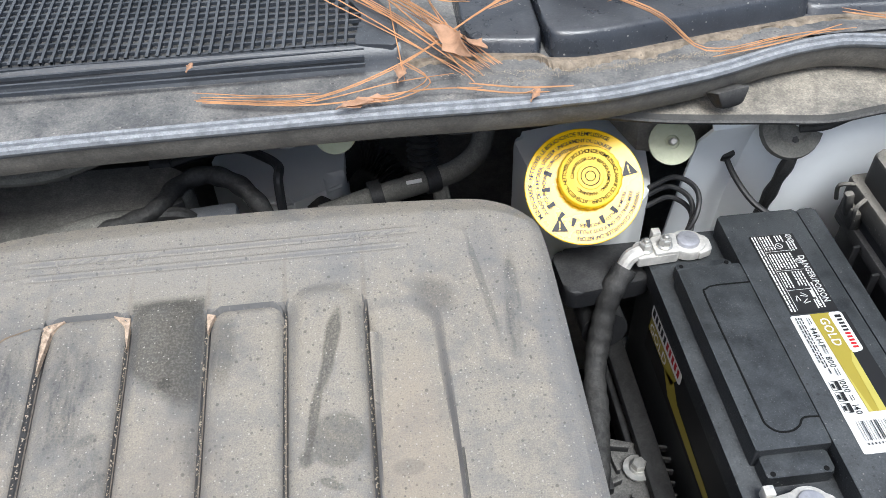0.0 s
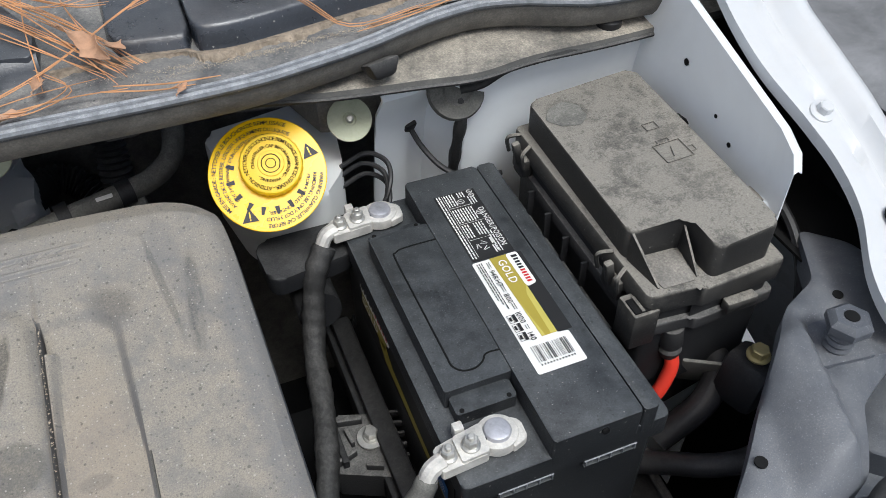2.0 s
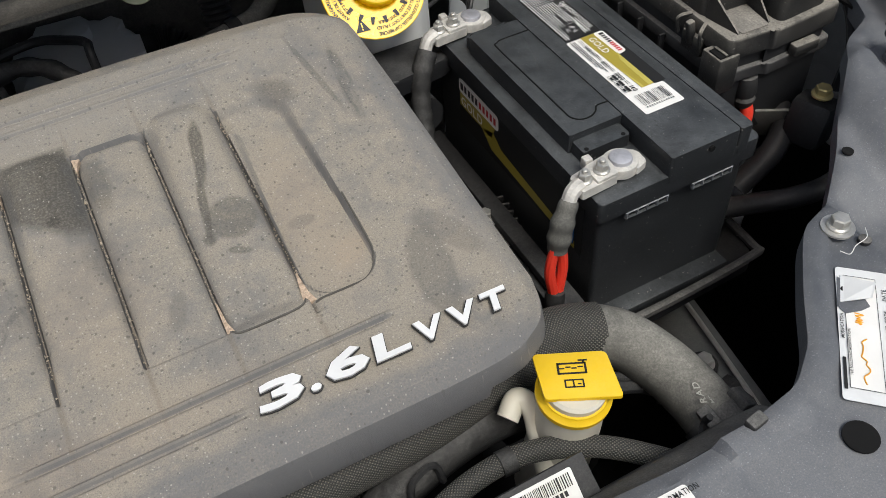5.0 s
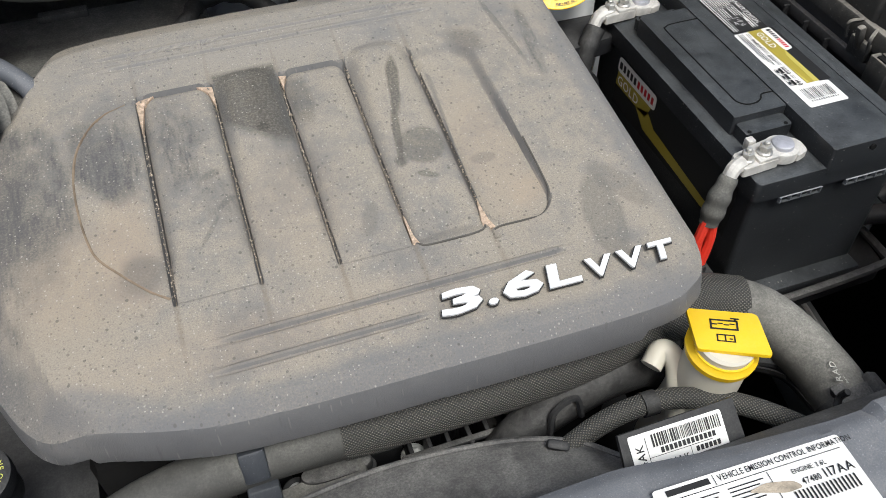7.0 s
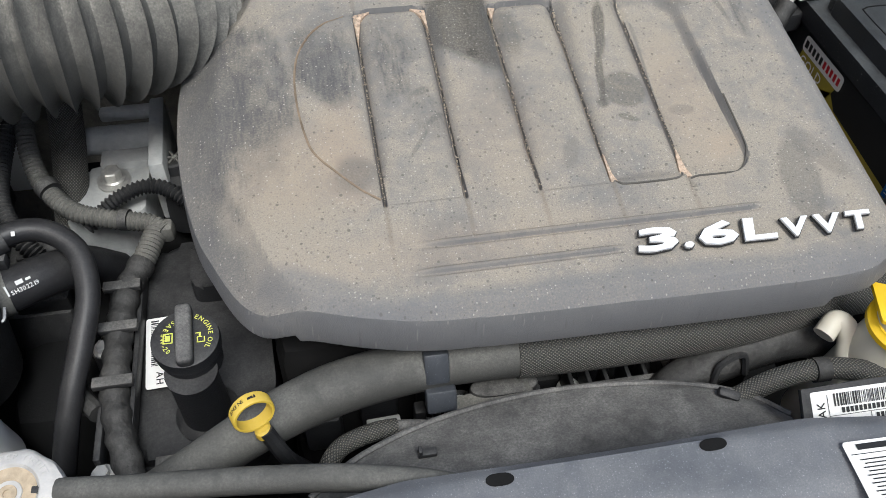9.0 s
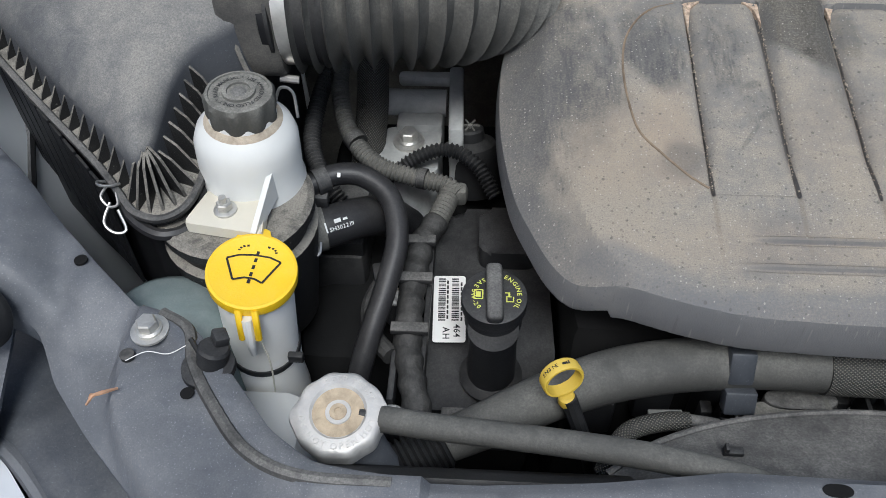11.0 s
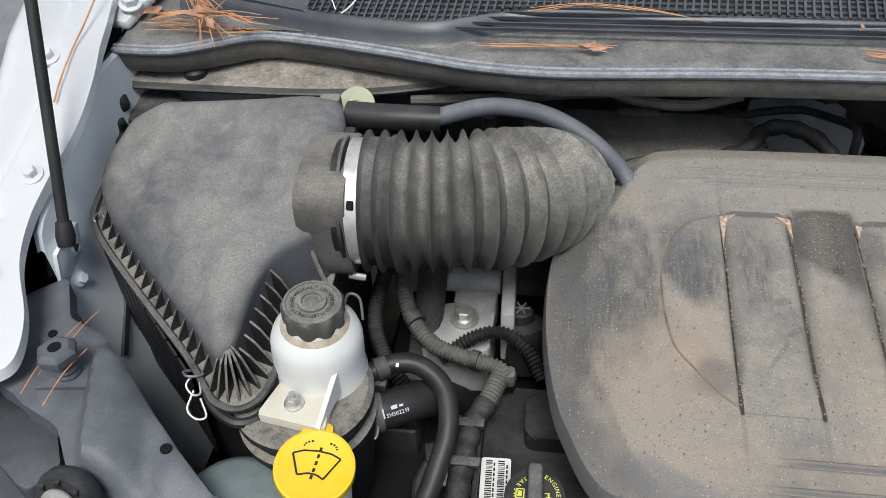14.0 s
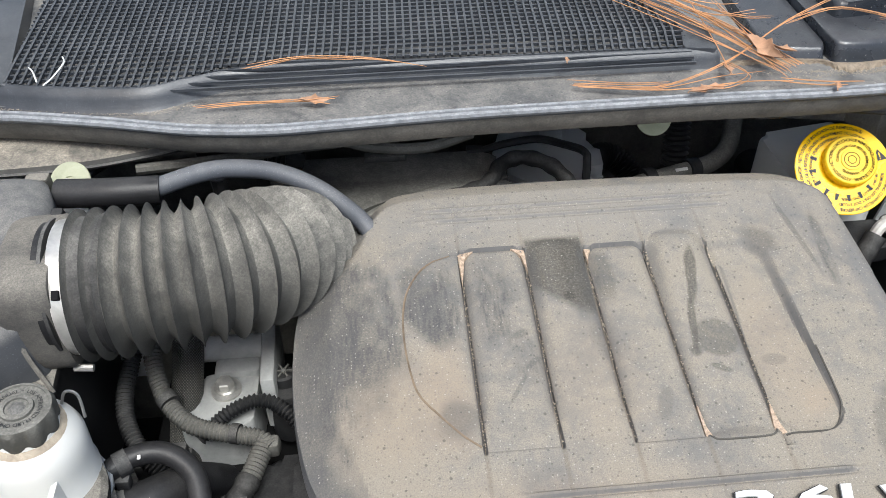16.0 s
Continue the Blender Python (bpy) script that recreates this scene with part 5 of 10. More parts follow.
    blot(-0.095, 0.40, 0.016, 0.002, 55, 0.4, 0.25, bare)
    # thin tan dust where the wipe marks end, darker plastic left of the half-moon
    blot(-0.235, 0.47, 0.036, 0.075, 8, 0.62, 0.35, bare, rough=0.9)
    blot(-0.168, 0.49, 0.016, 0.042, 12, 0.58, 0.3, bare, rough=0.9)
    blot(-0.150, 0.378, 0.014, 0.016, 10, 0.35, 0.3, bare, rough=0.8)
    for s in SLOTS:
        blot(s, 0.44, 0.0026, 0.115, 0, 0.75, 0.5, (0.15, 0.118, 0.088))
    dots(61.0, 0.085, 0.42, 0.6, (0.085, 0.08, 0.074), 3.1)
    dots(133.0, 0.12, 0.2, 0.55, (0.10, 0.094, 0.086), 7.7)
    dots(270.0, 0.19, 0.16, 0.6, (0.47, 0.44, 0.39), 1.9)
    dots(380.0, 0.22, 0.22, 0.45, (0.12, 0.11, 0.10), 5.3)
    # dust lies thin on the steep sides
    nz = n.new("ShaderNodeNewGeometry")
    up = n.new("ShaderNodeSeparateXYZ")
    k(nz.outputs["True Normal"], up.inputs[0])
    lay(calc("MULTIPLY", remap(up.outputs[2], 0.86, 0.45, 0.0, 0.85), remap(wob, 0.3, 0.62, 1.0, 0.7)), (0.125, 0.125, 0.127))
    k(src, b.inputs["Base Color"])
    return m


def letters(parent):
    """The bright displacement letters on the front of the cover."""
    tilt = math.degrees(math.atan(0.165))
    base = Matrix.Translation((0.050, 0.2735, 1.0935)) @ pose(0, 0, 0, tilt, 0, -1.0)
    x = 0.0
    for ch, size, w in (("3", 0.026, 0.036), (".", 0.026, 0.012), ("6", 0.026, 0.036), ("L", 0.026, 0.031), ("V", 0.0215, 0.0265), ("V", 0.0215, 0.0265), ("T", 0.0215, 0.025)):
        vs, fs, gw = glyph(ch)
        lo = min(v[0] for v in vs)
        for name, grow, z0, z1, mat in (("letter_base", 0.0019, 0.0, 0.0016, M_BLACK), ("letter", 0.0009, 0.001, 0.0034, M_SILVER)):
            bm = bmesh.new()
            kx = (w - 0.006 if ch != "." else w - 0.006) / (gw - lo)
            sh = 0.22
            mv = []
            cxm, cym = (w - 0.006) / 2, size * 0.35
            for v in vs:
                px, py = (v[0] - lo) * kx, v[1] * size
                if ch == ".":
                    py *= 0.9
                px += py * sh
                mv.append(bm.verts.new((px, py, z0)))
            fl = [bm.faces.new([mv[i] for i in f]) for f in fs]
            bmesh.ops.remove_doubles(bm, verts=bm.verts, dist=0.00001)
            if grow:
                bd = [v for v in bm.verts if any(ed.is_boundary for ed in v.link_edges)]
                off = {}
                for v in bd:
                    es = [ed for ed in v.link_edges if ed.is_boundary]
                    acc = Vector((0, 0, 0))
                    for ed in es:
                        f = ed.link_faces[0]
                        t = (ed.verts[1].co - ed.verts[0].co).normalized()
                        nn = Vector((t.y, -t.x, 0))
                        if nn.dot(f.calc_center_median() - (ed.verts[0].co + ed.verts[1].co) / 2) > 0:
                            nn = -nn
                        acc += nn
                    if acc.length > 1e-6:
                        off[v] = acc.normalized() * grow
                for v, o in off.items():
                    v.co += o
            g = bmesh.ops.extrude_face_region(bm, geom=bm.faces[:])
            for v in (q for q in g["geom"] if isinstance(q, bmesh.types.BMVert)):
                v.co.z = z1
            for v in bm.verts:
                v.co = base @ (v.co + Vector((x, 0, 0)))
            part(name, bm, mat, parent, "bright silver letter" if name == "letter" else "black letter backing", smooth=30)
        x += w


# ---- battery ----
def battery():
    b = thing("car_battery", (0.453, 0.495, 0.90), "black twelve volt car battery with dusty lid and gold labels", "battery")
    x0, x1, y0, y1 = 0.367, 0.540, 0.337, 0.652
    case = prism(round_poly([(x0 + 0.006, y0 + 0.008), (x1 - 0.006, y0 + 0.008), (x1 - 0.006, y1 - 0.006), (x0 + 0.006, y1 - 0.006)], 0.005), 0.897, 1.054, 0.0)
    part("case", case, M_CASE, b)
    part("lid_rim", prism(round_poly([(x0, y0), (x1, y0), (x1, y1), (x0, y1)], 0.006), 1.046, 1.068, 0.002), M_CASE, b)
    part("raised_lid", prism(round_poly([(0.437, y0 - 0.001), (0.511, y0 - 0.001), (0.511, y1 - 0.004), (0.437, y1 - 0.004)], 0.003), 1.06, 1.090, 0.0018), M_CASE, b)
    part("side_strip", prism(round_poly([(0.5125, y0 - 0.001), (0.525, y0 - 0.001), (0.530, y1 - 0.004), (0.5125, y1 - 0.004)], 0.003), 1.06, 1.0895, 0.0018), M_CASE, b)
    part("hatch", prism(round_poly([(0.381, 0.407), (0.4375, 0.407), (0.4375, 0.432), (0.443, 0.436), (0.443, 0.558), (0.4375, 0.562), (0.4375, 0.589), (0.381, 0.589)], 0.002), 1.06, 1.0885, 0.003), M_CASE, b, "dusty raised hatch over the cells")
    part("hatch_line", tube([(x, y, 1.0882) for x, y in ((0.3955, 0.437), (0.3952, 0.50), (0.395, 0.556), (0.398, 0.563), (0.407, 0.566), (0.437, 0.566))], 0.0010, 6, n=4), M_DARK, b, "dark moulded groove")
    part("hatch_line", tube([(x, y, 1.0882) for x, y in ((0.3955, 0.437), (0.396, 0.428), (0.402, 0.421), (0.412, 0.420), (0.420, 0.424), (0.426, 0.430), (0.442, 0.429))], 0.0010, 6, n=4), M_DARK, b, "dark moulded groove")
    part("hatch_step", prism(round_poly([(0.384, 0.389), (0.434, 0.389), (0.434, 0.408), (0.384, 0.408)], 0.003), 1.06, 1.081, 0.002), M_CASE, b)
    part("hatch_step", prism(round_poly([(0.384, 0.588), (0.434, 0.588), (0.434, 0.602), (0.384, 0.602)], 0.003), 1.06, 1.081, 0.002), M_CASE, b)
    for x, y in ((0.428, 0.392), (0.389, 0.392), (0.43, 0.598), (0.389, 0.598)):
        part("rivet_hole", lathe([(0.002, 0), (0.002, 0.0006)], (x, y, 1.0809), (0, 0, 1), 10), M_DARK, b)
    part("lid_pin", lathe([(0.003, 0), (0.003, 0.002)], (0.479, y0 - 0.001, 1.083), (0, -1, 0), 10), M_DARK, b)
    for xa in (0.396, 0.468):
        for i in range(5):
            part("grip_tooth", box((xa + 0.001 + i * 0.0108, y0 + 0.001, 1.0415), (0.0011, 0.004, 0.007), 0.0003), M_SEAL, b, "worn grip tooth")
        for zz in (1.0448, 1.0382):
            part("grip_bar", box((xa + 0.0225, y0 + 0.0008, zz), (0.046, 0.003, 0.0008), 0.0003), M_SEAL if zz > 1.04 else M_CASE, b)
    for y in (y0, y1):
        part("foot_rail", box((0.453, y, 0.905), (0.16, 0.02, 0.014), 0.002), M_CASE, b)
    for y in (0.352, 0.641):
        part("corner_post", box((x1 - 0.007, y, 0.98), (0.006, 0.010, 0.15), 0.002), M_CASE, b)
    top_labels(b)
    side_label(b)


def top_labels(b):
    """Warning panel and rating sticker on the lid; the text runs along the battery."""
    z = 1.0903
    # x of the label runs along minus y, its up along plus x
    m = axes((0.4555, 0.6165, z), (0.0, -1, 0), (1, 0, 0))
    part("warning_panel", sheet_on(m, rect(0.092, 0.040), 0.0003), M_INK, b)
    q = m @ pose(0, 0, 0.0007)
    r = []
    random.seed(4)
    # blocks of small print: x, y, width, rows
    for bx, by, bw, n in ((0.001, 0.0012, 0.089, 2), (0.0015, 0.0085, 0.017, 4), (0.0015, 0.0215, 0.008, 3), (0.0235, 0.0085, 0.019, 8), (0.0095, 0.0295, 0.012, 3), (0.046, 0.0195, 0.018, 4), (0.046, 0.0085, 0.018, 3), (0.060, 0.0275, 0.028, 2)):
        for row in range(n):
            x = bx
            while x < bx + bw - 0.001:
                w = min(random.uniform(0.002, 0.0055), bx + bw - x)
                r.append((x, by + row * 0.0026, w, 0.00125))
                x += w + 0.0007
    r += [(0.0665, 0.0075, 0.0004, 0.024), (0.0205, 0.0075, 0.0004, 0.024), (0.044, 0.0075, 0.0004, 0.024), (0.001, 0.0068, 0.088, 0.0004)]
    bm = bars(q, r)
    write("DANGER/POISON", q @ pose(0.028, 0.0325, 0), 0.0078, bm, 0.82)

    def ring(cx_, cy_, rr):
        for i in range(14):
            a_ = math.tau * i / 14
            bars(q @ pose(cx_ + rr * math.cos(a_), cy_ + rr * math.sin(a_), 0, 0, 0, math.degrees(a_) + 90), [(-rr * 0.24, -0.0003, rr * 0.48, 0.0006)], bm)

    for cx_, cy_, rr in ((0.0035, 0.0345, 0.0024), (0.009, 0.0345, 0.0024), (0.0145, 0.0215, 0.003), (0.034, 0.0315, 0.0026)):
        ring(cx_, cy_, rr)
        bars(q @ pose(cx_, cy_, 0, 0, 0, 40), [(-rr * 0.8, -0.0004, rr * 1.6, 0.0008)], bm)
    for i in range(3):
        a = math.tau * i / 3 + 0.5
        for d in (-1, 1):
            bars(q @ pose(0.0765 + 0.0042 * math.cos(a), 0.0165 + 0.0042 * math.sin(a), 0, 0, 0, math.degrees(a) + 90 + 12 * d), [(-0.003, -0.0003 + 0.0011 * d, 0.006, 0.0007)], bm)
    bars(q, [(0.0685, 0.0255, 0.008, 0.0030), (0.0785, 0.0245, 0.010, 0.0012), (0.0785, 0.0265, 0.008, 0.0012)], bm)
    part("warning_print", bm, M_PALEINK, b, smooth=0)
    m = axes((0.4535, 0.5225, z), (0.0, -1, 0), (1, 0, 0))
    part("rating_sticker", sheet_on(m, round_poly([(0, 0), (0.1285, 0), (0.1285, 0.0425), (0.097, 0.0425), (0.096, 0.033), (0.0, 0.033)], 0.0022), 0.0003), M_WHITE, b, "white and gold battery rating sticker")
    part("dark_panel", sheet_on(m, [(0.0005, 0.0333), (0.0957, 0.0333), (0.0957, 0.0465), (0.0005, 0.0465)], 0.0003), M_INK, b, smooth=0)
    q = m @ pose(0, 0, 0.0007)
    bm = bmesh.new()
    bm.faces.new([bm.verts.new(q @ Vector((*p, 0))) for p in ((0, 0.0165), (0.0955, 0.0195), (0.0955, 0.0330), (0, 0.0330))])
    part("gold_band", bm, M_GOLD, b, smooth=0)
    q = m @ pose(0, 0, 0.0010)
    bm = bmesh.new()
    for poly in ([(0.038, 0.0330), (0.0955, 0.0330), (0.0955, 0.0275), (0.050, 0.0285)], [(0.052, 0.0182), (0.0955, 0.0195), (0.0955, 0.0225)]):
        bm.faces.new([bm.verts.new(q @ Vector((*p, 0))) for p in poly])
    part("gold_sheen", bm, M_PALEGOLD, b, "lighter gold stripes", smooth=0)
    part("logo_panel", sheet_on(m @ pose(0, 0, 0.0006), round_poly([(0, 0.0315), (0.040, 0.0325), (0.042, 0.0345), (0.040, 0.0428), (0, 0.0425)], 0.003), 0.0003), M_WHITE, b, smooth=0)
    q = m @ pose(0, 0, 0.0014)
    part("logo_bar", bars(q, [(0.0035, 0.0352, 0.0030, 0.0052)] + [(0.0078 + 0.0036 * i, 0.0355, 0.0022, 0.0045) for i in range(4)]), M_INK, b, smooth=0)
    part("logo_bar", bars(q, [(0.0222 + 0.0034 * i, 0.0355, 0.0021, 0.0045) for i in range(5)]), M_CRIMSON, b, smooth=0)
    part("gold_word", write("GOLD", q @ pose(0.0055, 0.0215, 0), 0.0105, None, 0.95), M_WHITE, b, smooth=0)
    bm = write("94RH7", q @ pose(0.014, 0.0098, 0), 0.0070, None, 0.95)
    write("800", q @ pose(0.0435, 0.0098, 0), 0.0070, bm, 0.95)
    write("1000", q @ pose(0.0645, 0.0098, 0), 0.0070, bm, 0.95)
    write("140", q @ pose(0.0875, 0.0098, 0), 0.0070, bm, 0.95)
    bars(q, [(0.004, 0.0135, 0.007, 0.0006), (0.004, 0.0115, 0.008, 0.0006), (0.033, 0.0135, 0.008, 0.0006), (0.033, 0.0115, 0.008, 0.0006), (0.055, 0.0135, 0.007, 0.0006), (0.055, 0.0115, 0.007, 0.0006), (0.080, 0.0135, 0.005, 0.0006), (0.080, 0.0115, 0.005, 0.0006)], bm)
    random.seed(7)
    for row in range(3):
        x = 0.003
        while x < 0.058 - 0.006 * row:
            w = random.uniform(0.002, 0.006)
            bars(q, [(x, 0.0070 - 0.0021 * row, w, 0.0009)], bm)
            x += w + 0.0008
    for x in (0.0665, 0.0765, 0.0865):
        bars(q, [(x, 0.0062, 0.0085, 0.0026), (x, 0.0016, 0.0085, 0.0004), (x, 0.0056, 0.0085, 0.0004), (x, 0.0016, 0.0004, 0.004), (x + 0.0081, 0.0016, 0.0004, 0.004), (x + 0.002, 0.0026, 0.0045, 0.0020)], bm)
    random.seed(9)
    x, r = 0.0, []
    while x < 0.031:
        w = random.choice((0.0003, 0.0004, 0.0008))
        r.append((0.1025, 0.0055 + x, 0.0165, w))
        x += w + random.choice((0.0007, 0.0011, 0.0015))
    bars(q, r, bm)
    bars(q, [(0.1206, 0.0060 + i * 0.0026, 0.0018, 0.0010) for i in range(12)], bm)
    part("sticker_print", bm, M_INK, b, smooth=0)


def side_label(b):
    """The long label on the side that faces the engine."""
    m = axes((0.3725, 0.60, 0.975), (0, -1, 0.0), (0, 0, 1))
    part("side_sticker", sheet_on(m, [(0.0, 0.0), (0.235, 0.0), (0.235, 0.066), (0.004, 0.066)], 0.0004), M_INK, b, "black and gold side sticker", smooth=0)
    q = m @ pose(0, 0, 0.0008)
    bm = bmesh.new()
    for poly in ([(0.002, 0.026), (0.07, 0.026), (0.078, 0.044), (0.004, 0.044)], [(0.05, 0.026), (0.07, 0.010), (0.225, 0.002), (0.225, 0.012), (0.09, 0.024), (0.074, 0.036)]):
        bm.faces.new([bm.verts.new(q @ Vector((*p, 0))) for p in poly])
    part("gold_band", bm, M_GOLD, b, smooth=0)
    part("logo_panel", sheet_on(q, round_poly([(0.002, 0.044), (0.085, 0.044), (0.085, 0.063), (0.003, 0.063)], 0.006), 0.0003), M_WHITE, b, smooth=0)
    q2 = m @ pose(0, 0, 0.0014)
    part("logo_bar", bars(q2, [(0.006, 0.049, 0.006, 0.009)] + [(0.0145 + 0.0078 * i, 0.049, 0.0048, 0.009) for i in range(4)]), M_INK, b, smooth=0)
    part("logo_bar", bars(q2, [(0.0460 + 0.0074 * i, 0.049, 0.0046, 0.009) for i in range(5)]), M_CRIMSON, b, smooth=0)
    part("gold_word", write("GOLD", q2 @ pose(0.006, 0.0295, 0), 0.016), M_WHITE, b, smooth=0)
    part("blue_badge", bars(q2, [(0.20, 0.008, 0.024, 0.022)]), M_BLUE, b, smooth=0)
    part("badge_mark", bars(q2 @ pose(0, 0, 0.0004), [(0.203, 0.013, 0.012, 0.0012), (0.203, 0.017, 0.016, 0.0012), (0.208, 0.021, 0.010, 0.0012)]), M_PALEINK, b, smooth=0)


def terminal(px, py, lead, name):
    """Cast clamp on a post, two bolts and the lug of its cable."""
    t = thing("terminal_clamp", (px, py, 1.068), name, "battery terminal", "battery terminals")
    z = 1.0685
    part("post", lathe([(0.0108, 0), (0.0106, 0.0145), (0.0098, 0.0162), (0.0085, 0.0168), (0.003, 0.017)], (px, py, z), (0, 0, 1), 24), M_POST, t, "dull grey lead post")
    ring = [(0.0158 * math.cos(a), 0.0158 * math.sin(a)) for a in (radians(20 + i * 14) for i in range(24))]
    outer = [(px + x * 0.98, py + y) for x, y in ring]
    part("ring", prism([(px + 0.0165 * math.cos(math.tau * i / 28), py + 0.0155 * math.sin(math.tau * i / 28)) for i in range(28)], z + 0.003, z + 0.0128, 0.002), M_LEAD, t)
    part("ring_ear", prism(round_poly([(px + 0.006, py - 0.0165), (px + 0.0195, py - 0.012), (px + 0.0205, py + 0.004), (px + 0.012, py + 0.010)], 0.003), z + 0.004, z + 0.0112, 0.0015), M_LEAD, t)
    part("split", box((px - 0.0135, py - 0.002, z + 0.0132), (0.008, 0.0016, 0.002), 0.0003, (0, 0, -18)), M_DARK, t, "dark split in the ring")
    part("plate", prism(round_poly([(px - 0.05, py - 0.0175), (px - 0.012, py - 0.015), (px - 0.008, py + 0.012), (px - 0.05, py + 0.004)], 0.003), z + 0.003, z + 0.0125, 0.0015), M_LEAD, t)
    part("plate_step", prism(round_poly([(px - 0.034, py - 0.016), (px - 0.012, py - 0.0145), (px - 0.010, py + 0.010), (px - 0.034, py + 0.006)], 0.002), z + 0.010, z + 0.0155, 0.001), M_LEAD, t)
    part("lip", box((px - 0.0265, py + 0.012, z + 0.012), (0.008, 0.008, 0.012), 0.0012), M_LEAD, t)
    for dx, dz in ((-0.0235, 0.0155), (-0.041, 0.0125)):
        nut = part("nut", hexbolt((px + dx, py - 0.0055, z + dz), 0.0056, 0.009, flange=1.3), M_ZINC, t)
        part("stud_end", lathe([(0.0028, 0), (0.0028, 0.005), (0.002, 0.0058)], (px + dx, py - 0.0055, z + dz + 0.007), (0, 0, 1), 10), M_ZINC, nut)
    part("lug", tube([(px - 0.046, py - 0.007, z + 0.011), (px - 0.056, py - 0.010, z + 0.009), (px - 0.063, py - 0.014, z - 0.002)], lambda s: 0.0075 - 0.001 * s, 10), M_LEAD, t)
    return t


def cables():
    t = terminal(0.406, 0.366, None, "grey lead clamp on the positive battery post")
    part("sleeve", tube([(0.347, 0.354, 1.072), (0.338, 0.349, 1.056), (0.333, 0.346, 1.040), (0.331, 0.345, 1.028)], lambda s: 0.0075 + 0.0032 * math.sin(s * 2.6) + 0.0006 * math.sin(s * 19), 14, n=10), M_HOSE, t, "grey shrink sleeve")
    part("red_lead", tube([(0.328, 0.344, 1.034), (0.3225, 0.342, 1.005), (0.327, 0.34, 0.972)], 0.0050, 10), M_RED, t, "red cable")
    part("red_lead", tube([(0.334, 0.345, 1.034), (0.3365, 0.343, 1.005), (0.331, 0.34, 0.972)], 0.0050, 10), M_RED, t, "red cable")
    part("taped_lead", tube([(0.329, 0.34, 0.978), (0.323, 0.336, 0.94), (0.312, 0.32, 0.90), (0.295, 0.31, 0.87), (0.28, 0.33, 0.83)], lambda s: 0.008 + 0.0015 * math.sin(s * 25), 12, step=0.004), M_TAPE, t, "black taped cable")
    t = terminal(0.405, 0.629, None, "grey lead clamp on the negative battery post")
    part("taped_lead", tube([(0.346, 0.616, 1.068), (0.333, 0.606, 1.05), (0.326, 0.598, 1.03), (0.318, 0.58, 1.0), (0.311, 0.555, 0.985), (0.304, 0.51, 0.975), (0.292, 0.46, 0.96), (0.276, 0.41, 0.93), (0.27, 0.36, 0.86)], lambda s: 0.0108 + 0.0005 * math.sin(s * 37) + 0.0005 * math.sin(s * 140), 12, step=0.004), M_TAPE, t, "black taped ground cable")


def battery_tray():
    t = thing("battery_tray", (0.453, 0.49, 0.89), "black dusty plastic tray under the battery", "tray")
    part("base", prism(round_poly([(0.345, 0.318), (0.572, 0.326), (0.578, 0.37), (0.578, 0.67), (0.345, 0.67)], 0.012), 0.878, 0.8965, 0.003), M_BLACK, t)
    rim = [(0.345, 0.322), (0.45, 0.320), (0.566, 0.326), (0.577, 0.336), (0.578, 0.40), (0.572, 0.44)]
    part("front_rim", tube([(x, y, 0.902) for x, y in rim], 0.005, 8, n=4), M_DUSTY, t)
    part("gusset", prism([(0.552, 0.372), (0.577, 0.378), (0.562, 0.41), (0.548, 0.40)], 0.89, 0.935, 0.002), M_DUSTY, t)
    part("left_rim", box((0.343, 0.50, 0.91), (0.008, 0.34, 0.03), 0.002), M_BLACK, t)
    part("hold_down", box((0.355, 0.49, 0.933), (0.02, 0.30, 0.012), 0.003), M_BLACK, t)
    h = thing("hold_down_clamp", (0.333, 0.492, 0.925), "black plastic hold-down block with a zinc bolt", "clamp")
    part("block", prism(round_poly([(0.300, 0.470), (0.350, 0.446), (0.366, 0.500), (0.350, 0.520), (0.316, 0.532)], 0.004), 0.890, 0.926, 0.003), M_DUSTY, h)
    for cx_, cy_, wx, wy, tz in ((0.314, 0.480, 0.020, 0.004, 18), (0.352, 0.466, 0.004, 0.022, 18), (0.327, 0.517, 0.024, 0.004, -12), (0.356, 0.505, 0.014, 0.004, -12), (0.322, 0.500, 0.004, 0.018, 8), (0.335, 0.462, 0.016, 0.004, -25), (0.348, 0.520, 0.004, 0.012, 0), (0.308, 0.492, 0.012, 0.004, -10)):
        part("web", box((cx_, cy_, 0.929), (wx, wy, 0.010), 0.001, (0, 0, tz)), M_DUSTY, h)
    for i in range(5):
        part("rib", box((0.362 + i * 0.002, 0.462 + i * 0.012, 0.930), (0.012, 0.003, 0.008), 0.001, (0, 0, -15)), M_DUSTY, h)
    part("side_web", box((0.311, 0.492, 0.93), (0.006, 0.04, 0.012), 0.001), M_BLACK, h)
    part("washer", lathe([(0.0135, 0), (0.0135, 0.002), (0.007, 0.0025)], (0.341, 0.492, 0.9305), (0, 0, 1), 24), M_ZINC, h)
    part("bolt", hexbolt((0.341, 0.492, 0.932), 0.0068, 0.010, flange=1.2), M_ZINC, h)


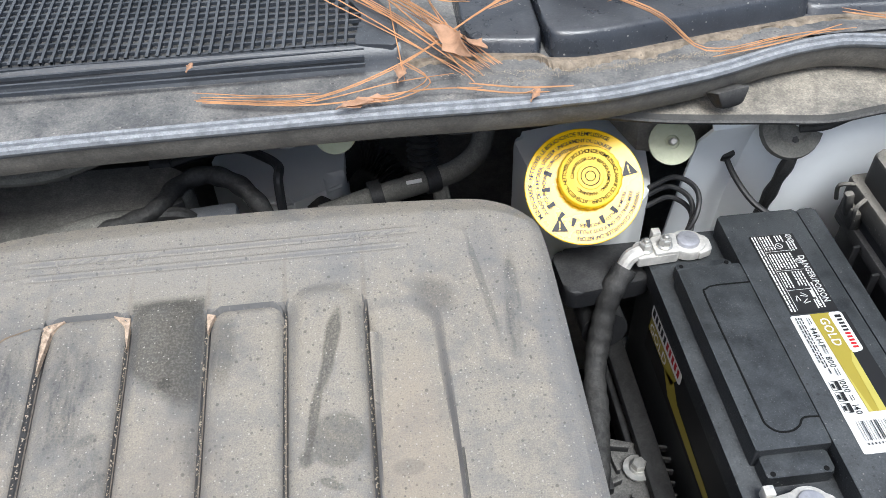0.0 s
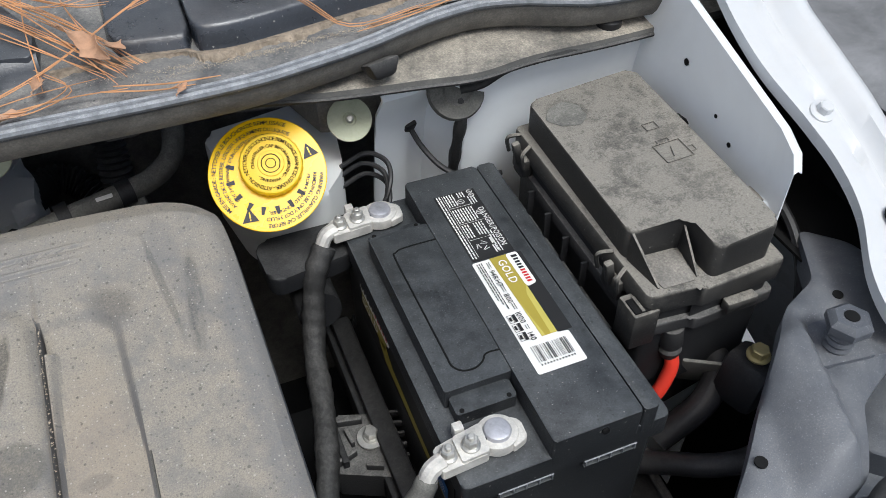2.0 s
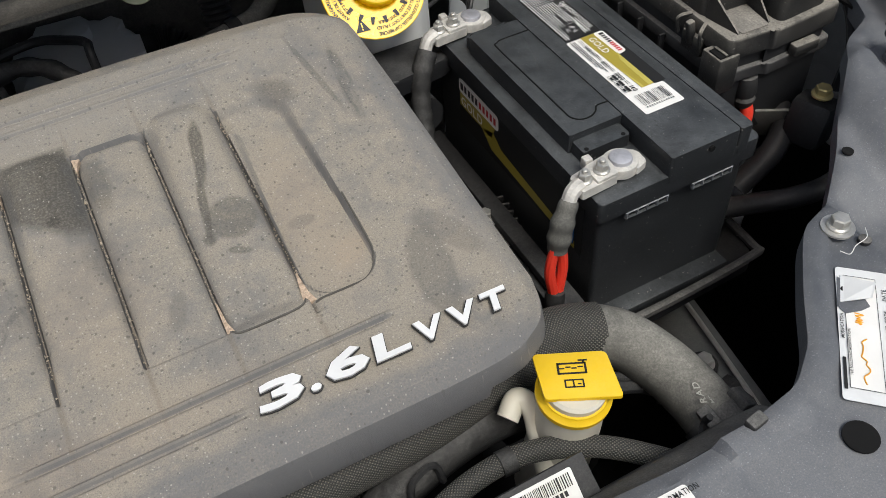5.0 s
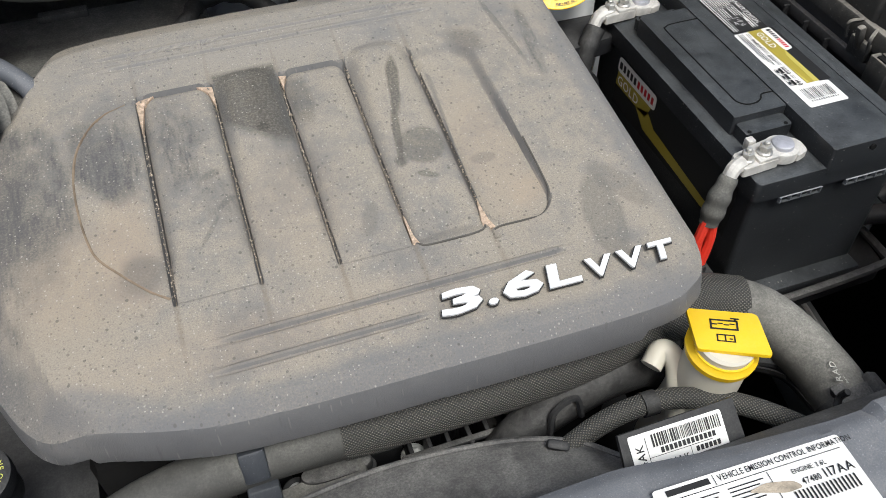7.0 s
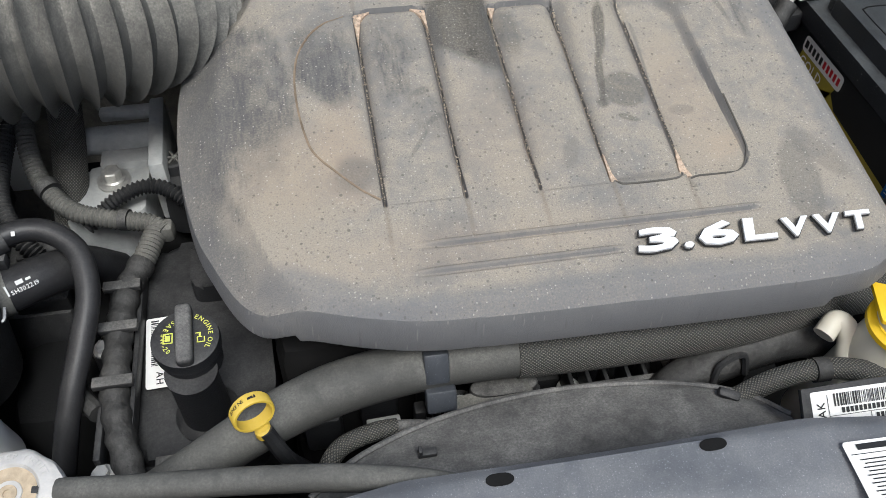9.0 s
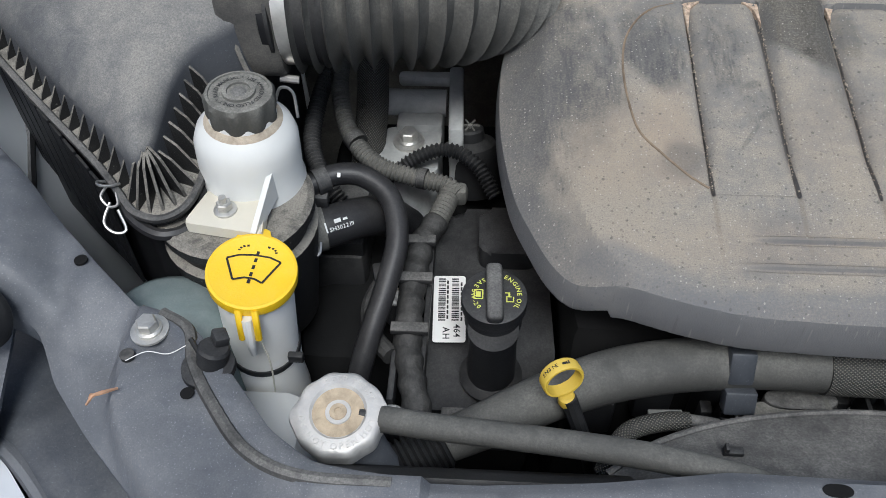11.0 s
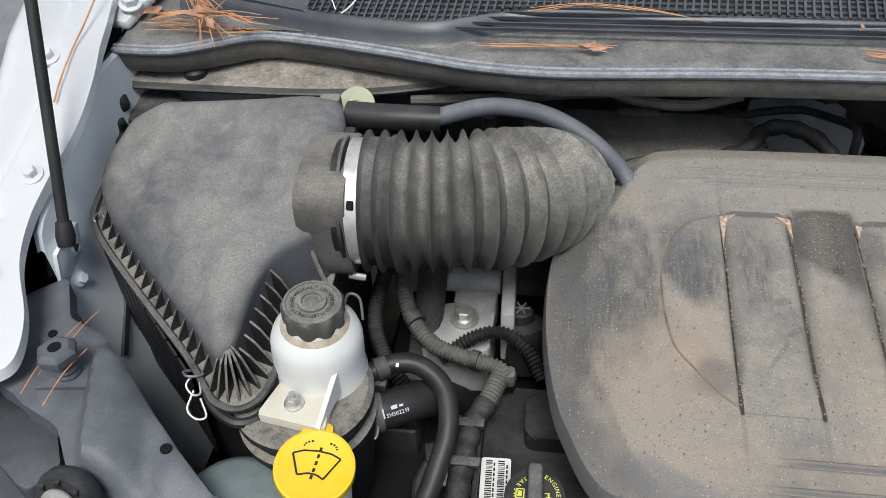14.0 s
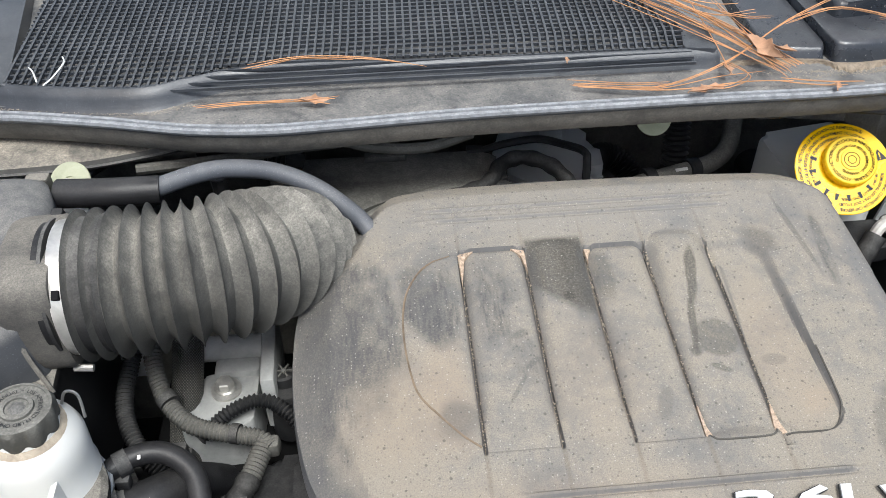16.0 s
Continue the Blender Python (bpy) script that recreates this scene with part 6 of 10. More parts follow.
# ---- fuse box ----
def fuse_box():
    f = thing("fuse_box", (0.62, 0.53, 1.0), "dusty brown-black plastic fuse box with clipped lid", "fuse box")
    top = [(0.565, 0.648), (0.681, 0.652), (0.672, 0.412), (0.611, 0.408), (0.611, 0.449), (0.559, 0.452)]
    part("lid_top", prism(round_poly(top, 0.009, 5), 1.120, lambda x, y: 1.155 + 0.004 * (x - 0.62) / 0.06, 0.0035, seg=3), M_FUSE, f, "dusty lid")
    low = [(0.556, 0.655), (0.688, 0.660), (0.684, 0.404), (0.602, 0.400), (0.598, 0.404), (0.554, 0.408)]
    part("lid_skirt", prism(round_poly(low, 0.007, 3), 1.100, 1.121, 0.003), M_FUSE, f)
    low2 = [(x + (0.006 if x < 0.6 else -0.006), y + (-0.006 if y > 0.6 else 0.005)) for x, y in low]
    part("body", prism(round_poly(low2, 0.006, 3), 1.0, 1.1, 0.002), M_BLACK, f)
    part("body_band", prism(round_poly([(x, y) for x, y in low], 0.007, 3), 1.072, 1.084, 0.002), M_DUSTY, f)
    part("lower_body", prism(round_poly([(0.57, 0.64), (0.68, 0.645), (0.685, 0.435), (0.60, 0.42), (0.565, 0.43)], 0.006), 0.93, 1.001, 0.002), M_BLACK, f)
    for xa, xb in ((0.567, 0.5615), (0.603, 0.6085)):
        part("web", prism([(xa - 0.001, 0.414), (xa + 0.001, 0.414), (xb + 0.001, 0.452), (xb - 0.001, 0.452)], 1.118, lambda x, y: 1.122 + 0.028 * (y - 0.414) / 0.038), M_FUSE, f, smooth=0)
    part("sandy_recess", prism(round_poly([(0.570, 0.412), (0.600, 0.411), (0.605, 0.446), (0.566, 0.447)], 0.003), 1.119, 1.1222, 0.0005), M_SKIRT, f, "recess floor covered with dust")
    # worn round mark and the moulded fuse symbol
    part("dust_ring", lathe([(0.0185, 0), (0.0180, 0.0004)], (0.587, 0.613, 1.1533), (-0.06, 0, 1), 28, wave=lambda a, h: 1 + 0.06 * math.sin(a * 3) + 0.04 * math.sin(a * 7)), M_HOSE, f, "dried round dust stain")
    bm = bmesh.new()
    q = pose(0.632, 0.512, 1.1567, 0, -3.6, 0)
    for a, b in (((0, 0), (0.026, 0)), ((0.026, 0), (0.026, 0.025)), ((0.026, 0.025), (0, 0.025)), ((0, 0.025), (0, 0)), ((0.026, 0.005), (0.032, 0.005)), ((0.032, 0.005), (0.032, 0.012)), ((0.026, 0.012), (0.032, 0.012)), ((0.006, 0.025), (0.006, 0.030)), ((0.006, 0.030), (0.018, 0.030)), ((0.018, 0.03), (0.018, 0.025)), ((0.010, 0.006), (0.014, 0.018)), ((0.014, 0.018), (0.012, 0.012)), ((0.008, 0.046), (0.02, 0.046)), ((0.02, 0.046), (0.02, 0.056)), ((0.02, 0.056), (0.008, 0.056)), ((0.008, 0.056), (0.008, 0.046))):
        tube([q @ Vector((*a, 0)), q @ Vector((*b, 0))], 0.0006, 5, bm)
    part("moulded_symbol", bm, M_FUSE, f)
    # clips along the battery side, two on the wing side
    for y in (0.63, 0.455):
        c = part("clip", box((0.5545, y, 1.095), (0.010, 0.026, 0.020), 0.002), M_FUSE, f)
        part("clip_arm", box((0.548, y, 1.108), (0.008, 0.007, 0.026), 0.002, (0, -12, 0)), M_FUSE, c)
        part("clip_bar", tube([(0.547, y - 0.016, 1.10), (0.545, y - 0.016, 1.116), (0.556, y - 0.010, 1.121)], 0.002, 6), M_FUSE, c)
        part("clip_bar", tube([(0.547, y + 0.016, 1.10), (0.545, y + 0.016, 1.116), (0.556, y + 0.010, 1.121)], 0.002, 6), M_FUSE, c)
    for y in (0.612, 0.472):
        c = part("socket", box((0.700, y, 1.118), (0.020, 0.030, 0.022), 0.0015), M_BLACK, f)
        part("socket_mouth", box((0.701, y, 1.1295), (0.011, 0.020, 0.002), 0.0004), M_DARK, c)
        part("socket_bar", box((0.701, y, 1.1310), (0.003, 0.020, 0.002), 0.0004), M_FUSE, c)
    c = part("socket", box((0.555, 0.418, 1.085), (0.024, 0.026, 0.04), 0.002), M_FUSE, f)
    part("socket_mouth", box((0.552, 0.416, 1.1055), (0.014, 0.016, 0.002), 0.0004), M_DARK, c)
    part("socket_bar", box((0.552, 0.416, 1.107), (0.003, 0.017, 0.002), 0.0004), M_FUSE, c)
    part("side_rail", box((0.549, 0.54, 1.05), (0.004, 0.2, 0.005), 0.001), M_DUSTY, f)
    part("side_rail", box((0.549, 0.56, 1.02), (0.004, 0.2, 0.005), 0.001), M_DUSTY, f)
    for y in (0.60, 0.565, 0.53, 0.495):
        part("side_rib", box((0.5505, y, 1.045), (0.007, 0.003, 0.075), 0.0008), M_BLACK, f)
    part("front_tab", box((0.642, 0.3995, 1.09), (0.03, 0.01, 0.012), 0.002), M_FUSE, f)
    boot = part("boot", lathe([(0.010, 0.0), (0.011, 0.018), (0.009, 0.022), (0.0105, 0.026), (0.008, 0.034)], (0.59, 0.412, 1.068), (0.05, -0.1, -1), 16), M_DUSTY, f, "black rubber cable boot")
    part("red_cable", tube([(0.592, 0.408, 1.04), (0.592, 0.402, 1.02), (0.578, 0.40, 0.985), (0.55, 0.41, 0.94)], 0.0065, 12), M_RED, boot, "red cable")


# ---- rear of the bay ----
def brake_reservoir():
    b = thing("brake_fluid_reservoir", (0.32, 0.70, 1.0), "milky brake fluid reservoir with a yellow printed warning tag", "reservoir")
    body = [(0.268, 0.785), (0.285, 0.70), (0.31, 0.665), (0.365, 0.672), (0.392, 0.70), (0.40, 0.76), (0.38, 0.80)]
    part("body", prism(round_poly(body, 0.012, 4), 1.0, lambda x, y: 1.085 + 0.2 * (y - 0.7), 0.012, seg=3), M_MILK, b)
    part("cylinder", tube([(0.33, 0.60, 1.0), (0.33, 0.70, 0.99), (0.33, 0.90, 0.98)], 0.022, 14), M_BLACK, b)
    part("under_shield", prism(round_poly([(0.29, 0.60), (0.375, 0.612), (0.385, 0.66), (0.285, 0.66)], 0.015), 1.035, 1.055, 0.004), M_BLACK, b)
    ax = Vector((-0.10, -0.62, 0.78)).normalized()
    c = Vector((0.3135, 0.666, 1.126))
    up = Vector((0, 1, 0)) - ax * ax.y
    m = axes(c, up.cross(ax).normalized(), up)
    part("neck", lathe([(0.024, -0.05), (0.024, 0.0)], c, ax, 24), M_MILK, b)
    tag = part("tag", lathe([(0.0525, 0), (0.0532, 0.0006), (0.0525, 0.0012), (0.02, 0.0012), (0.02, 0.0)], c, ax, 64), M_TAG, b, "round yellow foil warning tag")
    k = (m.to_3x3() @ Vector((0.0055, 0.0055, 0)))
    cap = part("cap", lathe([(0.026, 0), (0.0282, 0.002), (0.0284, 0.010), (0.0272, 0.0118), (0.026, 0.0122), (0.012, 0.0122), (0.0115, 0.0132), (0.004, 0.0134)], c + k + ax * 0.001, ax, 48, wave=lambda a, h: 1 + (0.018 * math.cos(a * 24) if 0.001 < h < 0.0115 else 0)), M_YELLOW, b, "yellow screw cap")
    ring = m @ pose(0, 0, 0.0018)
    for a in (150, 175, 200, 222, 243, 265, 287, 310):
        bm = bmesh.new()
        q = ring @ pose(0.0335 * math.cos(radians(a)), 0.0335 * math.sin(radians(a)), 0, 0, 0, a)
        bm.faces.new([bm.verts.new(q @ Vector(p)) for p in ((-0.003, -0.0022, 0), (0.0045, -0.0012, 0), (0.0045, 0.0012, 0), (-0.003, 0.0022, 0))])
        part("tag_slot", bm, M_INK, tag, smooth=0)
    bm = bmesh.new()
    write_arc("MISE EN GARDE : NETTOYER LE BOUCHON DE REMPLISSAGE", ring, 0.0462, 208, 0.0052, bm, span=157)
    write_arc("AVANT DE LE RETIRER, UTILISER UNIQUEMENT DU LIQUIDE", ring, 0.0400, 208, 0.0047, bm, span=165)
    write_arc("DOT 3 PROVENANT D'UN CONTENANT SCELLE", ring, 0.0343, 205, 0.0044, bm, span=142)
    write_arc("WARNING: CLEAN FILLER CAP BEFORE", ring, 0.0462, -17, 0.0050, bm, span=92)
    write_arc("REMOVING, USE ONLY DOT 3 FLUID", ring, 0.0402, -17, 0.0047, bm, span=94)
    write_arc("FROM A SEALED CONTAINER.", ring, 0.0345, -19, 0.0044, bm, span=90)
    for a, s in ((10, 60), (228, 0)):
        q = ring @ pose(0.0425 * math.cos(radians(a)), 0.0425 * math.sin(radians(a)), 0, 0, 0, 5 if a < 90 else -10)
        bm.faces.new([bm.verts.new(q @ Vector(p)) for p in ((-0.0075, -0.005, 0), (0.0075, -0.005, 0), (0, 0.0085, 0))])
    part("tag_print", bm, M_INK, tag, smooth=0)
    bm = bmesh.new()
    for a in (10, 228):
        q = ring @ pose(0.0425 * math.cos(radians(a)), 0.0425 * math.sin(radians(a)), 0.0004, 0, 0, 5 if a < 90 else -10)
        bars(q, [(-0.0006, -0.0015, 0.0012, 0.0055), (-0.0006, -0.0038, 0.0012, 0.0013)], bm)
    part("triangle_mark", bm, M_TAG, tag, smooth=0)
    cm = axes(c + k + ax * 0.0136, up.cross(ax).normalized(), up)
    bm = write_arc("NETTOYER LE BOUCHON DE REMPLISSAGE AVANT DE L'ENLEVER - ATTENTION -", cm @ pose(0, 0, 0.0), 0.0212, 190, 0.005, None, span=356)
    write_arc("CLEAN FILLER CAP BEFORE REMOVING - WARNING -", cm @ pose(0, 0, 0.0004), 0.0146, 180, 0.0042, bm, span=330)
    for r in (0.0085, 0.0045):
        tube([cm @ Vector((r * math.cos(math.tau * i / 8), r * math.sin(math.tau * i / 8), 0.0004)) for i in range(9)], 0.0006, 5, bm, n=2)
    part("cap_print", bm, M_DARK, cap, smooth=0)


def rear_clutter():
    m = thing("intake_manifold", (-0.2, 0.74, 1.0), "dusty grey plastic intake manifold behind the engine cover", "manifold")
    top = [(-0.335, 0.79), (-0.08, 0.788), (-0.05, 0.765), (-0.052, 0.735), (-0.09, 0.717), (-0.165, 0.708), (-0.20, 0.70), (-0.25, 0.672), (-0.32, 0.67)]
    part("plenum", prism(round_poly(top, 0.015, 4), 1.0, lambda x, y: 1.098 + 0.04 * (y - 0.74), 0.012, seg=3), M_HOSE, m)
    part("runner", tube([(-0.24, 0.68, 1.07), (-0.17, 0.70, 1.085), (-0.10, 0.712, 1.088), (0.0, 0.70, 1.06)], 0.016, 12), M_HOSE, m)
    part("flange_tab", box((-0.195, 0.782, 1.102), (0.05, 0.014, 0.008), 0.002), M_HOSE, m)
    w = thing("washer_bottle", (0.03, 0.86, 0.99), "milky plastic bottle in the shadow below the cowl", "bottle")
    part("shell", prism(round_poly([(-0.06, 0.84), (-0.03, 0.93), (0.06, 0.925), (0.095, 0.88), (0.09, 0.81), (0.02, 0.78)], 0.02, 4), 0.92, lambda x, y: 1.042 + 0.12 * (y - 0.85), 0.018, seg=3), M_MILK, w)
    part("neck", lathe([(0.016, -0.01), (0.015, 0.014), (0.012, 0.016)], (0.03, 0.885, 1.046), (0, -0.1, 1), 20), M_MILK, w)
    part("seam", tube([(-0.045, 0.87, 1.03), (-0.01, 0.812, 1.03), (0.03, 0.79, 1.03), (0.088, 0.815, 1.03)], 0.0018, 6), M_MILK, w)
    h = thing("corrugated_hose", (0.11, 0.86, 1.0), "black corrugated plastic hose bent in an arch", "hose", "corrugated hoses")
    part("bellows", tube([(0.062, 0.815, 1.0), (0.075, 0.85, 1.012), (0.10, 0.885, 1.016), (0.13, 0.885, 1.005), (0.152, 0.86, 0.98), (0.155, 0.83, 0.94)], 0.0165, 16, rib=0.004, pitch=0.0052), M_BLACK, h)
    part("connector", tube([(0.064, 0.803, 1.012), (0.05, 0.77, 0.995), (0.035, 0.745, 0.985)], 0.011, 12), M_BLACK, h)
    part("collar", tube([(0.067, 0.808, 1.015), (0.060, 0.795, 1.008)], 0.0185, 14), M_BLACK, h)
    h = thing("corrugated_hose", (0.185, 0.83, 1.0), "black corrugated plastic hose standing upright", "hose", "corrugated hoses")
    part("bellows", tube([(0.182, 0.85, 1.16), (0.18, 0.825, 1.1), (0.178, 0.808, 1.05), (0.177, 0.80, 0.98)], 0.0155, 16, rib=0.004, pitch=0.0065), M_BLACK, h)
    v = thing("vacuum_hose", (0.17, 0.77, 1.07), "thick dusty rubber vacuum hose with white paint marks", "hose")
    part("hose", tube([(0.246, 0.82, 1.13), (0.245, 0.81, 1.105), (0.236, 0.79, 1.082), (0.212, 0.773, 1.072), (0.181, 0.762, 1.07), (0.123, 0.748, 1.066), (0.07, 0.74, 1.055)], 0.0115, 14), M_HOSE, v)
    part("collar", tube([(0.19, 0.765, 1.07), (0.176, 0.761, 1.07)], 0.014, 14), M_BLACK, v)
    part("collar", tube([(0.132, 0.75, 1.067), (0.12, 0.7475, 1.066)], 0.0165, 14), M_BLACK, v)
    part("branch", tube([(0.19, 0.766, 1.068), (0.194, 0.758, 1.04), (0.196, 0.75, 1.0)], 0.009, 10), M_HOSE, v)
    part("paint_mark", box((0.165, 0.7515, 1.0785), (0.016, 0.004, 0.002), 0.0005, (35, 0, 8)), M_WHITE, v, "white paint mark")
    l = thing("wiring_loom", (-0.05, 0.73, 1.1), "black taped wiring loom arching over the manifold", "wiring", "wiring looms")
    part("loom", tube([(-0.15, 0.70, 1.09), (-0.10, 0.706, 1.099), (-0.075, 0.716, 1.105), (-0.06, 0.742, 1.108), (-0.034, 0.752, 1.11), (-0.005, 0.738, 1.108), (0.015, 0.72, 1.095), (0.028, 0.705, 1.07)], lambda s: 0.0092 + 0.0008 * math.sin(s * 60), 12, step=0.004), M_TAPE, l)
    part("loom", tube([(-0.145, 0.70, 1.092), (-0.10, 0.71, 1.098), (-0.06, 0.712, 1.098), (-0.045, 0.714, 1.085)], 0.0075, 10), M_TAPE, l)
    part("connector", box((-0.066, 0.724, 1.097), (0.022, 0.016, 0.016), 0.003, (0, 0, 30)), M_BLACK, l)
    part("coil_top", box((-0.03, 0.715, 1.083), (0.05, 0.03, 0.02), 0.006, (0, 0, 5)), M_GREY, l)
    t = thing("metal_pipe", (0.0, 0.77, 1.09), "thin black bent metal pipe", "pipe")
    part("pipe", tube([(-0.075, 0.79, 1.098), (-0.05, 0.792, 1.104), (-0.008, 0.793, 1.108), (0.02, 0.768, 1.114), (0.037, 0.742, 1.120), (0.037, 0.722, 1.116), (0.036, 0.715, 1.06)], 0.0048, 8), M_BLACK, t)
    part("pipe_end", tube([(-0.095, 0.79, 1.098), (-0.075, 0.79, 1.098)], 0.0075, 8), M_BLACK, t)
    t = thing("throttle_cable", (-0.3, 0.76, 1.13), "black cable sleeve under the cowl", "cable")
    part("sleeve", tube([(-0.40, 0.72, 1.15), (-0.33, 0.74, 1.14), (-0.29, 0.75, 1.125)], 0.011, 10), M_RUBBER, t)
    part("bellows", tube([(-0.335, 0.739, 1.141), (-0.31, 0.745, 1.13)], 0.013, 12, rib=0.004, pitch=0.005), M_BLACK, t)
    t = thing("trim_strip", (-0.22, 0.70, 1.19), "torn dusty foam strip hanging below the cowl", "strip")
    part("strip", tube([(-0.24, 0.69, 1.186), (-0.20, 0.688, 1.176), (-0.15, 0.69, 1.172), (-0.10, 0.70, 1.18)], 0.006, 8), M_HOSE, t)
    part("strip", tube([(-0.45, 0.675, 1.175), (-0.36, 0.69, 1.172), (-0.28, 0.695, 1.178), (-0.24, 0.69, 1.184)], 0.006, 8), M_HOSE, t)
    # filler lumps against the void, shade below the cover put into their near black
    e = thing("engine_block", (0.0, 0.45, 0.8), "rough engine filler below its cover, near black in place of shade", "engine")
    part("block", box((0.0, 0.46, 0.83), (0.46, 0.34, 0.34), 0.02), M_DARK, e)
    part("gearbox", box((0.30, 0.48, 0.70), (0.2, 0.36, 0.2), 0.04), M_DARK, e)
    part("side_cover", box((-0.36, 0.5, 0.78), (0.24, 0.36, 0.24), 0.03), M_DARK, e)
    for i in range(10):
        x, y = -0.2 + 0.05 * i, 0.262 + 0.01 * (i % 3)
        part("cam_cover_lug", box((x, y + 0.03, 0.90 + 0.012 * (i % 2)), (0.034, 0.05, 0.05), 0.006), M_BLACK, e)
    for x, y, z in ((-0.055, 0.262, 0.92), (0.02, 0.27, 0.915), (0.11, 0.275, 0.92)):
        part("bolt", hexbolt((x, y, z), 0.009, 0.012, (0, -0.5, 0.8), flange=1.3), M_ALU, e)


# ---- air filter and intake ----
def ab_top(x, y):
    return 1.139 + 0.1666 * (x + 0.56) + 0.351 * (y - 0.344)


AB = [(-0.497, 0.452), (-0.523, 0.441), (-0.540, 0.427), (-0.549, 0.402), (-0.551, 0.371), (-0.553, 0.350), (-0.563, 0.337), (-0.575, 0.347), (-0.592, 0.366), (-0.66, 0.428), (-0.722, 0.487), (-0.744, 0.520), (-0.748, 0.552), (-0.735, 0.595), (-0.70, 0.614), (-0.535, 0.602), (-0.502, 0.592), (-0.492, 0.565), (-0.494, 0.53), (-0.498, 0.50)]
AF = [(-0.752, 0.60), (-0.756, 0.53), (-0.744, 0.490), (-0.686, 0.432), (-0.608, 0.362), (-0.580, 0.332), (-0.567, 0.319), (-0.547, 0.314), (-0.530, 0.324), (-0.522, 0.348), (-0.518, 0.40), (-0.49, 0.425)]


def air_box():
    a = thing("air_filter_box", (-0.62, 0.5, 0.95), "dusty grey-black plastic air filter box with finned sides", "air filter")
    out = round_poly(AB, 0.010, 4)

    def lid(x, y, d):
        k = max(0.0, 1 - d / 0.026)
        return ab_top(x, y) + 0.003 - 0.017 * k ** 2.2 + 0.0016 * math.sin(x * 31 + 1) * math.sin(y * 27) - 0.0012 * math.exp(-((x + 0.566 + 0.18 * (y - 0.52)) / 0.006) ** 2) * sstep(0.47, 0.50, y) * (1 - sstep(0.54, 0.57, y))

    bm = field(out, 0.0062, lid)
    skirt(bm, lambda p: Vector((p.x, p.y, p.z - 0.008)))
    skirt(bm, lambda p: Vector((-0.62 + (p.x + 0.62) * 1.03, 0.49 + (p.y - 0.49) * 1.03, max(1.088 + 0.22 * (p.y - 0.33), p.z - 0.06))))
    part("lid", bm, M_AIRBOX, a, smooth=60)
    fl = AF + [(-0.49, 0.60), (-0.54, 0.63), (-0.72, 0.645)]
    part("flange", prism(round_poly(fl, 0.012, 3), lambda x, y: 1.083 + 0.22 * (y - 0.33), lambda x, y: 1.090 + 0.22 * (y - 0.33), 0.002), M_FUSE, a)
    part("flange_rim", tube([(x, y, 1.092 + 0.22 * (y - 0.33)) for x, y in AF], 0.0035, 8, n=5), M_DUSTY, a)
    low = [(x * 0.97 - 0.018, 0.47 + (y - 0.47) * 0.93) for x, y in fl]
    part("lower_body", prism(round_poly(low, 0.012, 3), 0.93, lambda x, y: 1.085 + 0.22 * (y - 0.33), 0.0), M_BLACK, a)

    def fin(x, y, dx, dy, h, t=0.0022, k=1.0):
        """An upright rib from the flange edge in to the lid wall."""
        nx, ny = -dy, dx
        z0 = 1.088 + 0.22 * (y - 0.33)
        b_ = bmesh.new()
        pts = ((0, z0), (0.034 * k, z0), (0.034 * k, z0 + h), (0.022 * k, z0 + h * 0.8), (0.004 * k, z0 + 0.008))
        va = [[b_.verts.new((x + dx * u + nx * s * t / 2, y + dy * u + ny * s * t / 2, z)) for u, z in pts] for s in (-1, 1)]
        b_.faces.new(va[0])
        b_.faces.new(va[1][::-1])
        for i in range(len(pts)):
            j = (i + 1) % len(pts)
            b_.faces.new((va[0][i], va[0][j], va[1][j], va[1][i]))
        part("fin", b_, M_FUSE, a, smooth=0)

    d = Vector((0.17, 0.165)).normalized()
    for i in range(16):
        s = i / 15
        x, y = -0.742 + s * 0.162, 0.486 - s * 0.16
        fin(x + 0.003, y + 0.003, 0.72, 0.69, 0.042, k=0.9)
    for i in range(6):
        an = radians(232 + i * 20)
        cx_, cy_ = math.cos(an), math.sin(an)
        fin(-0.557 + 0.030 * cx_, 0.350 + 0.030 * cy_, -cx_, -cy_, 0.042, k=0.75)
    for i in range(7):
        s = i / 6
        x, y = -0.523 + s * 0.012, 0.345 + s * 0.07
        fin(x, y, -0.96, 0.28, 0.032 + 0.012 * s, k=0.8)
    for i in range(9):
        s = i / 8
        x, y = -0.744 + s * 0.13, 0.482 - s * 0.13
        part("lower_fin", box((x + 0.004, y + 0.004, 1.03 + 0.02 * (1 - s)), (0.0025, 0.022, 0.12), 0.0006, (0, 0, 44)), M_BLACK, a, smooth=0)
    # collar that takes the bellows
    part("duct", lathe([(0.030, -0.034), (0.0555, -0.030), (0.0575, -0.024), (0.0575, 0.012), (0.0555, 0.016)], (-0.488, 0.505, 1.165), (1, 0.02, 0), 48, wave=lambda an, h: 0.955 / (abs(math.cos(an)) ** 5 + abs(math.sin(an)) ** 5) ** 0.2), M_DUCT, a, "dusty square-shouldered outlet duct")
    part("collar", lathe([(0.054, -0.006), (0.0585, -0.004), (0.0590, 0.003), (0.056, 0.005)], (-0.4835, 0.507, 1.167), (1, 0.06, 0.02), 44), M_BLACK, a)
    part("latch", box((-0.484, 0.548, 1.213), (0.010, 0.014, 0.010), 0.002, (25, 0, 0)), M_BLACK, a)
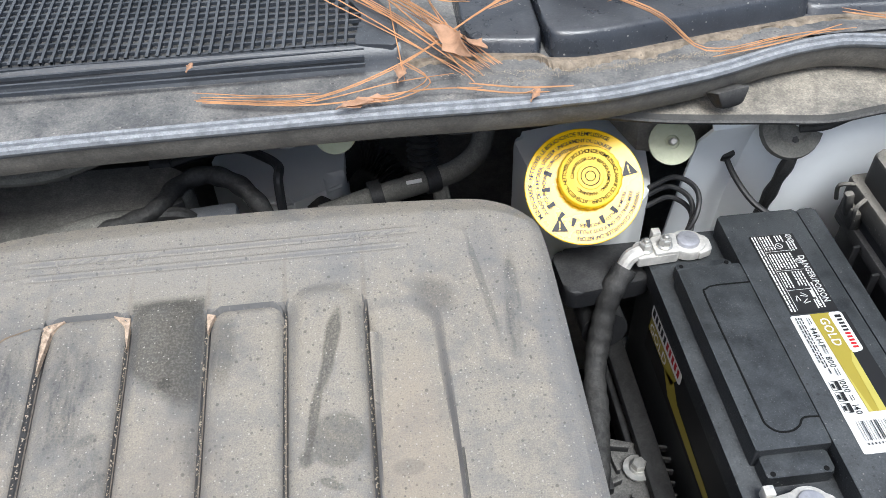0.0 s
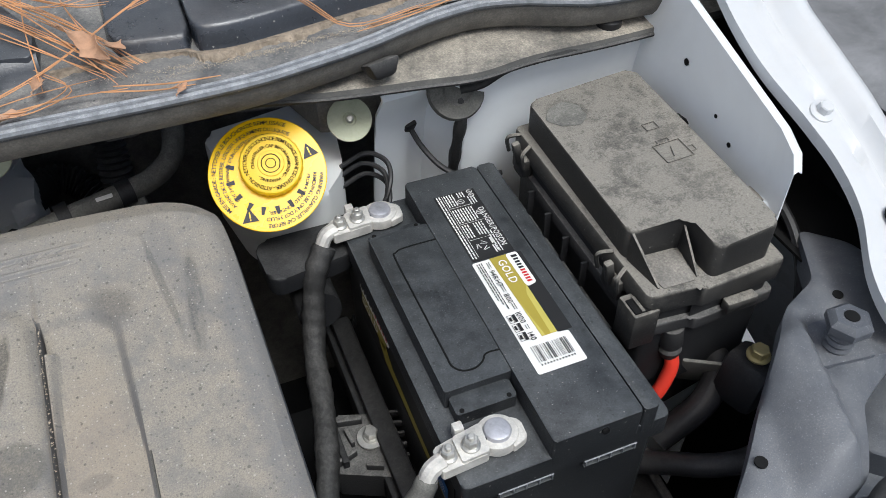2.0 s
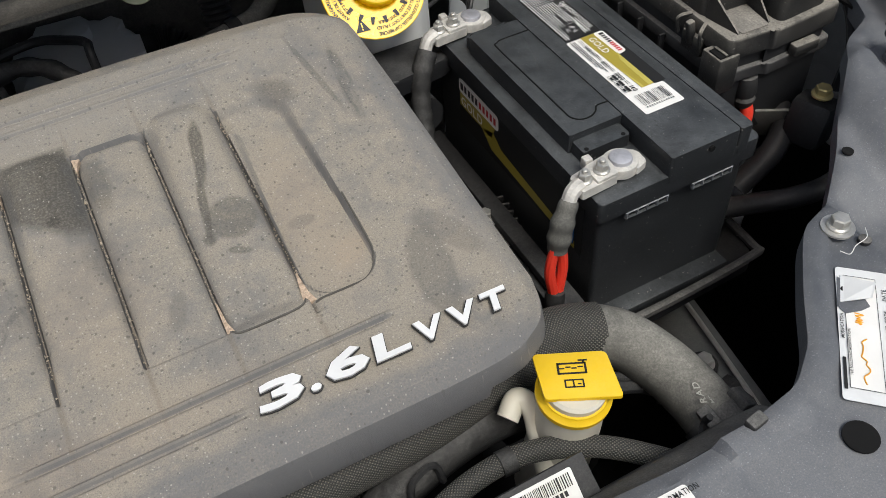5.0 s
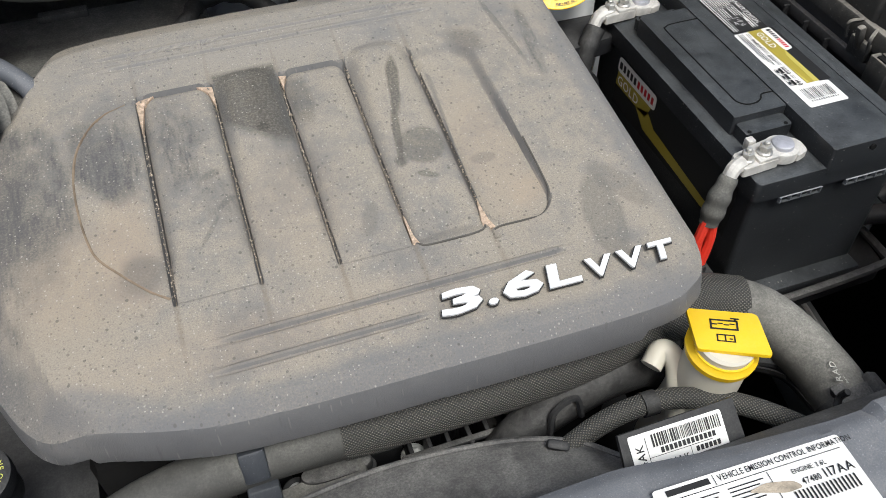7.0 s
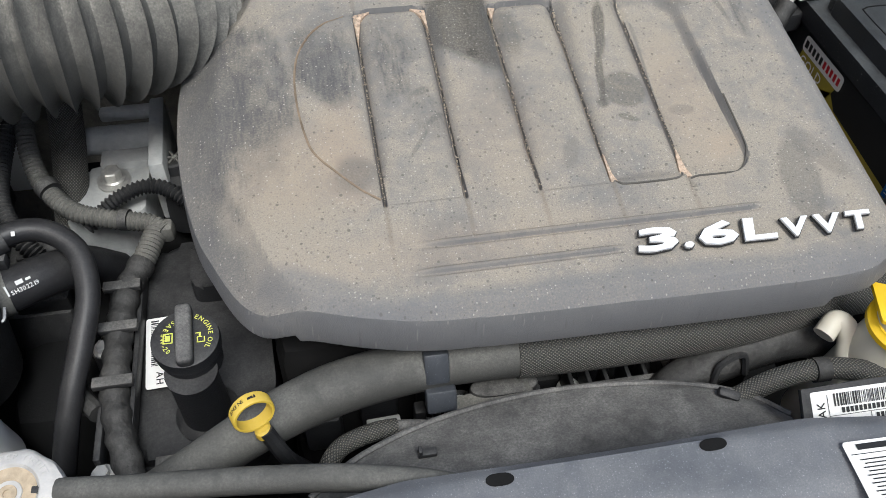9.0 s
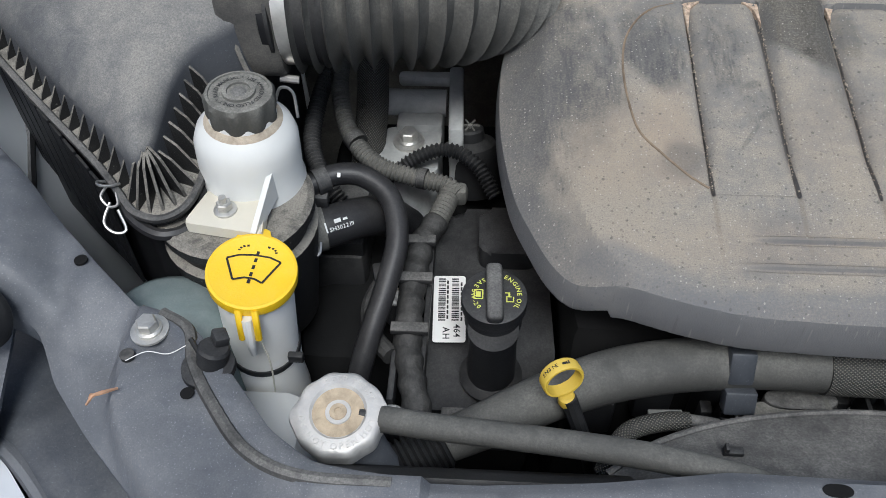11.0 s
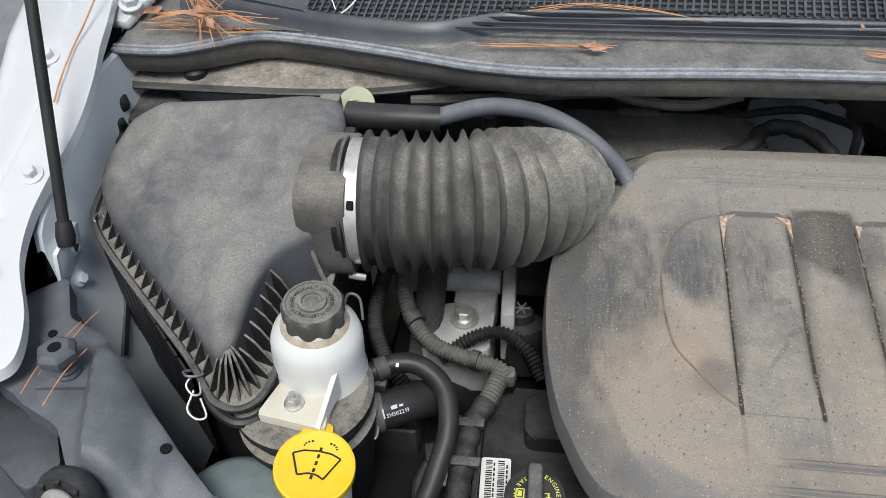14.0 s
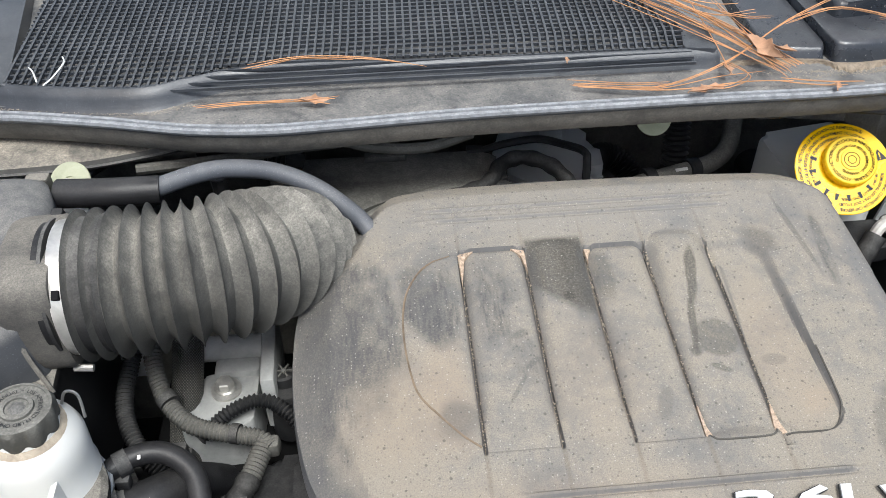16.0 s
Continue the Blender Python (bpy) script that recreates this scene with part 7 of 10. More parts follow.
    part("crease", tube([(-0.5065, 0.470, 1.207), (-0.508, 0.46, 1.18), (-0.505, 0.449, 1.15), (-0.49, 0.437, 1.11)], 0.0022, 6), M_SKIRT, a, "dusty moulded edge")
    part("rear_clip", box((-0.52, 0.612, 1.20), (0.022, 0.014, 0.03), 0.003), M_FUSE, a)
    hk = thing("wire_clasp", (-0.588, 0.33, 1.09), "bent steel wire clasp hanging from the filter box", "clasp")
    for pts in (((-0.600, 0.352, 1.096), (-0.606, 0.345, 1.102), (-0.598, 0.335, 1.106), (-0.586, 0.337, 1.104), (-0.580, 0.345, 1.10)),
                ((-0.594, 0.341, 1.10), (-0.598, 0.328, 1.095), (-0.588, 0.320, 1.088), (-0.578, 0.322, 1.09), (-0.581, 0.333, 1.098)),
                ((-0.588, 0.325, 1.09), (-0.592, 0.305, 1.078), (-0.580, 0.297, 1.07), (-0.568, 0.302, 1.07), (-0.578, 0.318, 1.085))):
        part("wire", tube([tuple(Vector((-0.590, 0.334, 1.094)).lerp(Vector(p), 0.68)) for p in pts], 0.0012, 6), M_WSTEEL, hk)
    part("wire_eye", tube([(-0.742, 0.492, 1.125), (-0.748, 0.498, 1.134), (-0.741, 0.502, 1.138), (-0.734, 0.496, 1.134)], 0.0013, 6), M_WSTEEL, hk)
    hk2 = thing("wire_clasp", (-0.452, 0.385, 1.14), "small steel wire loop beside the reservoir cap", "clasp")
    part("wire", tube([(-0.468, 0.40, 1.13), (-0.462, 0.404, 1.145), (-0.452, 0.402, 1.143), (-0.449, 0.394, 1.125)], 0.0013, 6), M_WSTEEL, hk2)


def bellows():
    b = thing("intake_bellows", (-0.36, 0.52, 1.16), "dusty ribbed rubber intake bellows curving behind the engine", "intake hose")
    path = [(-0.462, 0.507, 1.167), (-0.41, 0.510, 1.167), (-0.365, 0.518, 1.165), (-0.33, 0.534, 1.159), (-0.304, 0.558, 1.149), (-0.288, 0.588, 1.128), (-0.28, 0.622, 1.10), (-0.276, 0.65, 1.07)]
    part("bellows", tube(path, lambda s: 0.0612 - 0.032 * max(0, s - 0.45), 48, rib=0.0125, pitch=0.0150, sharp=True), M_BELLOWS, b)
    part("cuff", lathe([(0.0575, -0.014), (0.0605, -0.012), (0.0605, 0.006), (0.063, 0.010), (0.0605, 0.014)], (-0.448, 0.508, 1.167), (1, 0.03, 0), 40), M_DUSTY, b)
    c = part("clamp_band", lathe([(0.0578, -0.0065), (0.0598, -0.006), (0.0600, 0.006), (0.0578, 0.0065)], (-0.469, 0.507, 1.167), (1, 0.06, 0.02), 48), M_STEEL, b, "bright steel clamp band")
    part("band_notch", box((-0.466, 0.458, 1.200), (0.006, 0.008, 0.008), 0.0008, (40, 0, 0)), M_DARK, c)
    part("band_screw", tube([(-0.478, 0.462, 1.112), (-0.462, 0.462, 1.110)], 0.0035, 8), M_STEEL, c)
    part("band_edge", lathe([(0.0568, -0.004), (0.061, -0.003), (0.061, 0.0), (0.0568, 0.001)], (-0.4785, 0.507, 1.167), (1, 0.06, 0.02), 40), M_DUSTY, c)
    p = thing("breather_pipe", (-0.35, 0.605, 1.2), "dark breather pipe with a fat rubber sleeve", "pipe")
    part("pipe", tube([(-0.42, 0.588, 1.206), (-0.365, 0.615, 1.207), (-0.325, 0.628, 1.198), (-0.295, 0.63, 1.188), (-0.266, 0.624, 1.175), (-0.242, 0.614, 1.160), (-0.222, 0.606, 1.142), (-0.21, 0.59, 1.13)], 0.0092, 14), M_GREY, p)
    part("sleeve", tube([(-0.497, 0.594, 1.206), (-0.45, 0.588, 1.208), (-0.405, 0.592, 1.205)], 0.0138, 16), M_RUBBER, p)
    part("support", tube([(-0.36, 0.63, 1.19), (-0.36, 0.64, 1.13)], 0.008, 8), M_DUSTY, p)


# ---- reservoirs at the front of the airbox ----
def power_steering():
    r = thing("steering_fluid_reservoir", (-0.49, 0.37, 1.0), "milky white steering fluid reservoir with a ribbed black cap", "reservoir")
    ax = Vector((0.06, -0.02, 1)).normalized()
    o = Vector((-0.494, 0.378, 1.0))
    part("tank", lathe([(0.034, -0.03), (0.036, 0.03), (0.040, 0.040), (0.0465, 0.046), (0.0465, 0.052), (0.043, 0.056), (0.0425, 0.078), (0.0405, 0.083), (0.0405, 0.108), (0.040, 0.122), (0.037, 0.131), (0.030, 0.138), (0.026, 0.141), (0.025, 0.146)], o, ax, 48), M_MILK, r)
    part("level_step", box(tuple(o + Vector((0.024, -0.033, 0.068))), (0.03, 0.012, 0.008), 0.003, (0, -12, 38)), M_MILK, r)
    part("level_step", box(tuple(o + Vector((0.027, -0.03, 0.054))), (0.024, 0.012, 0.006), 0.003, (0, -12, 38)), M_MILK, r)
    cc = o + ax * 0.143
    cap = part("cap", lathe([(0.0255, 0), (0.026, 0.002), (0.026, 0.018), (0.0247, 0.021), (0.0225, 0.0215), (0.022, 0.0205), (0.0125, 0.0205), (0.012, 0.0225), (0.009, 0.0225), (0.0085, 0.021), (0.002, 0.021)], cc, ax, 56, wave=lambda a, h: 1 + (0.045 * math.cos(a * 9) if h < 0.0205 else 0)), M_HOSE, r, "dusty black ribbed cap")
    m = axes(cc + ax * 0.0209, (1, 0.1, -0.06), (0, 1, 0))
    bm = write_arc("USE APPROVED FLUID ONLY * READ MANUAL *", m @ pose(0, 0, 0.0002), 0.0152, 75, 0.0048, None, span=352)
    part("cap_print", bm, M_BLACK, cap, smooth=0)
    part("cap_emblem", lathe([(0.007, 0), (0.004, 0.0016)], cc + ax * 0.0208, ax, 6), M_DUSTY, cap)
    part("rust_ring", lathe([(0.030, 0), (0.0262, 0.0045)], o + ax * 0.1382, ax, 32), M_SAND, r, "brown stain under the cap")
    br = part("bracket", prism(round_poly([(-0.528, 0.312), (-0.514, 0.358), (-0.470, 0.350), (-0.466, 0.302)], 0.004), 1.078, 1.088, 0.002), M_CREAM, r)
    part("bracket_web", prism([(-0.474, 0.302), (-0.470, 0.301), (-0.462, 0.345), (-0.466, 0.346)], 1.085, lambda x, y: 1.090 + 0.5 * (y - 0.302), 0.0), M_MILK, r)
    part("bolt", hexbolt((-0.4985, 0.326, 1.088), 0.0062, 0.009, flange=1.45), M_ZINC, br)
    part("bolt_stud", lathe([(0.003, 0), (0.003, 0.006)], (-0.4985, 0.326, 1.096), (0, 0, 1), 10), M_ZINC, br)
    s = thing("reservoir_stand", (-0.51, 0.34, 0.95), "dusty black rounded stand under the reservoir", "stand")
    part("stand", lathe([(0.05, -0.12), (0.062, -0.02), (0.063, -0.014), (0.056, -0.012), (0.056, 0.0), (0.063, 0.004), (0.063, 0.012), (0.058, 0.016)], (-0.500, 0.352, 1.060), (0, 0, 1), 36), M_FUSE, s)
    part("seal", tube([(-0.590, 0.350, 1.088), (-0.575, 0.325, 1.080), (-0.55, 0.310, 1.076), (-0.531, 0.318, 1.074), (-0.526, 0.335, 1.078), (-0.522, 0.37, 1.09), (-0.519, 0.40, 1.105)], 0.0048, 8), M_RUBBER, s)
    # hoses of the reservoir
    h = thing("return_hose", (-0.40, 0.36, 1.0), "smooth black rubber return hose", "hose")
    part("hose", tube([(-0.455, 0.398, 1.045), (-0.43, 0.412, 1.048), (-0.405, 0.413, 1.045), (-0.382, 0.397, 1.035), (-0.374, 0.365, 1.02), (-0.381, 0.33, 1.0), (-0.395, 0.29, 0.97), (-0.41, 0.25, 0.92), (-0.43, 0.20, 0.84)], 0.0098, 16), M_RUBBER, h)
    part("clip", tube([(-0.447, 0.402, 1.0465), (-0.437, 0.408, 1.047)], 0.0118, 14), M_DUSTY, h)
    part("clip_lug", box((-0.442, 0.395, 1.034), (0.012, 0.010, 0.012), 0.001), M_DUSTY, h)
    part("paint_dot", box((-0.426, 0.4045, 1.0545), (0.003, 0.004, 0.0012), 0.0003, (35, 0, 0)), M_WHITE, h)
    h = thing("feed_hose", (-0.43, 0.39, 1.0), "thick black feed hose with white printed marking", "hose")
    part("hose", tube([(-0.462, 0.375, 1.012), (-0.44, 0.382, 1.012), (-0.415, 0.398, 1.008), (-0.392, 0.42, 0.99), (-0.375, 0.445, 0.95)], 0.0185, 18), M_RUBBER, h)
    c = part("clamp", tube([(-0.452, 0.377, 1.0125), (-0.440, 0.3815, 1.012)], 0.0198, 18), M_HOSE, h)
    part("clamp_ear", tube([(-0.449, 0.362, 1.018), (-0.450, 0.352, 1.012), (-0.441, 0.353, 1.01), (-0.440, 0.364, 1.016)], 0.0018, 6), M_WSTEEL, c)
    part("clamp_ear", tube([(-0.455, 0.366, 1.004), (-0.456, 0.352, 0.998), (-0.447, 0.351, 0.996), (-0.445, 0.364, 1.004)], 0.0018, 6), M_WSTEEL, c)
    q = axes((-0.4325, 0.3685, 1.0265), (0.86, 0.5, -0.05), (-0.3, 0.6, 0.75))
    bm = write("SH302219", q @ pose(0, -0.004, 0.0005), 0.0052)
    bars(q, [(0.006, 0.002, 0.006, 0.0035), (0.014, 0.0025, 0.004, 0.002), (-0.003, -0.004, 0.0015, 0.009)], bm)
    part("hose_print", bm, M_PALEINK, h, smooth=0)


def washer_neck():
    w = thing("washer_filler", (-0.475, 0.26, 0.9), "cream washer filler neck with a yellow flip cap", "filler neck")
    ax = Vector((0.12, -0.12, 1)).normalized()
    o = Vector((-0.4665, 0.268, 1.084))
    part("neck", lathe([(0.027, -0.005), (0.0285, -0.03), (0.0285, -0.105), (0.030, -0.118), (0.031, -0.15), (0.036, -0.19)], o, ax, 36), M_NECK, w)
    part("tie", lathe([(0.0292, -0.004), (0.0305, -0.002), (0.0305, 0.002), (0.0292, 0.004)], o - ax * 0.104, (0.18, -0.2, 1), 32), M_BLACK, w)
    part("tie_tail", box((-0.445, 0.255, 0.998), (0.012, 0.006, 0.008), 0.001), M_BLACK, w)
    part("lower_tank", box((-0.482, 0.215, 0.90), (0.09, 0.08, 0.12), 0.02), M_MILK, w)
    cap = part("cap", lathe([(0.030, -0.008), (0.0325, -0.006), (0.0330, 0.0), (0.0325, 0.003), (0.0305, 0.0035), (0.029, 0.0028)], o, ax, 48), M_YELLOW, w, "yellow flip cap with a washer symbol")
    m = axes(o + ax * 0.0033, (1, 0.02, -0.12), (0, 1, 0.1))
    bm = bmesh.new()
    def line(pts, t=0.0016):
        for a, c in zip(pts, pts[1:]):
            a, c = Vector((*a, 0)), Vector((*c, 0))
            s = (c - a).cross(Vector((0, 0, 1))).normalized() * t / 2
            bm.faces.new([bm.verts.new(m @ p) for p in (a - s, c - s, c + s, a + s)])
    line([(-0.0195, 0.009), (-0.011, 0.0125), (0, 0.0135), (0.011, 0.0125), (0.0195, 0.009)])
    line([(-0.0195, 0.009), (-0.012, -0.009)])
    line([(0.0195, 0.009), (0.009, -0.010)])
    line([(-0.012, -0.009), (-0.004, -0.0065), (0.003, -0.007), (0.009, -0.010)])
    for i in range(5):
        line([(0.0022 - i * 0.0006, 0.017 - i * 0.0062), (0.0018 - i * 0.0006, 0.0135 - i * 0.0062)], 0.0022)
    for i in range(4):
        a = radians(95 + i * 24)
        for s in (-1, 1):
            line([(0.0015 + s * (0.006 - 0.0075 * math.cos(a)) , 0.0165 + 0.005 * math.sin(a)), (0.0015 + s * (0.006 - 0.0075 * math.cos(a + 0.25)), 0.0165 + 0.005 * math.sin(a + 0.25))], 0.0018)
    part("cap_symbol", bm, M_INK, cap, smooth=0)
    part("hinge", prism(round_poly([(-0.488, 0.296), (-0.458, 0.297), (-0.462, 0.312), (-0.484, 0.311)], 0.003), 1.078, 1.0835, 0.001), M_YELLOW, cap)
    for dx in (-0.006, 0.006):
        part("hinge_strap", tube([(-0.465 + dx, 0.237, 1.080), (-0.464 + dx, 0.232, 1.072), (-0.465 + dx, 0.231, 1.055)], 0.0026, 8), M_YELLOW, cap)
    part("strap_end", tube([(-0.465, 0.2345, 1.074), (-0.465, 0.229, 1.052), (-0.466, 0.231, 1.036)], lambda s: 0.0045 - 0.002 * s, 8), M_MILK, cap, "pale strap end")
    part("seam", tube([(-0.459, 0.2335, 1.05), (-0.457, 0.233, 1.02), (-0.459, 0.231, 0.985)], 0.0007, 5), M_CREAM, w)


def radiator_cap():
    r = thing("radiator_filler", (-0.394, 0.178, 1.0), "radiator filler neck with a dull stamped metal cap", "radiator filler")
    ax = Vector((0.0, -0.14, 1)).normalized()
    o = Vector((-0.394, 0.176, 1.045))
    wv = lambda a, h: 1 + (0.10 * max(0, math.cos(a * 2 - 0.35)) ** 6 + 0.022 * math.cos(a * 10) if h < 0.0075 else 0.012 * math.cos(a * 10) if h < 0.0092 else 0)
    part("plate", lathe([(0.0285, -0.009), (0.0305, -0.008), (0.0308, 0.003), (0.0300, 0.007), (0.0283, 0.0090), (0.026, 0.0098), (0.0195, 0.0104), (0.0178, 0.0086), (0.009, 0.0084), (0.0085, 0.0098), (0.002, 0.0098)], o, ax, 80, wave=wv), M_TARNISH, r)
    part("rusty_dish", lathe([(0.0176, 0.0089), (0.0086, 0.0088)], o, ax, 36), M_DISH, r, "rusty centre dish")
    part("rivet", lathe([(0.0062, 0.0088), (0.0058, 0.0104), (0.0026, 0.0108), (0.0024, 0.0100)], o, ax, 20), M_DISH, r, "rusty centre rivet")
    m = axes(o + ax * 0.0098, (1, 0, 0), (0, 1, 0.14))
    for text, start, span, inward in (("KEEP TIGHT", 122, 100, False), ("DO NOT OPEN HOT", 188, 165, True)):
        bm = write_arc(text, m, 0.0218 if not inward else 0.0262, start, 0.0062, None, inward=inward, span=span)
        g = bmesh.ops.extrude_face_region(bm, geom=bm.faces[:])
        for v in (q for q in g["geom"] if isinstance(q, bmesh.types.BMVert)):
            v.co += ax * 0.0007
        part("stamping", bm, M_TARNISH, r, "raised stamped words", smooth=0)
    part("neck", tube([(-0.394, 0.179, 1.04), (-0.39, 0.178, 1.01), (-0.37, 0.168, 0.96), (-0.34, 0.155, 0.90)], 0.022, 18), M_GREY, r)
    part("neck_collar", lathe([(0.027, -0.016), (0.028, -0.009)], o, ax, 30), M_GREY, r)


def oil_filler():
    v = thing("valve_cover", (-0.32, 0.36, 0.9), "dark dusty plastic valve cover with a barcode sticker", "valve cover")
    part("cover", prism(round_poly([(-0.352, 0.25), (-0.26, 0.25), (-0.235, 0.30), (-0.24, 0.42), (-0.275, 0.475), (-0.33, 0.475), (-0.352, 0.44)], 0.012, 4), 0.88, lambda x, y: 0.938 + 0.05 * (y - 0.3), 0.010, seg=3), M_BLACK, v)
    part("boss", prism(round_poly([(-0.305, 0.40), (-0.25, 0.40), (-0.25, 0.46), (-0.305, 0.46)], 0.012), 0.93, 0.965, 0.008), M_BLACK, v)
    part("step", prism(round_poly([(-0.35, 0.245), (-0.27, 0.245), (-0.28, 0.285), (-0.35, 0.29)], 0.008), 0.88, 0.925, 0.006), M_BLACK, v)
    tilt = pose(-0.3425, 0.309, 0.9485, 3, 0, 2)
    st = part("barcode_sticker", sheet_on(tilt, rect(0.029, 0.072, 0.003), 0.0005), M_WHITE, v, "white barcode sticker")
    q = tilt @ pose(0, 0, 0.0009)
    r = []
    random.seed(3)
    y = 0.022
    while y < 0.068:
        w = random.choice((0.0006, 0.001, 0.0015))
        r.append((0.0045, y, 0.0065, w))
        r.append((0.0165, y, 0.0065, w))
        y += w + random.choice((0.0006, 0.001))
    r += [(0.012, 0.024 + 0.0055 * i, 0.0016, 0.004) for i in range(8)] + [(0.0245, 0.022 + 0.0055 * i, 0.0016, 0.004) for i in range(8)]
    bm = bars(q, r)
    write("464", q @ pose(0.0185, 0.0185, 0, 0, 0, -90), 0.0085, bm)
    write("AH", q @ pose(0.009, 0.0155, 0, 0, 0, -90), 0.0085, bm)
    part("sticker_print", bm, M_INK, st, smooth=0)
    f = thing("oil_filler", (-0.291, 0.29, 0.95), "black oil filler neck with a ridged yellow-printed cap", "oil cap")
    ax = Vector((0.0, -0.08, 1)).normalized()
    part("neck", lathe([(0.026, 0.0), (0.0265, 0.004), (0.020, 0.010), (0.019, 0.06), (0.020, 0.075)], (-0.291, 0.281, 0.942), ax, 28), M_BLACK, f)
    c = Vector((-0.291, 0.290, 1.030))
    cap = part("cap", lathe([(0.023, -0.022), (0.0228, -0.004), (0.0252, -0.002), (0.0258, 0.004), (0.0252, 0.010), (0.0225, 0.0112)], c, ax, 48), M_BLACK, f, "black cap with yellow print")
    part("grip", box(tuple(c + ax * 0.0135 + Vector((0, 0.001, 0))), (0.013, 0.052, 0.012), 0.004, (4.5, 0, 2), seg=3), M_DUSTY, cap)
    m = axes(c + ax * 0.0116, (1, 0, 0), (0, 1, 0.08))
    bm = write_arc("ENGINE OIL", m, 0.0175, 68, 0.0052, None, span=105)
    write_arc("SAE 5W-20", m, 0.0178, 118, 0.0052, bm, inward=True, span=112)
    bars(m, [(0.009, -0.006, 0.006, 0.0009), (0.009, -0.006, 0.0009, 0.005), (0.0141, -0.006, 0.0009, 0.005), (0.009, -0.0015, 0.004, 0.0009), (0.0105, -0.001, 0.0015, 0.004), (0.008, 0.002, 0.0035, 0.0009),
             (-0.016, -0.004, 0.0009, 0.009), (-0.0095, -0.004, 0.0009, 0.009), (-0.016, -0.004, 0.007, 0.0009), (-0.016, 0.0042, 0.007, 0.0009), (-0.0142, -0.002, 0.0036, 0.005)], bm)
    part("cap_print", bm, M_LIME, cap, smooth=0)
    d = thing("oil_dipstick", (-0.24, 0.21, 0.95), "oil dipstick with a yellow ring handle", "dipstick")
    rx = Vector((0.36, -0.92, 0.12)).normalized()
    o = Vector((-0.243, 0.216, 1.043))
    e1 = Vector((0.9, 0.315, 0.277))
    e1 = (e1 - rx * e1.dot(rx)).normalized()
    e2 = rx.cross(e1)
    hoop = bmesh.new()
    prof = ((0.0128, -0.0045), (0.0145, -0.0052), (0.0154, -0.004), (0.0154, 0.004), (0.0146, 0.0052), (0.0130, 0.005))
    turns = [[hoop.verts.new(o + (e1 * math.cos(a) + e2 * math.sin(a)) * r_ + rx * h_) for r_, h_ in prof] for a in (math.tau * i / 36 for i in range(36))]
    for i in range(36):
        for k in range(6):
            hoop.faces.new((turns[i][k], turns[(i + 1) % 36][k], turns[(i + 1) % 36][(k + 1) % 6], turns[i][(k + 1) % 6]))
    part("ring", hoop, M_OLDYELLOW, d, "yellow ring handle")
    part("foot", lathe([(0.0055, 0), (0.0068, 0.003), (0.0064, 0.008), (0.0045, 0.010)], (-0.237, 0.2105, 1.018), (-0.1, 0.1, 1), 16), M_OLDYELLOW, d)
    part("tube", tube([(-0.237, 0.2105, 1.026), (-0.225, 0.205, 0.99), (-0.214, 0.219, 0.94), (-0.20, 0.24, 0.86)], 0.0062, 10), M_BLACK, d)
    bm = bmesh.new()
    for i, c in enumerate("ENGINE"):
        a = radians(44 - i * 8.5)
        out, along = e2 * math.cos(a) - e1 * math.sin(a), e1 * math.cos(a) + e2 * math.sin(a)
        write(c, axes(o + out * 0.0156 + rx * 0.0015 - along * 0.001, tuple(along), tuple(-rx)), 0.0042, bm)
    for a0, w_, h_ in ((-14, 0.004, 0.002), (-24, 0.003, 0.001), (-32, 0.001, 0.003)):
        a = radians(a0)
        out, along = e2 * math.cos(a) + e1 * math.sin(-a), e1 * math.cos(a) + e2 * math.sin(a)
        bars(axes(o + out * 0.0156 + rx * 0.0015, tuple(along), tuple(-rx)), [(0, 0, w_, h_)], bm)
    part("handle_print", bm, M_INK, d, smooth=0)


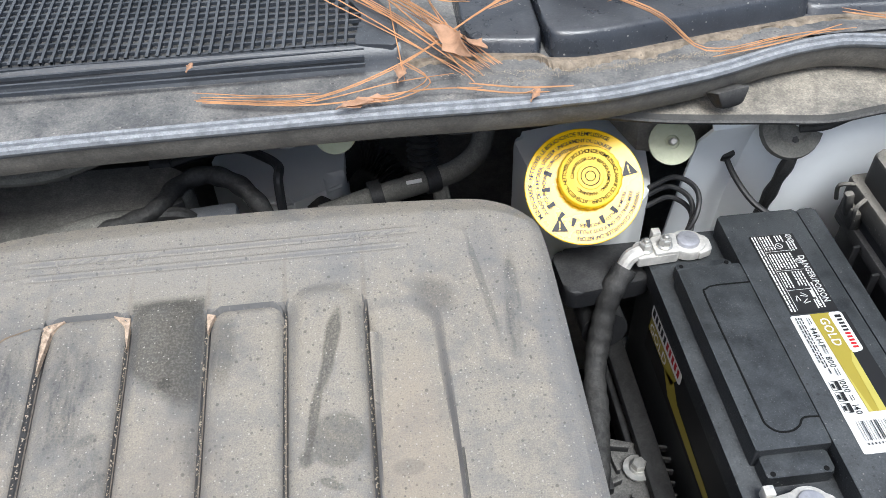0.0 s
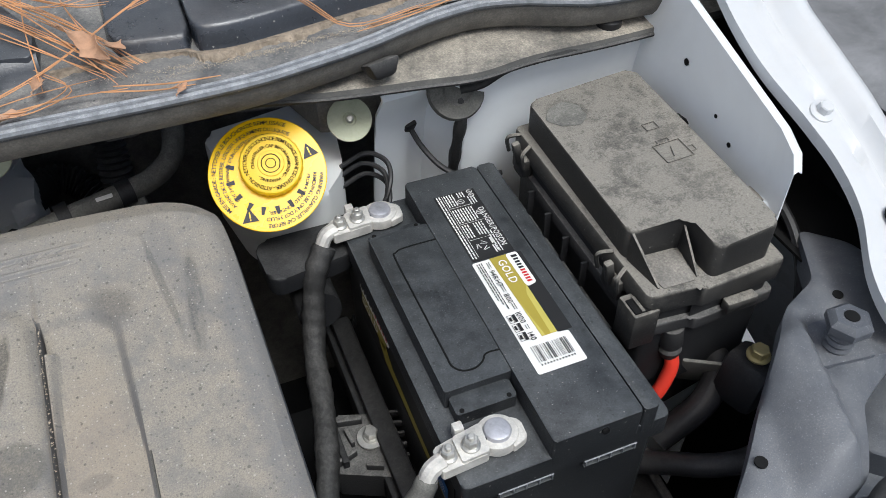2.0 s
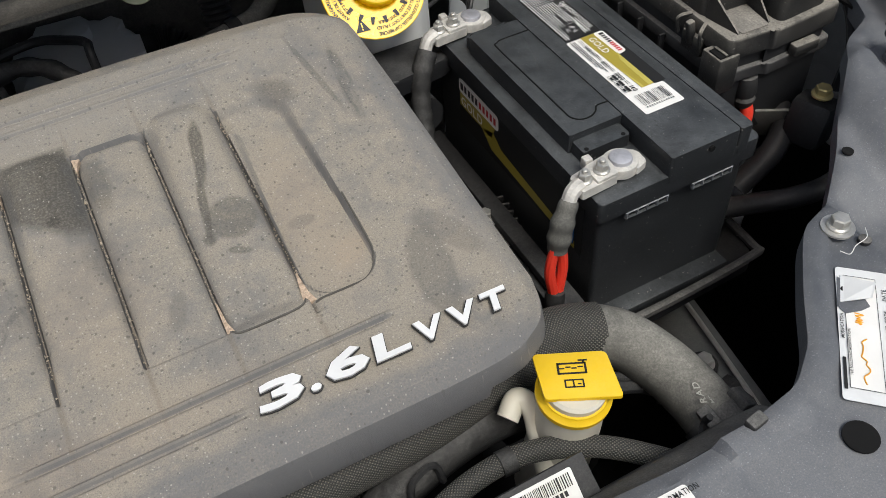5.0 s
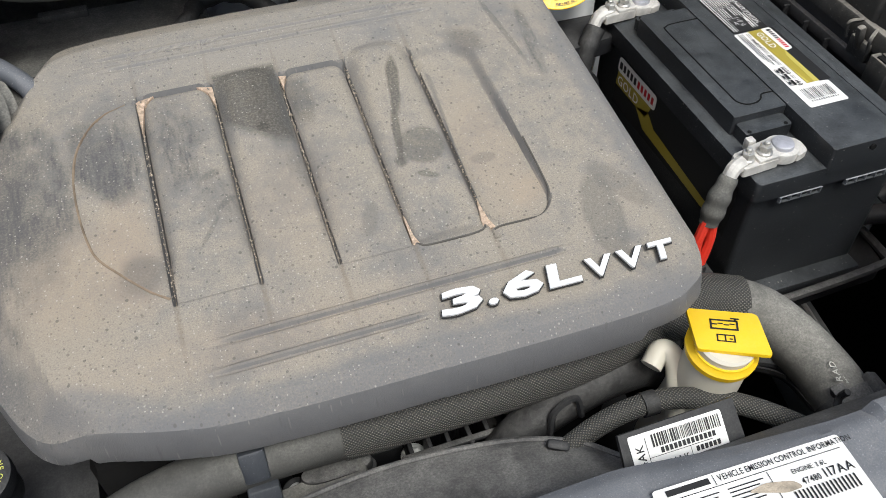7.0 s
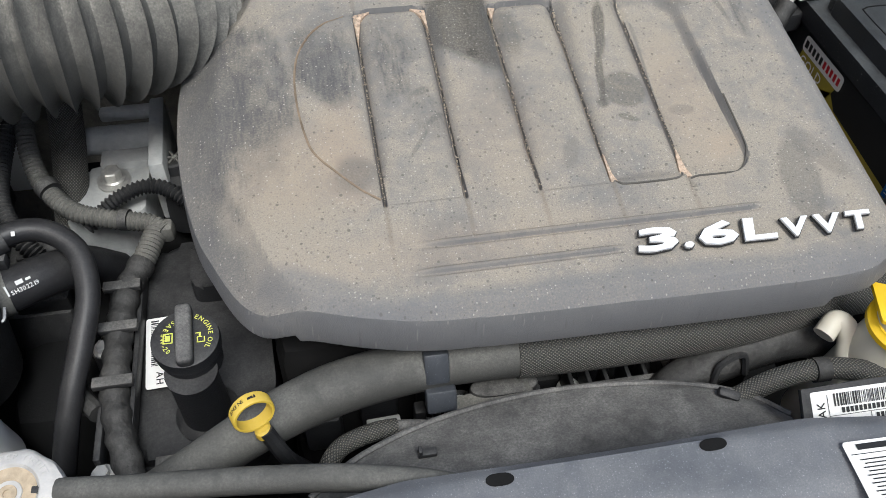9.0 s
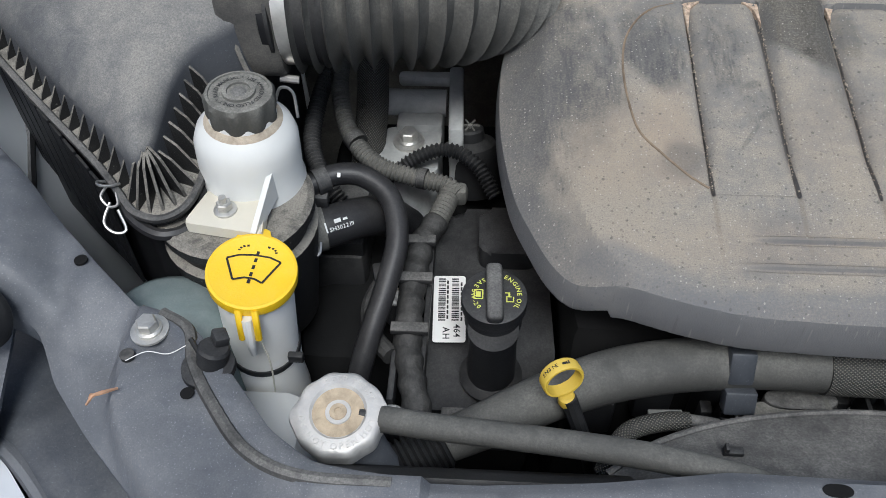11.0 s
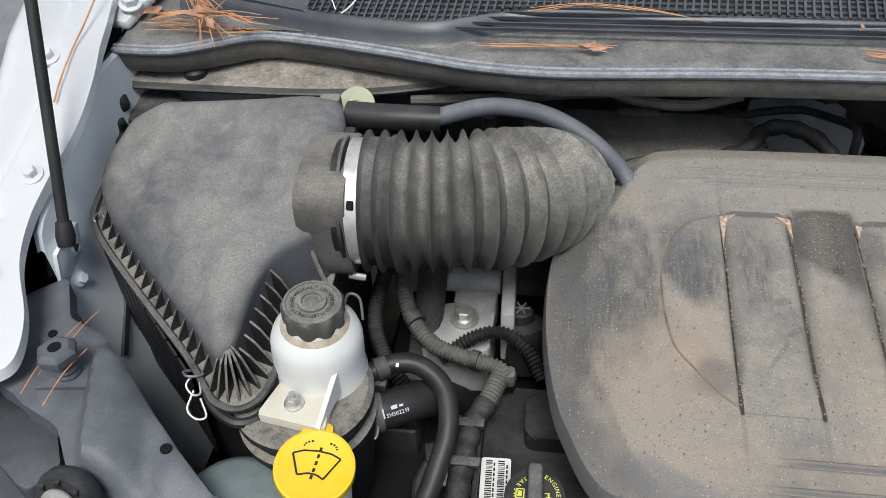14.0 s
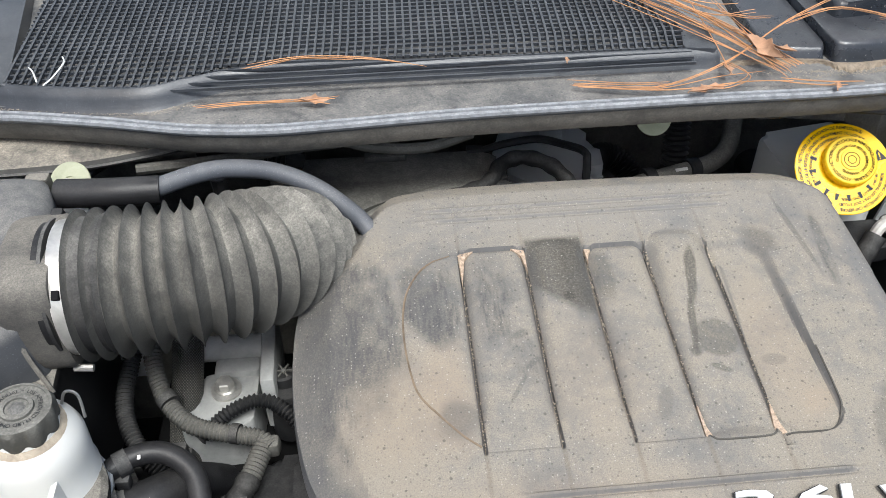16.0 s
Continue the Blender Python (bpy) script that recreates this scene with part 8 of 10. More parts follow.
def coolant():
    h = thing("radiator_hose", (0.0, 0.26, 0.98), "thick dusty radiator hose partly in a braided sleeve", "hose")
    main = [(-0.33, 0.20, 0.97), (-0.29, 0.212, 0.985), (-0.237, 0.234, 0.997), (-0.18, 0.252, 1.002), (-0.106, 0.262, 1.003), (-0.036, 0.262, 1.003)]
    part("hose_left", tube(main, lambda s: 0.0165 + 0.0045 * min(1, s * 2), 20), M_COOLANT, h)
    part("corrugated_end", tube([(-0.405, 0.155, 0.95), (-0.365, 0.178, 0.962), (-0.325, 0.201, 0.972)], 0.0195, 20, rib=0.004, pitch=0.0048), M_BLACK, h)
    br = [(-0.04, 0.262, 1.003), (0.05, 0.262, 1.002), (0.15, 0.268, 0.998), (0.225, 0.281, 0.995), (0.29, 0.289, 0.992), (0.33, 0.277, 0.988)]
    part("braided_sleeve", tube(br, lambda s: 0.0225 + 0.004 * s, 24, n=14), M_BRAID, h, "woven grey sleeve")
    part("hose_right", tube([(0.322, 0.281, 0.989), (0.345, 0.262, 0.984), (0.362, 0.232, 0.975), (0.371, 0.195, 0.968), (0.374, 0.15, 0.96)], 0.0255, 22), M_HOSE, h)
    q = axes((0.357, 0.183, 0.992), (0.25, 0.95, 0.05), (-0.9, 0.25, 0.3))
    bm = write("RAD", q @ pose(-0.006, -0.006, 0.003), 0.009)
    write("MEXICO", q @ pose(-0.006, -0.014, 0.002), 0.0055, bm)
    part("hose_print", bm, M_HOSEPRINT, h, smooth=0)
    part("clip", box((-0.106, 0.258, 1.012), (0.02, 0.03, 0.028), 0.003, (-25, 0, 0)), M_COWL, h, "grey plastic hose clip")
    part("clip_foot", box((-0.104, 0.237, 0.99), (0.024, 0.014, 0.02), 0.002, (-25, 0, 0)), M_COWL, h)
    c = part("end_clamp", tube([(0.3725, 0.175, 0.964), (0.374, 0.158, 0.961)], 0.0275, 24), M_DUSTY, h)
    part("clamp_lug", box((0.389, 0.168, 0.984), (0.014, 0.02, 0.014), 0.002, (0, 30, 0)), M_DUSTY, c)
    part("clamp_lug", box((0.358, 0.166, 0.985), (0.012, 0.02, 0.014), 0.002, (0, -20, 0)), M_DUSTY, c)
    b = thing("coolant_filler", (0.262, 0.20, 0.95), "cream coolant filler neck under a yellow square flap", "filler neck")
    ax = Vector((0.02, -0.12, 1)).normalized()
    part("neck", lathe([(0.030, -0.16), (0.028, -0.08), (0.0265, -0.03), (0.0245, 0.0)], (0.258, 0.212, 1.032), ax, 30), M_CREAM, b)
    part("ring", lathe([(0.0255, -0.006), (0.0285, -0.004), (0.0288, 0.001), (0.0255, 0.004), (0.025, 0.006)], (0.259, 0.2135, 1.0385), ax, 36), M_YELLOW, b, "yellow ring")
    part("throat", lathe([(0.0235, 0.0), (0.0235, 0.010), (0.021, 0.012)], (0.259, 0.2135, 1.040), ax, 30), M_CREAM, b)
    flap = [(0.2435, 0.2475), (0.2925, 0.2235), (0.2815, 0.1850), (0.2315, 0.2100)]
    fl = part("flap", prism(round_poly(flap, 0.003), 1.051, 1.0545, 0.0008), M_YELLOW, b, "yellow square flap with a coolant symbol")
    m = axes((0.2435, 0.2475, 1.0549), (0.049, -0.024, 0), (0.012, 0.0385, 0))
    bm = bars(m, [(0.017, -0.018, 0.0016, 0.009), (0.037, -0.018, 0.0016, 0.009), (0.017, -0.0105, 0.0216, 0.0016), (0.017, -0.019, 0.0216, 0.0016), (0.033, -0.008, 0.007, 0.0014), (0.036, -0.010, 0.0014, 0.003), (0.021, -0.030, 0.0012, 0.006), (0.034, -0.030, 0.0012, 0.006), (0.021, -0.0245, 0.014, 0.0012), (0.021, -0.0305, 0.0142, 0.0012), (0.027, -0.030, 0.0012, 0.006), (0.0305, -0.028, 0.0025, 0.0012)])
    bars(m, [(0.0185 + 0.0045 * i, -0.0145 + 0.001 * (i % 2), 0.004, 0.0012) for i in range(4)], bm)
    part("flap_symbol", bm, M_INK, fl, smooth=0)
    part("arm", tube([(0.215, 0.235, 1.005), (0.228, 0.243, 1.012), (0.236, 0.232, 1.005), (0.232, 0.21, 0.97), (0.235, 0.20, 0.92)], 0.009, 12), M_CREAM, b)
    s = thing("fan_shroud", (0.0, 0.18, 0.98), "dusty black plastic fan shroud arching behind the radiator", "shroud")
    arc = smooth_line([(-0.21, 0.165), (-0.17, 0.192), (-0.105, 0.213), (-0.02, 0.222), (0.07, 0.214), (0.125, 0.196), (0.155, 0.172)], 6)
    rows = [[(x, y, 0.90), (x, y, 0.998), (x, y - 0.003, 1.004), (x, y - 0.008, 1.006), (x * 0.97, min(y - 0.03, 0.16), 1.022), (x * 0.95, 0.14, 1.04), (x * 0.95, 0.125, 1.07)] for x, y in arc]
    part("arch", slab(rows, 0.004), M_DUSTY, s)
    part("arch_lip", tube([(x, y - 0.001, 1.003) for x, y in arc], 0.003, 8, n=1), M_DUSTY, s)
    part("leaf_tab", box((0.112, 0.192, 1.010), (0.018, 0.008, 0.008), 0.003, (20, 10, -25)), M_BLACK, s)
    rows = [[(x, 0.155, 0.92), (x, 0.15, 1.03), (x, 0.14, 1.045), (x, 0.125, 1.065)] for x in (-0.44, -0.34, -0.26, -0.2)]
    part("side_plate", slab(rows, 0.004), M_BLACK, s)
    rows = [[(x, 0.18, 0.9), (x, 0.155, 1.0), (x, 0.135, 1.05), (x, 0.12, 1.065)] for x in (0.15, 0.24, 0.3, 0.36)]
    part("side_plate", slab(rows, 0.004), M_DUSTY, s)
    t = thing("rubber_strip_hose", (-0.26, 0.16, 1.05), "ribbed grey rubber overflow hose along the support", "hose")
    part("hose", tube([(-0.366, 0.175, 1.047), (-0.33, 0.170, 1.048), (-0.28, 0.165, 1.049), (-0.22, 0.157, 1.052), (-0.17, 0.147, 1.056), (-0.12, 0.134, 1.056), (-0.07, 0.114, 1.046)], lambda s: 0.0092 - 0.003 * max(0, s - 0.6), 14), M_COOLANT, t)
    part("end", lathe([(0.0075, 0), (0.0075, 0.012)], (-0.368, 0.1755, 1.047), (-1, 0.1, 0), 12), M_BLACK, t)
    l = thing("wiring_loom", (0.2, 0.19, 1.0), "grey braided wiring loom in front of the hose", "wiring", "wiring looms")
    part("loom", tube([(0.085, 0.175, 0.99), (0.114, 0.190, 0.998), (0.163, 0.203, 1.004), (0.213, 0.203, 1.005), (0.261, 0.184, 1.002), (0.300, 0.155, 0.995), (0.33, 0.13, 0.98)], 0.0088, 12), M_BRAID, l)
    part("tape", tube([(0.19, 0.2045, 1.0052), (0.202, 0.2042, 1.0052)], 0.0102, 12), M_TAPE, l)
    part("tail", tube([(0.335, 0.15, 0.99), (0.343, 0.16, 1.0), (0.345, 0.158, 1.012)], 0.003, 6), M_BLACK, l)
    g = thing("taped_pipe", (0.15, 0.25, 0.96), "fat pipe wrapped in black tape below the hose", "pipe")
    part("pipe", tube([(0.085, 0.235, 0.94), (0.11, 0.242, 0.958), (0.145, 0.249, 0.968), (0.185, 0.256, 0.972), (0.225, 0.262, 0.965), (0.26, 0.27, 0.94)], lambda s: 0.017 + 0.004 * s, 14), M_TAPE, g)
    part("clip", tube([(0.125, 0.225, 0.965), (0.13, 0.232, 0.985), (0.15, 0.236, 0.99), (0.155, 0.23, 0.97)], 0.003, 6), M_BLACK, g)
    part("elbow", tube([(0.085, 0.235, 0.94), (0.075, 0.225, 0.925), (0.08, 0.21, 0.90)], 0.015, 12), M_BLACK, g)
    k = thing("clip_ring", (0.03, 0.235, 0.95), "black wiring clip on the front of the engine", "clip")
    part("ring", tube([(0.04, 0.222, 0.96), (0.03, 0.225, 0.972), (0.045, 0.228, 0.98), (0.06, 0.226, 0.972), (0.055, 0.222, 0.958)], 0.0035, 8), M_BLACK, k)
    part("bar", box((-0.06, 0.245, 0.965), (0.07, 0.014, 0.010), 0.003, (0, -4, 4)), M_HOSE, k)
    part("bar", box((-0.035, 0.24, 0.955), (0.08, 0.012, 0.008), 0.003, (0, -2, 4)), M_BLACK, k)
    p = thing("sensor_pipe", (0.35, 0.21, 0.95), "thin black pipe with a sensor connector", "pipe")
    part("pipe", tube([(0.315, 0.235, 0.97), (0.35, 0.225, 0.955), (0.375, 0.195, 0.94), (0.395, 0.165, 0.92)], 0.006, 10), M_BLACK, p)
    part("connector", tube([(0.355, 0.216, 0.955), (0.368, 0.203, 0.948)], 0.009, 10), M_BLACK, p)


# ---- looms and brackets beside the engine ----
def side_clutter():
    a = thing("engine_mount_bracket", (-0.37, 0.57, 0.95), "cast aluminium engine mount bracket with a large bolt", "bracket")
    part("foot", prism(round_poly([(-0.425, 0.50), (-0.35, 0.505), (-0.348, 0.578), (-0.378, 0.582), (-0.416, 0.572)], 0.01), 0.90, 0.966, 0.005), M_CAST, a)
    part("barrel", tube([(-0.412, 0.604, 0.978), (-0.345, 0.604, 0.978)], 0.0145, 16), M_CAST, a)
    part("barrel_web", box((-0.372, 0.585, 0.955), (0.05, 0.03, 0.04), 0.005), M_CAST, a)
    part("barrel_end", tube([(-0.421, 0.604, 0.978), (-0.410, 0.604, 0.978)], 0.0095, 12), M_ZINC, a)
    part("plate", box((-0.333, 0.575, 0.972), (0.015, 0.105, 0.075), 0.003, (0, 0, 2)), M_CAST, a)
    part("arm", box((-0.368, 0.637, 0.985), (0.062, 0.013, 0.014), 0.004), M_CAST, a)
    part("washer", lathe([(0.0165, 0), (0.0165, 0.003), (0.012, 0.004)], (-0.382, 0.552, 0.966), (0, 0, 1), 28), M_ZINC, a)
    part("bolt", hexbolt((-0.382, 0.552, 0.969), 0.0095, 0.013, flange=1.25), M_ZINC, a)
    p = thing("sensor_plug", (-0.315, 0.53, 0.96), "round black sensor plug beside the engine", "plug")
    part("body", lathe([(0.026, -0.05), (0.027, -0.01), (0.024, 0.004), (0.014, 0.010), (0.0135, 0.02), (0.011, 0.022)], (-0.315, 0.545, 0.968), (-0.12, 0.25, 1), 28), M_BLACK, p)
    for i in range(6):
        an = math.tau * i / 6
        part("spoke", box((-0.318 + 0.006 * math.cos(an), 0.551 + 0.006 * math.sin(an), 0.991), (0.008, 0.002, 0.003), 0.0005, (0, 0, math.degrees(an))), M_HOSE, p)
    part("centre", lathe([(0.003, 0), (0.003, 0.003)], (-0.318, 0.551, 0.989), (0, 0, 1), 10), M_ZINC, p)
    w = thing("wiring_conduit", (-0.4, 0.48, 1.0), "dusty grey corrugated wiring conduit", "wiring", "wiring conduits")
    part("conduit", tube([(-0.452, 0.62, 1.04), (-0.452, 0.57, 1.02), (-0.438, 0.525, 1.0), (-0.41, 0.492, 0.99), (-0.375, 0.48, 0.985), (-0.34, 0.472, 0.982), (-0.325, 0.46, 0.98)], 0.0086, 14, rib=0.002, pitch=0.0042), M_HOSE, w)
    part("tie", tube([(-0.434, 0.519, 1.0), (-0.428, 0.511, 0.998)], 0.0112, 14), M_DUSTY, w)
    part("tie", tube([(-0.366, 0.479, 0.984), (-0.358, 0.477, 0.984)], 0.0105, 14), M_DUSTY, w)
    part("conduit_down", tube([(-0.333, 0.465, 0.98), (-0.345, 0.43, 0.975), (-0.355, 0.41, 0.97)], 0.0098, 14, rib=0.0022, pitch=0.0042), M_HOSE, w)
    part("joint", box((-0.327, 0.464, 0.978), (0.020, 0.018, 0.020), 0.006), M_HOSE, w)
    w = thing("wiring_conduit", (-0.47, 0.53, 1.0), "thin dark corrugated wiring conduit", "wiring", "wiring conduits")
    part("conduit", tube([(-0.462, 0.61, 1.03), (-0.474, 0.56, 1.01), (-0.474, 0.51, 0.995), (-0.455, 0.47, 0.98), (-0.43, 0.45, 0.96)], 0.0082, 12, rib=0.0024, pitch=0.0042), M_DUSTY, w)
    w = thing("wiring_conduit", (-0.34, 0.50, 0.98), "black corrugated wiring conduit arching to the engine", "wiring", "wiring conduits")
    part("conduit", tube([(-0.40, 0.485, 0.972), (-0.37, 0.503, 0.988), (-0.338, 0.512, 0.992), (-0.31, 0.498, 0.985), (-0.29, 0.475, 0.965)], 0.0068, 12, rib=0.0024, pitch=0.0044), M_BLACK, w)
    w = thing("wiring_loom", (-0.355, 0.33, 0.97), "taped grey wiring loom beside the valve cover", "wiring", "wiring looms")
    part("loom", tube([(-0.345, 0.43, 0.975), (-0.356, 0.405, 0.972), (-0.361, 0.37, 0.97), (-0.362, 0.33, 0.968), (-0.361, 0.29, 0.966), (-0.353, 0.25, 0.96), (-0.345, 0.222, 0.95)], lambda s: 0.0118 + 0.001 * math.sin(s * 70), 12, step=0.004), M_TAPE, w)
    part("rail", box((-0.372, 0.34, 0.955), (0.006, 0.2, 0.02), 0.002), M_BLACK, w)
    part("rail", box((-0.348, 0.33, 0.958), (0.005, 0.2, 0.016), 0.002), M_BLACK, w)
    for y in (0.40, 0.355, 0.30):
        part("strap", box((-0.360, y, 0.980), (0.032, 0.010, 0.006), 0.001), M_DUSTY, w)
    part("connector", box((-0.392, 0.372, 0.96), (0.016, 0.022, 0.018), 0.003, (0, 0, 15)), M_BLACK, w)
    part("branch", tube([(-0.39, 0.37, 0.96), (-0.40, 0.34, 0.955), (-0.393, 0.31, 0.955), (-0.375, 0.285, 0.96)], 0.008, 10), M_TAPE, w)
    part("foot", box((-0.318, 0.232, 0.95), (0.026, 0.024, 0.004), 0.002), M_DUSTY, w)
    part("foot_hole", lathe([(0.004, 0), (0.004, 0.0005)], (-0.316, 0.232, 0.9522), (0, 0, 1), 12), M_DARK, w)
    for x, y, z in ((-0.374, 0.444, 0.96), (-0.378, 0.352, 0.955), (-0.37, 0.235, 0.95)):
        b = thing("small_bolt", (x, y, z), "small dull engine bolt", "bolt", "engine bolts")
        part("head", hexbolt((x, y, z), 0.0062, 0.008, flange=1.45), M_ALU, b)
        part("boss", lathe([(0.011, -0.03), (0.010, 0.0)], (x, y, z), (0, 0, 1), 16), M_DUSTY, b)
    s = thing("woven_strap_hose", (-0.42, 0.55, 0.95), "dark woven heat sleeve under the bellows", "hose")
    part("sleeve", tube([(-0.425, 0.63, 1.02), (-0.422, 0.58, 0.99), (-0.425, 0.53, 0.95), (-0.43, 0.49, 0.90)], 0.017, 14), M_BRAID, s)
    b = thing("pump_housing", (-0.45, 0.45, 0.93), "dark stepped pump housing below the conduits", "housing")
    part("body", box((-0.45, 0.46, 0.90), (0.07, 0.10, 0.08), 0.008), M_DUSTY, b)
    part("step", box((-0.44, 0.43, 0.945), (0.05, 0.03, 0.02), 0.004), M_DUSTY, b)
    part("step", box((-0.44, 0.475, 0.955), (0.05, 0.03, 0.02), 0.004), M_DUSTY, b)
    c = thing("canister", (-0.54, 0.23, 1.0), "pale green round canister behind the support", "canister")
    part("dome", lathe([(0.05, -0.1), (0.05, -0.02), (0.046, -0.006), (0.034, 0.004), (0.01, 0.007)], (-0.545, 0.262, 1.035), (0, 0, 1), 32), M_CANISTER, c)


def support_details():
    # left: upper guard sheet with sensor on the support
    g = thing("support_sensor", (-0.478, 0.187, 1.085), "black sensor plug on the radiator support", "sensor")
    part("pad", lathe([(0.018, 0), (0.0175, 0.004), (0.015, 0.005)], (-0.478, 0.187, 1.082), (0, 0, 1), 26), M_BLACK, g)
    part("body", lathe([(0.0105, 0), (0.0105, 0.012), (0.009, 0.014)], (-0.476, 0.190, 1.086), (0.3, 0.2, 1), 18), M_BLACK, g)
    part("plug", box((-0.47, 0.199, 1.099), (0.010, 0.012, 0.010), 0.002, (0, 20, 30)), M_BLACK, g)
    part("pin", tube([(-0.484, 0.193, 1.088), (-0.49, 0.199, 1.098)], 0.0017, 6), M_BLACK, g)
    r = thing("rubber_edging", (-0.45, 0.15, 1.085), "dark rubber edging along the radiator support", "edging")
    part("rim", tube([(-0.520, 0.228, 1.085), (-0.498, 0.214, 1.086), (-0.488, 0.188, 1.086), (-0.468, 0.158, 1.086), (-0.440, 0.127, 1.086), (-0.405, 0.112, 1.086), (-0.35, 0.11, 1.085)], 0.0045, 8), M_DUSTY, r)
    part("hole", lathe([(0.0045, 0), (0.0045, 0.0005)], (-0.4865, 0.166, 1.0843), (0, 0, 1), 14), M_DARK, r)
    part("hole", lathe([(0.0045, 0), (0.0045, 0.0005)], (-0.335, 0.106, 1.0812), (0, 0, 1), 14), M_DARK, r)
    w = thing("stray_wire", (-0.5, 0.19, 1.085), "pale loose thread lying on the support", "thread", "stray threads")
    part("thread", tube([(-0.532, 0.186, 1.0885), (-0.52, 0.193, 1.0895), (-0.505, 0.192, 1.0895), (-0.495, 0.199, 1.0895)], 0.00035, 5), M_PALEINK, w)
    w = thing("stray_wire", (0.5, 0.19, 1.085), "pale loose thread lying on the support", "thread", "stray threads")
    part("thread", tube([(0.512, 0.20, 1.0888), (0.505, 0.192, 1.0892), (0.492, 0.190, 1.0892), (0.482, 0.186, 1.0892), (0.478, 0.192, 1.0892)], 0.00035, 5), M_PALEINK, w)
    # dealer sticker, torn at one corner
    d = thing("torn_sticker", (0.445, 0.13, 1.085), "torn white modification sticker with pen marks", "sticker")
    m = axes((0.3885, 0.0995, 1.0842), (0.079, 0.0855, 0), (-0.03, 0.03, 0))
    W, H = 0.1165, 0.0435
    part("paper", sheet_on(m, round_poly([(0, -H), (W, -H), (W, 0), (0, 0)], 0.003), 0.0004), M_STICKER, d)
    q = m @ pose(0, 0, 0.0008)
    part("writing_field", bars(q, [(0.010, -0.0265, 0.052, 0.021), (0.062, -0.0265, 0.046, 0.021), (0.008, -0.040, 0.10, 0.0055)]), M_WHITE, d, smooth=0)
    q = m @ pose(0, 0, 0.0012)
    bm = bmesh.new()
    write("CHANGE AUTHORITY", q @ pose(0.008, -0.0335, 0), 0.0042, bm, 0.95)
    write("DEALER CODE", q @ pose(0.052, -0.0335, 0), 0.0042, bm, 0.95)
    write("DATE", q @ pose(0.089, -0.0335, 0), 0.0042, bm, 0.95)
    write("MODIFICATION", q @ pose(0.05, -0.0035, 0), 0.0034, bm, 0.85)
    write("THE FOLLOWING MODIFICATIONS", q @ pose(0.020, -0.0055, 0) @ pose(0, -0.002, 0), 0.0026, bm, 0.9)
    bars(q, [(0.008, -0.0035, 0.026, 0.0022), (0.0095, -0.027, 0.099, 0.0004), (0.0095, -0.0052, 0.099, 0.0004), (0.0095, -0.027, 0.0004, 0.0218), (0.108, -0.027, 0.0004, 0.0218), (0.0075, -0.0402, 0.101, 0.0004)], bm)
    part("print", bm, M_INK, d, smooth=0)
    random.seed(12)
    for x0, x1, y0, am in ((0.014, 0.052, -0.016, 0.006), (0.064, 0.074, -0.014, 0.006), (0.012, 0.03, -0.0375, 0.002), (0.05, 0.064, -0.0375, 0.002), (0.086, 0.104, -0.0375, 0.002)):
        pts = [q @ Vector((x0 + (x1 - x0) * i / 12, y0 + am * (random.random() - 0.4), 0.0)) for i in range(13)]
        part("pen_mark", tube(pts, 0.0005, 4, n=3), M_ORANGE, d, "orange pen mark")
    fl = bmesh.new()
    f = [m @ Vector(p) for p in ((0.082, -0.002, 0.001), (0.108, -0.003, 0.001), (0.097, -0.024, 0.010), (0.086, -0.022, 0.006))]
    vs = [fl.verts.new(p) for p in f] + [fl.verts.new(p + Vector((0, 0, 0.0004))) for p in f]
    for idx in ((0, 1, 2, 3), (7, 6, 5, 4), (0, 4, 5, 1), (1, 5, 6, 2), (2, 6, 7, 3), (3, 7, 4, 0)):
        fl.faces.new([vs[i] for i in idx])
    part("torn_flap", fl, M_STICKER, d, "curled torn corner", smooth=0)
    bare = [(0.078, 0.0), (0.106, -0.001), (0.09, -0.018), (0.082, -0.022), (0.077, -0.016), (0.072, -0.005)]
    part("bare_patch", sheet_on(m @ pose(0, 0, 0.0011), bare, 0.0002), M_GREY, d, smooth=0)
    part("bare_hole", lathe([(0.0025, 0), (0.0025, 0.0004)], m @ Vector((0.0945, -0.005, 0.0014)), (0, 0, 1), 14), M_DARK, d)
    b = thing("support_hole", (0.378, 0.074, 1.084), "large round dark hole in the support", "hole", kind="structure")
    part("disc", lathe([(0.0115, -0.001), (0.0115, 0.0006)], (0.378, 0.074, 1.0842), (0, 0, 1), 28), M_DARK, b)
    n = thing("dry_grass", (0.512, 0.157, 1.09), "wisp of brown dry grass caught on the support", "debris", "debris")
    bm = bmesh.new()
    for i in range(9):
        tube([(0.505 + 0.002 * random.random(), 0.168, 1.087), (0.512, 0.160 + 0.002 * random.random(), 1.091 + 0.003 * random.random()), (0.52 + 0.004 * random.random(), 0.150 + 0.008 * random.random(), 1.090)], 0.0006, 4, bm, n=3)
    part("grass", bm, M_NEEDLE, n)
    n = thing("dry_grass", (-0.54, 0.157, 1.09), "dry brown leaf scrap caught on the support", "debris", "debris")
    bm = bmesh.new()
    for i in range(6):
        tube([(-0.531, 0.166, 1.087), (-0.538 - 0.004 * random.random(), 0.158, 1.092), (-0.546, 0.150 + 0.01 * random.random(), 1.089)], 0.0008, 4, bm, n=3)
    part("scrap", bm, M_LEAF, n)
    # emission sticker on the beam
    e = thing("emission_sticker", (0.2, 0.07, 1.08), "white emission control information sticker on the support", "sticker")
    m = axes((0.128, 0.1065, 1.0856), (1, -0.03, 0.0), (0.03, 1, 0))
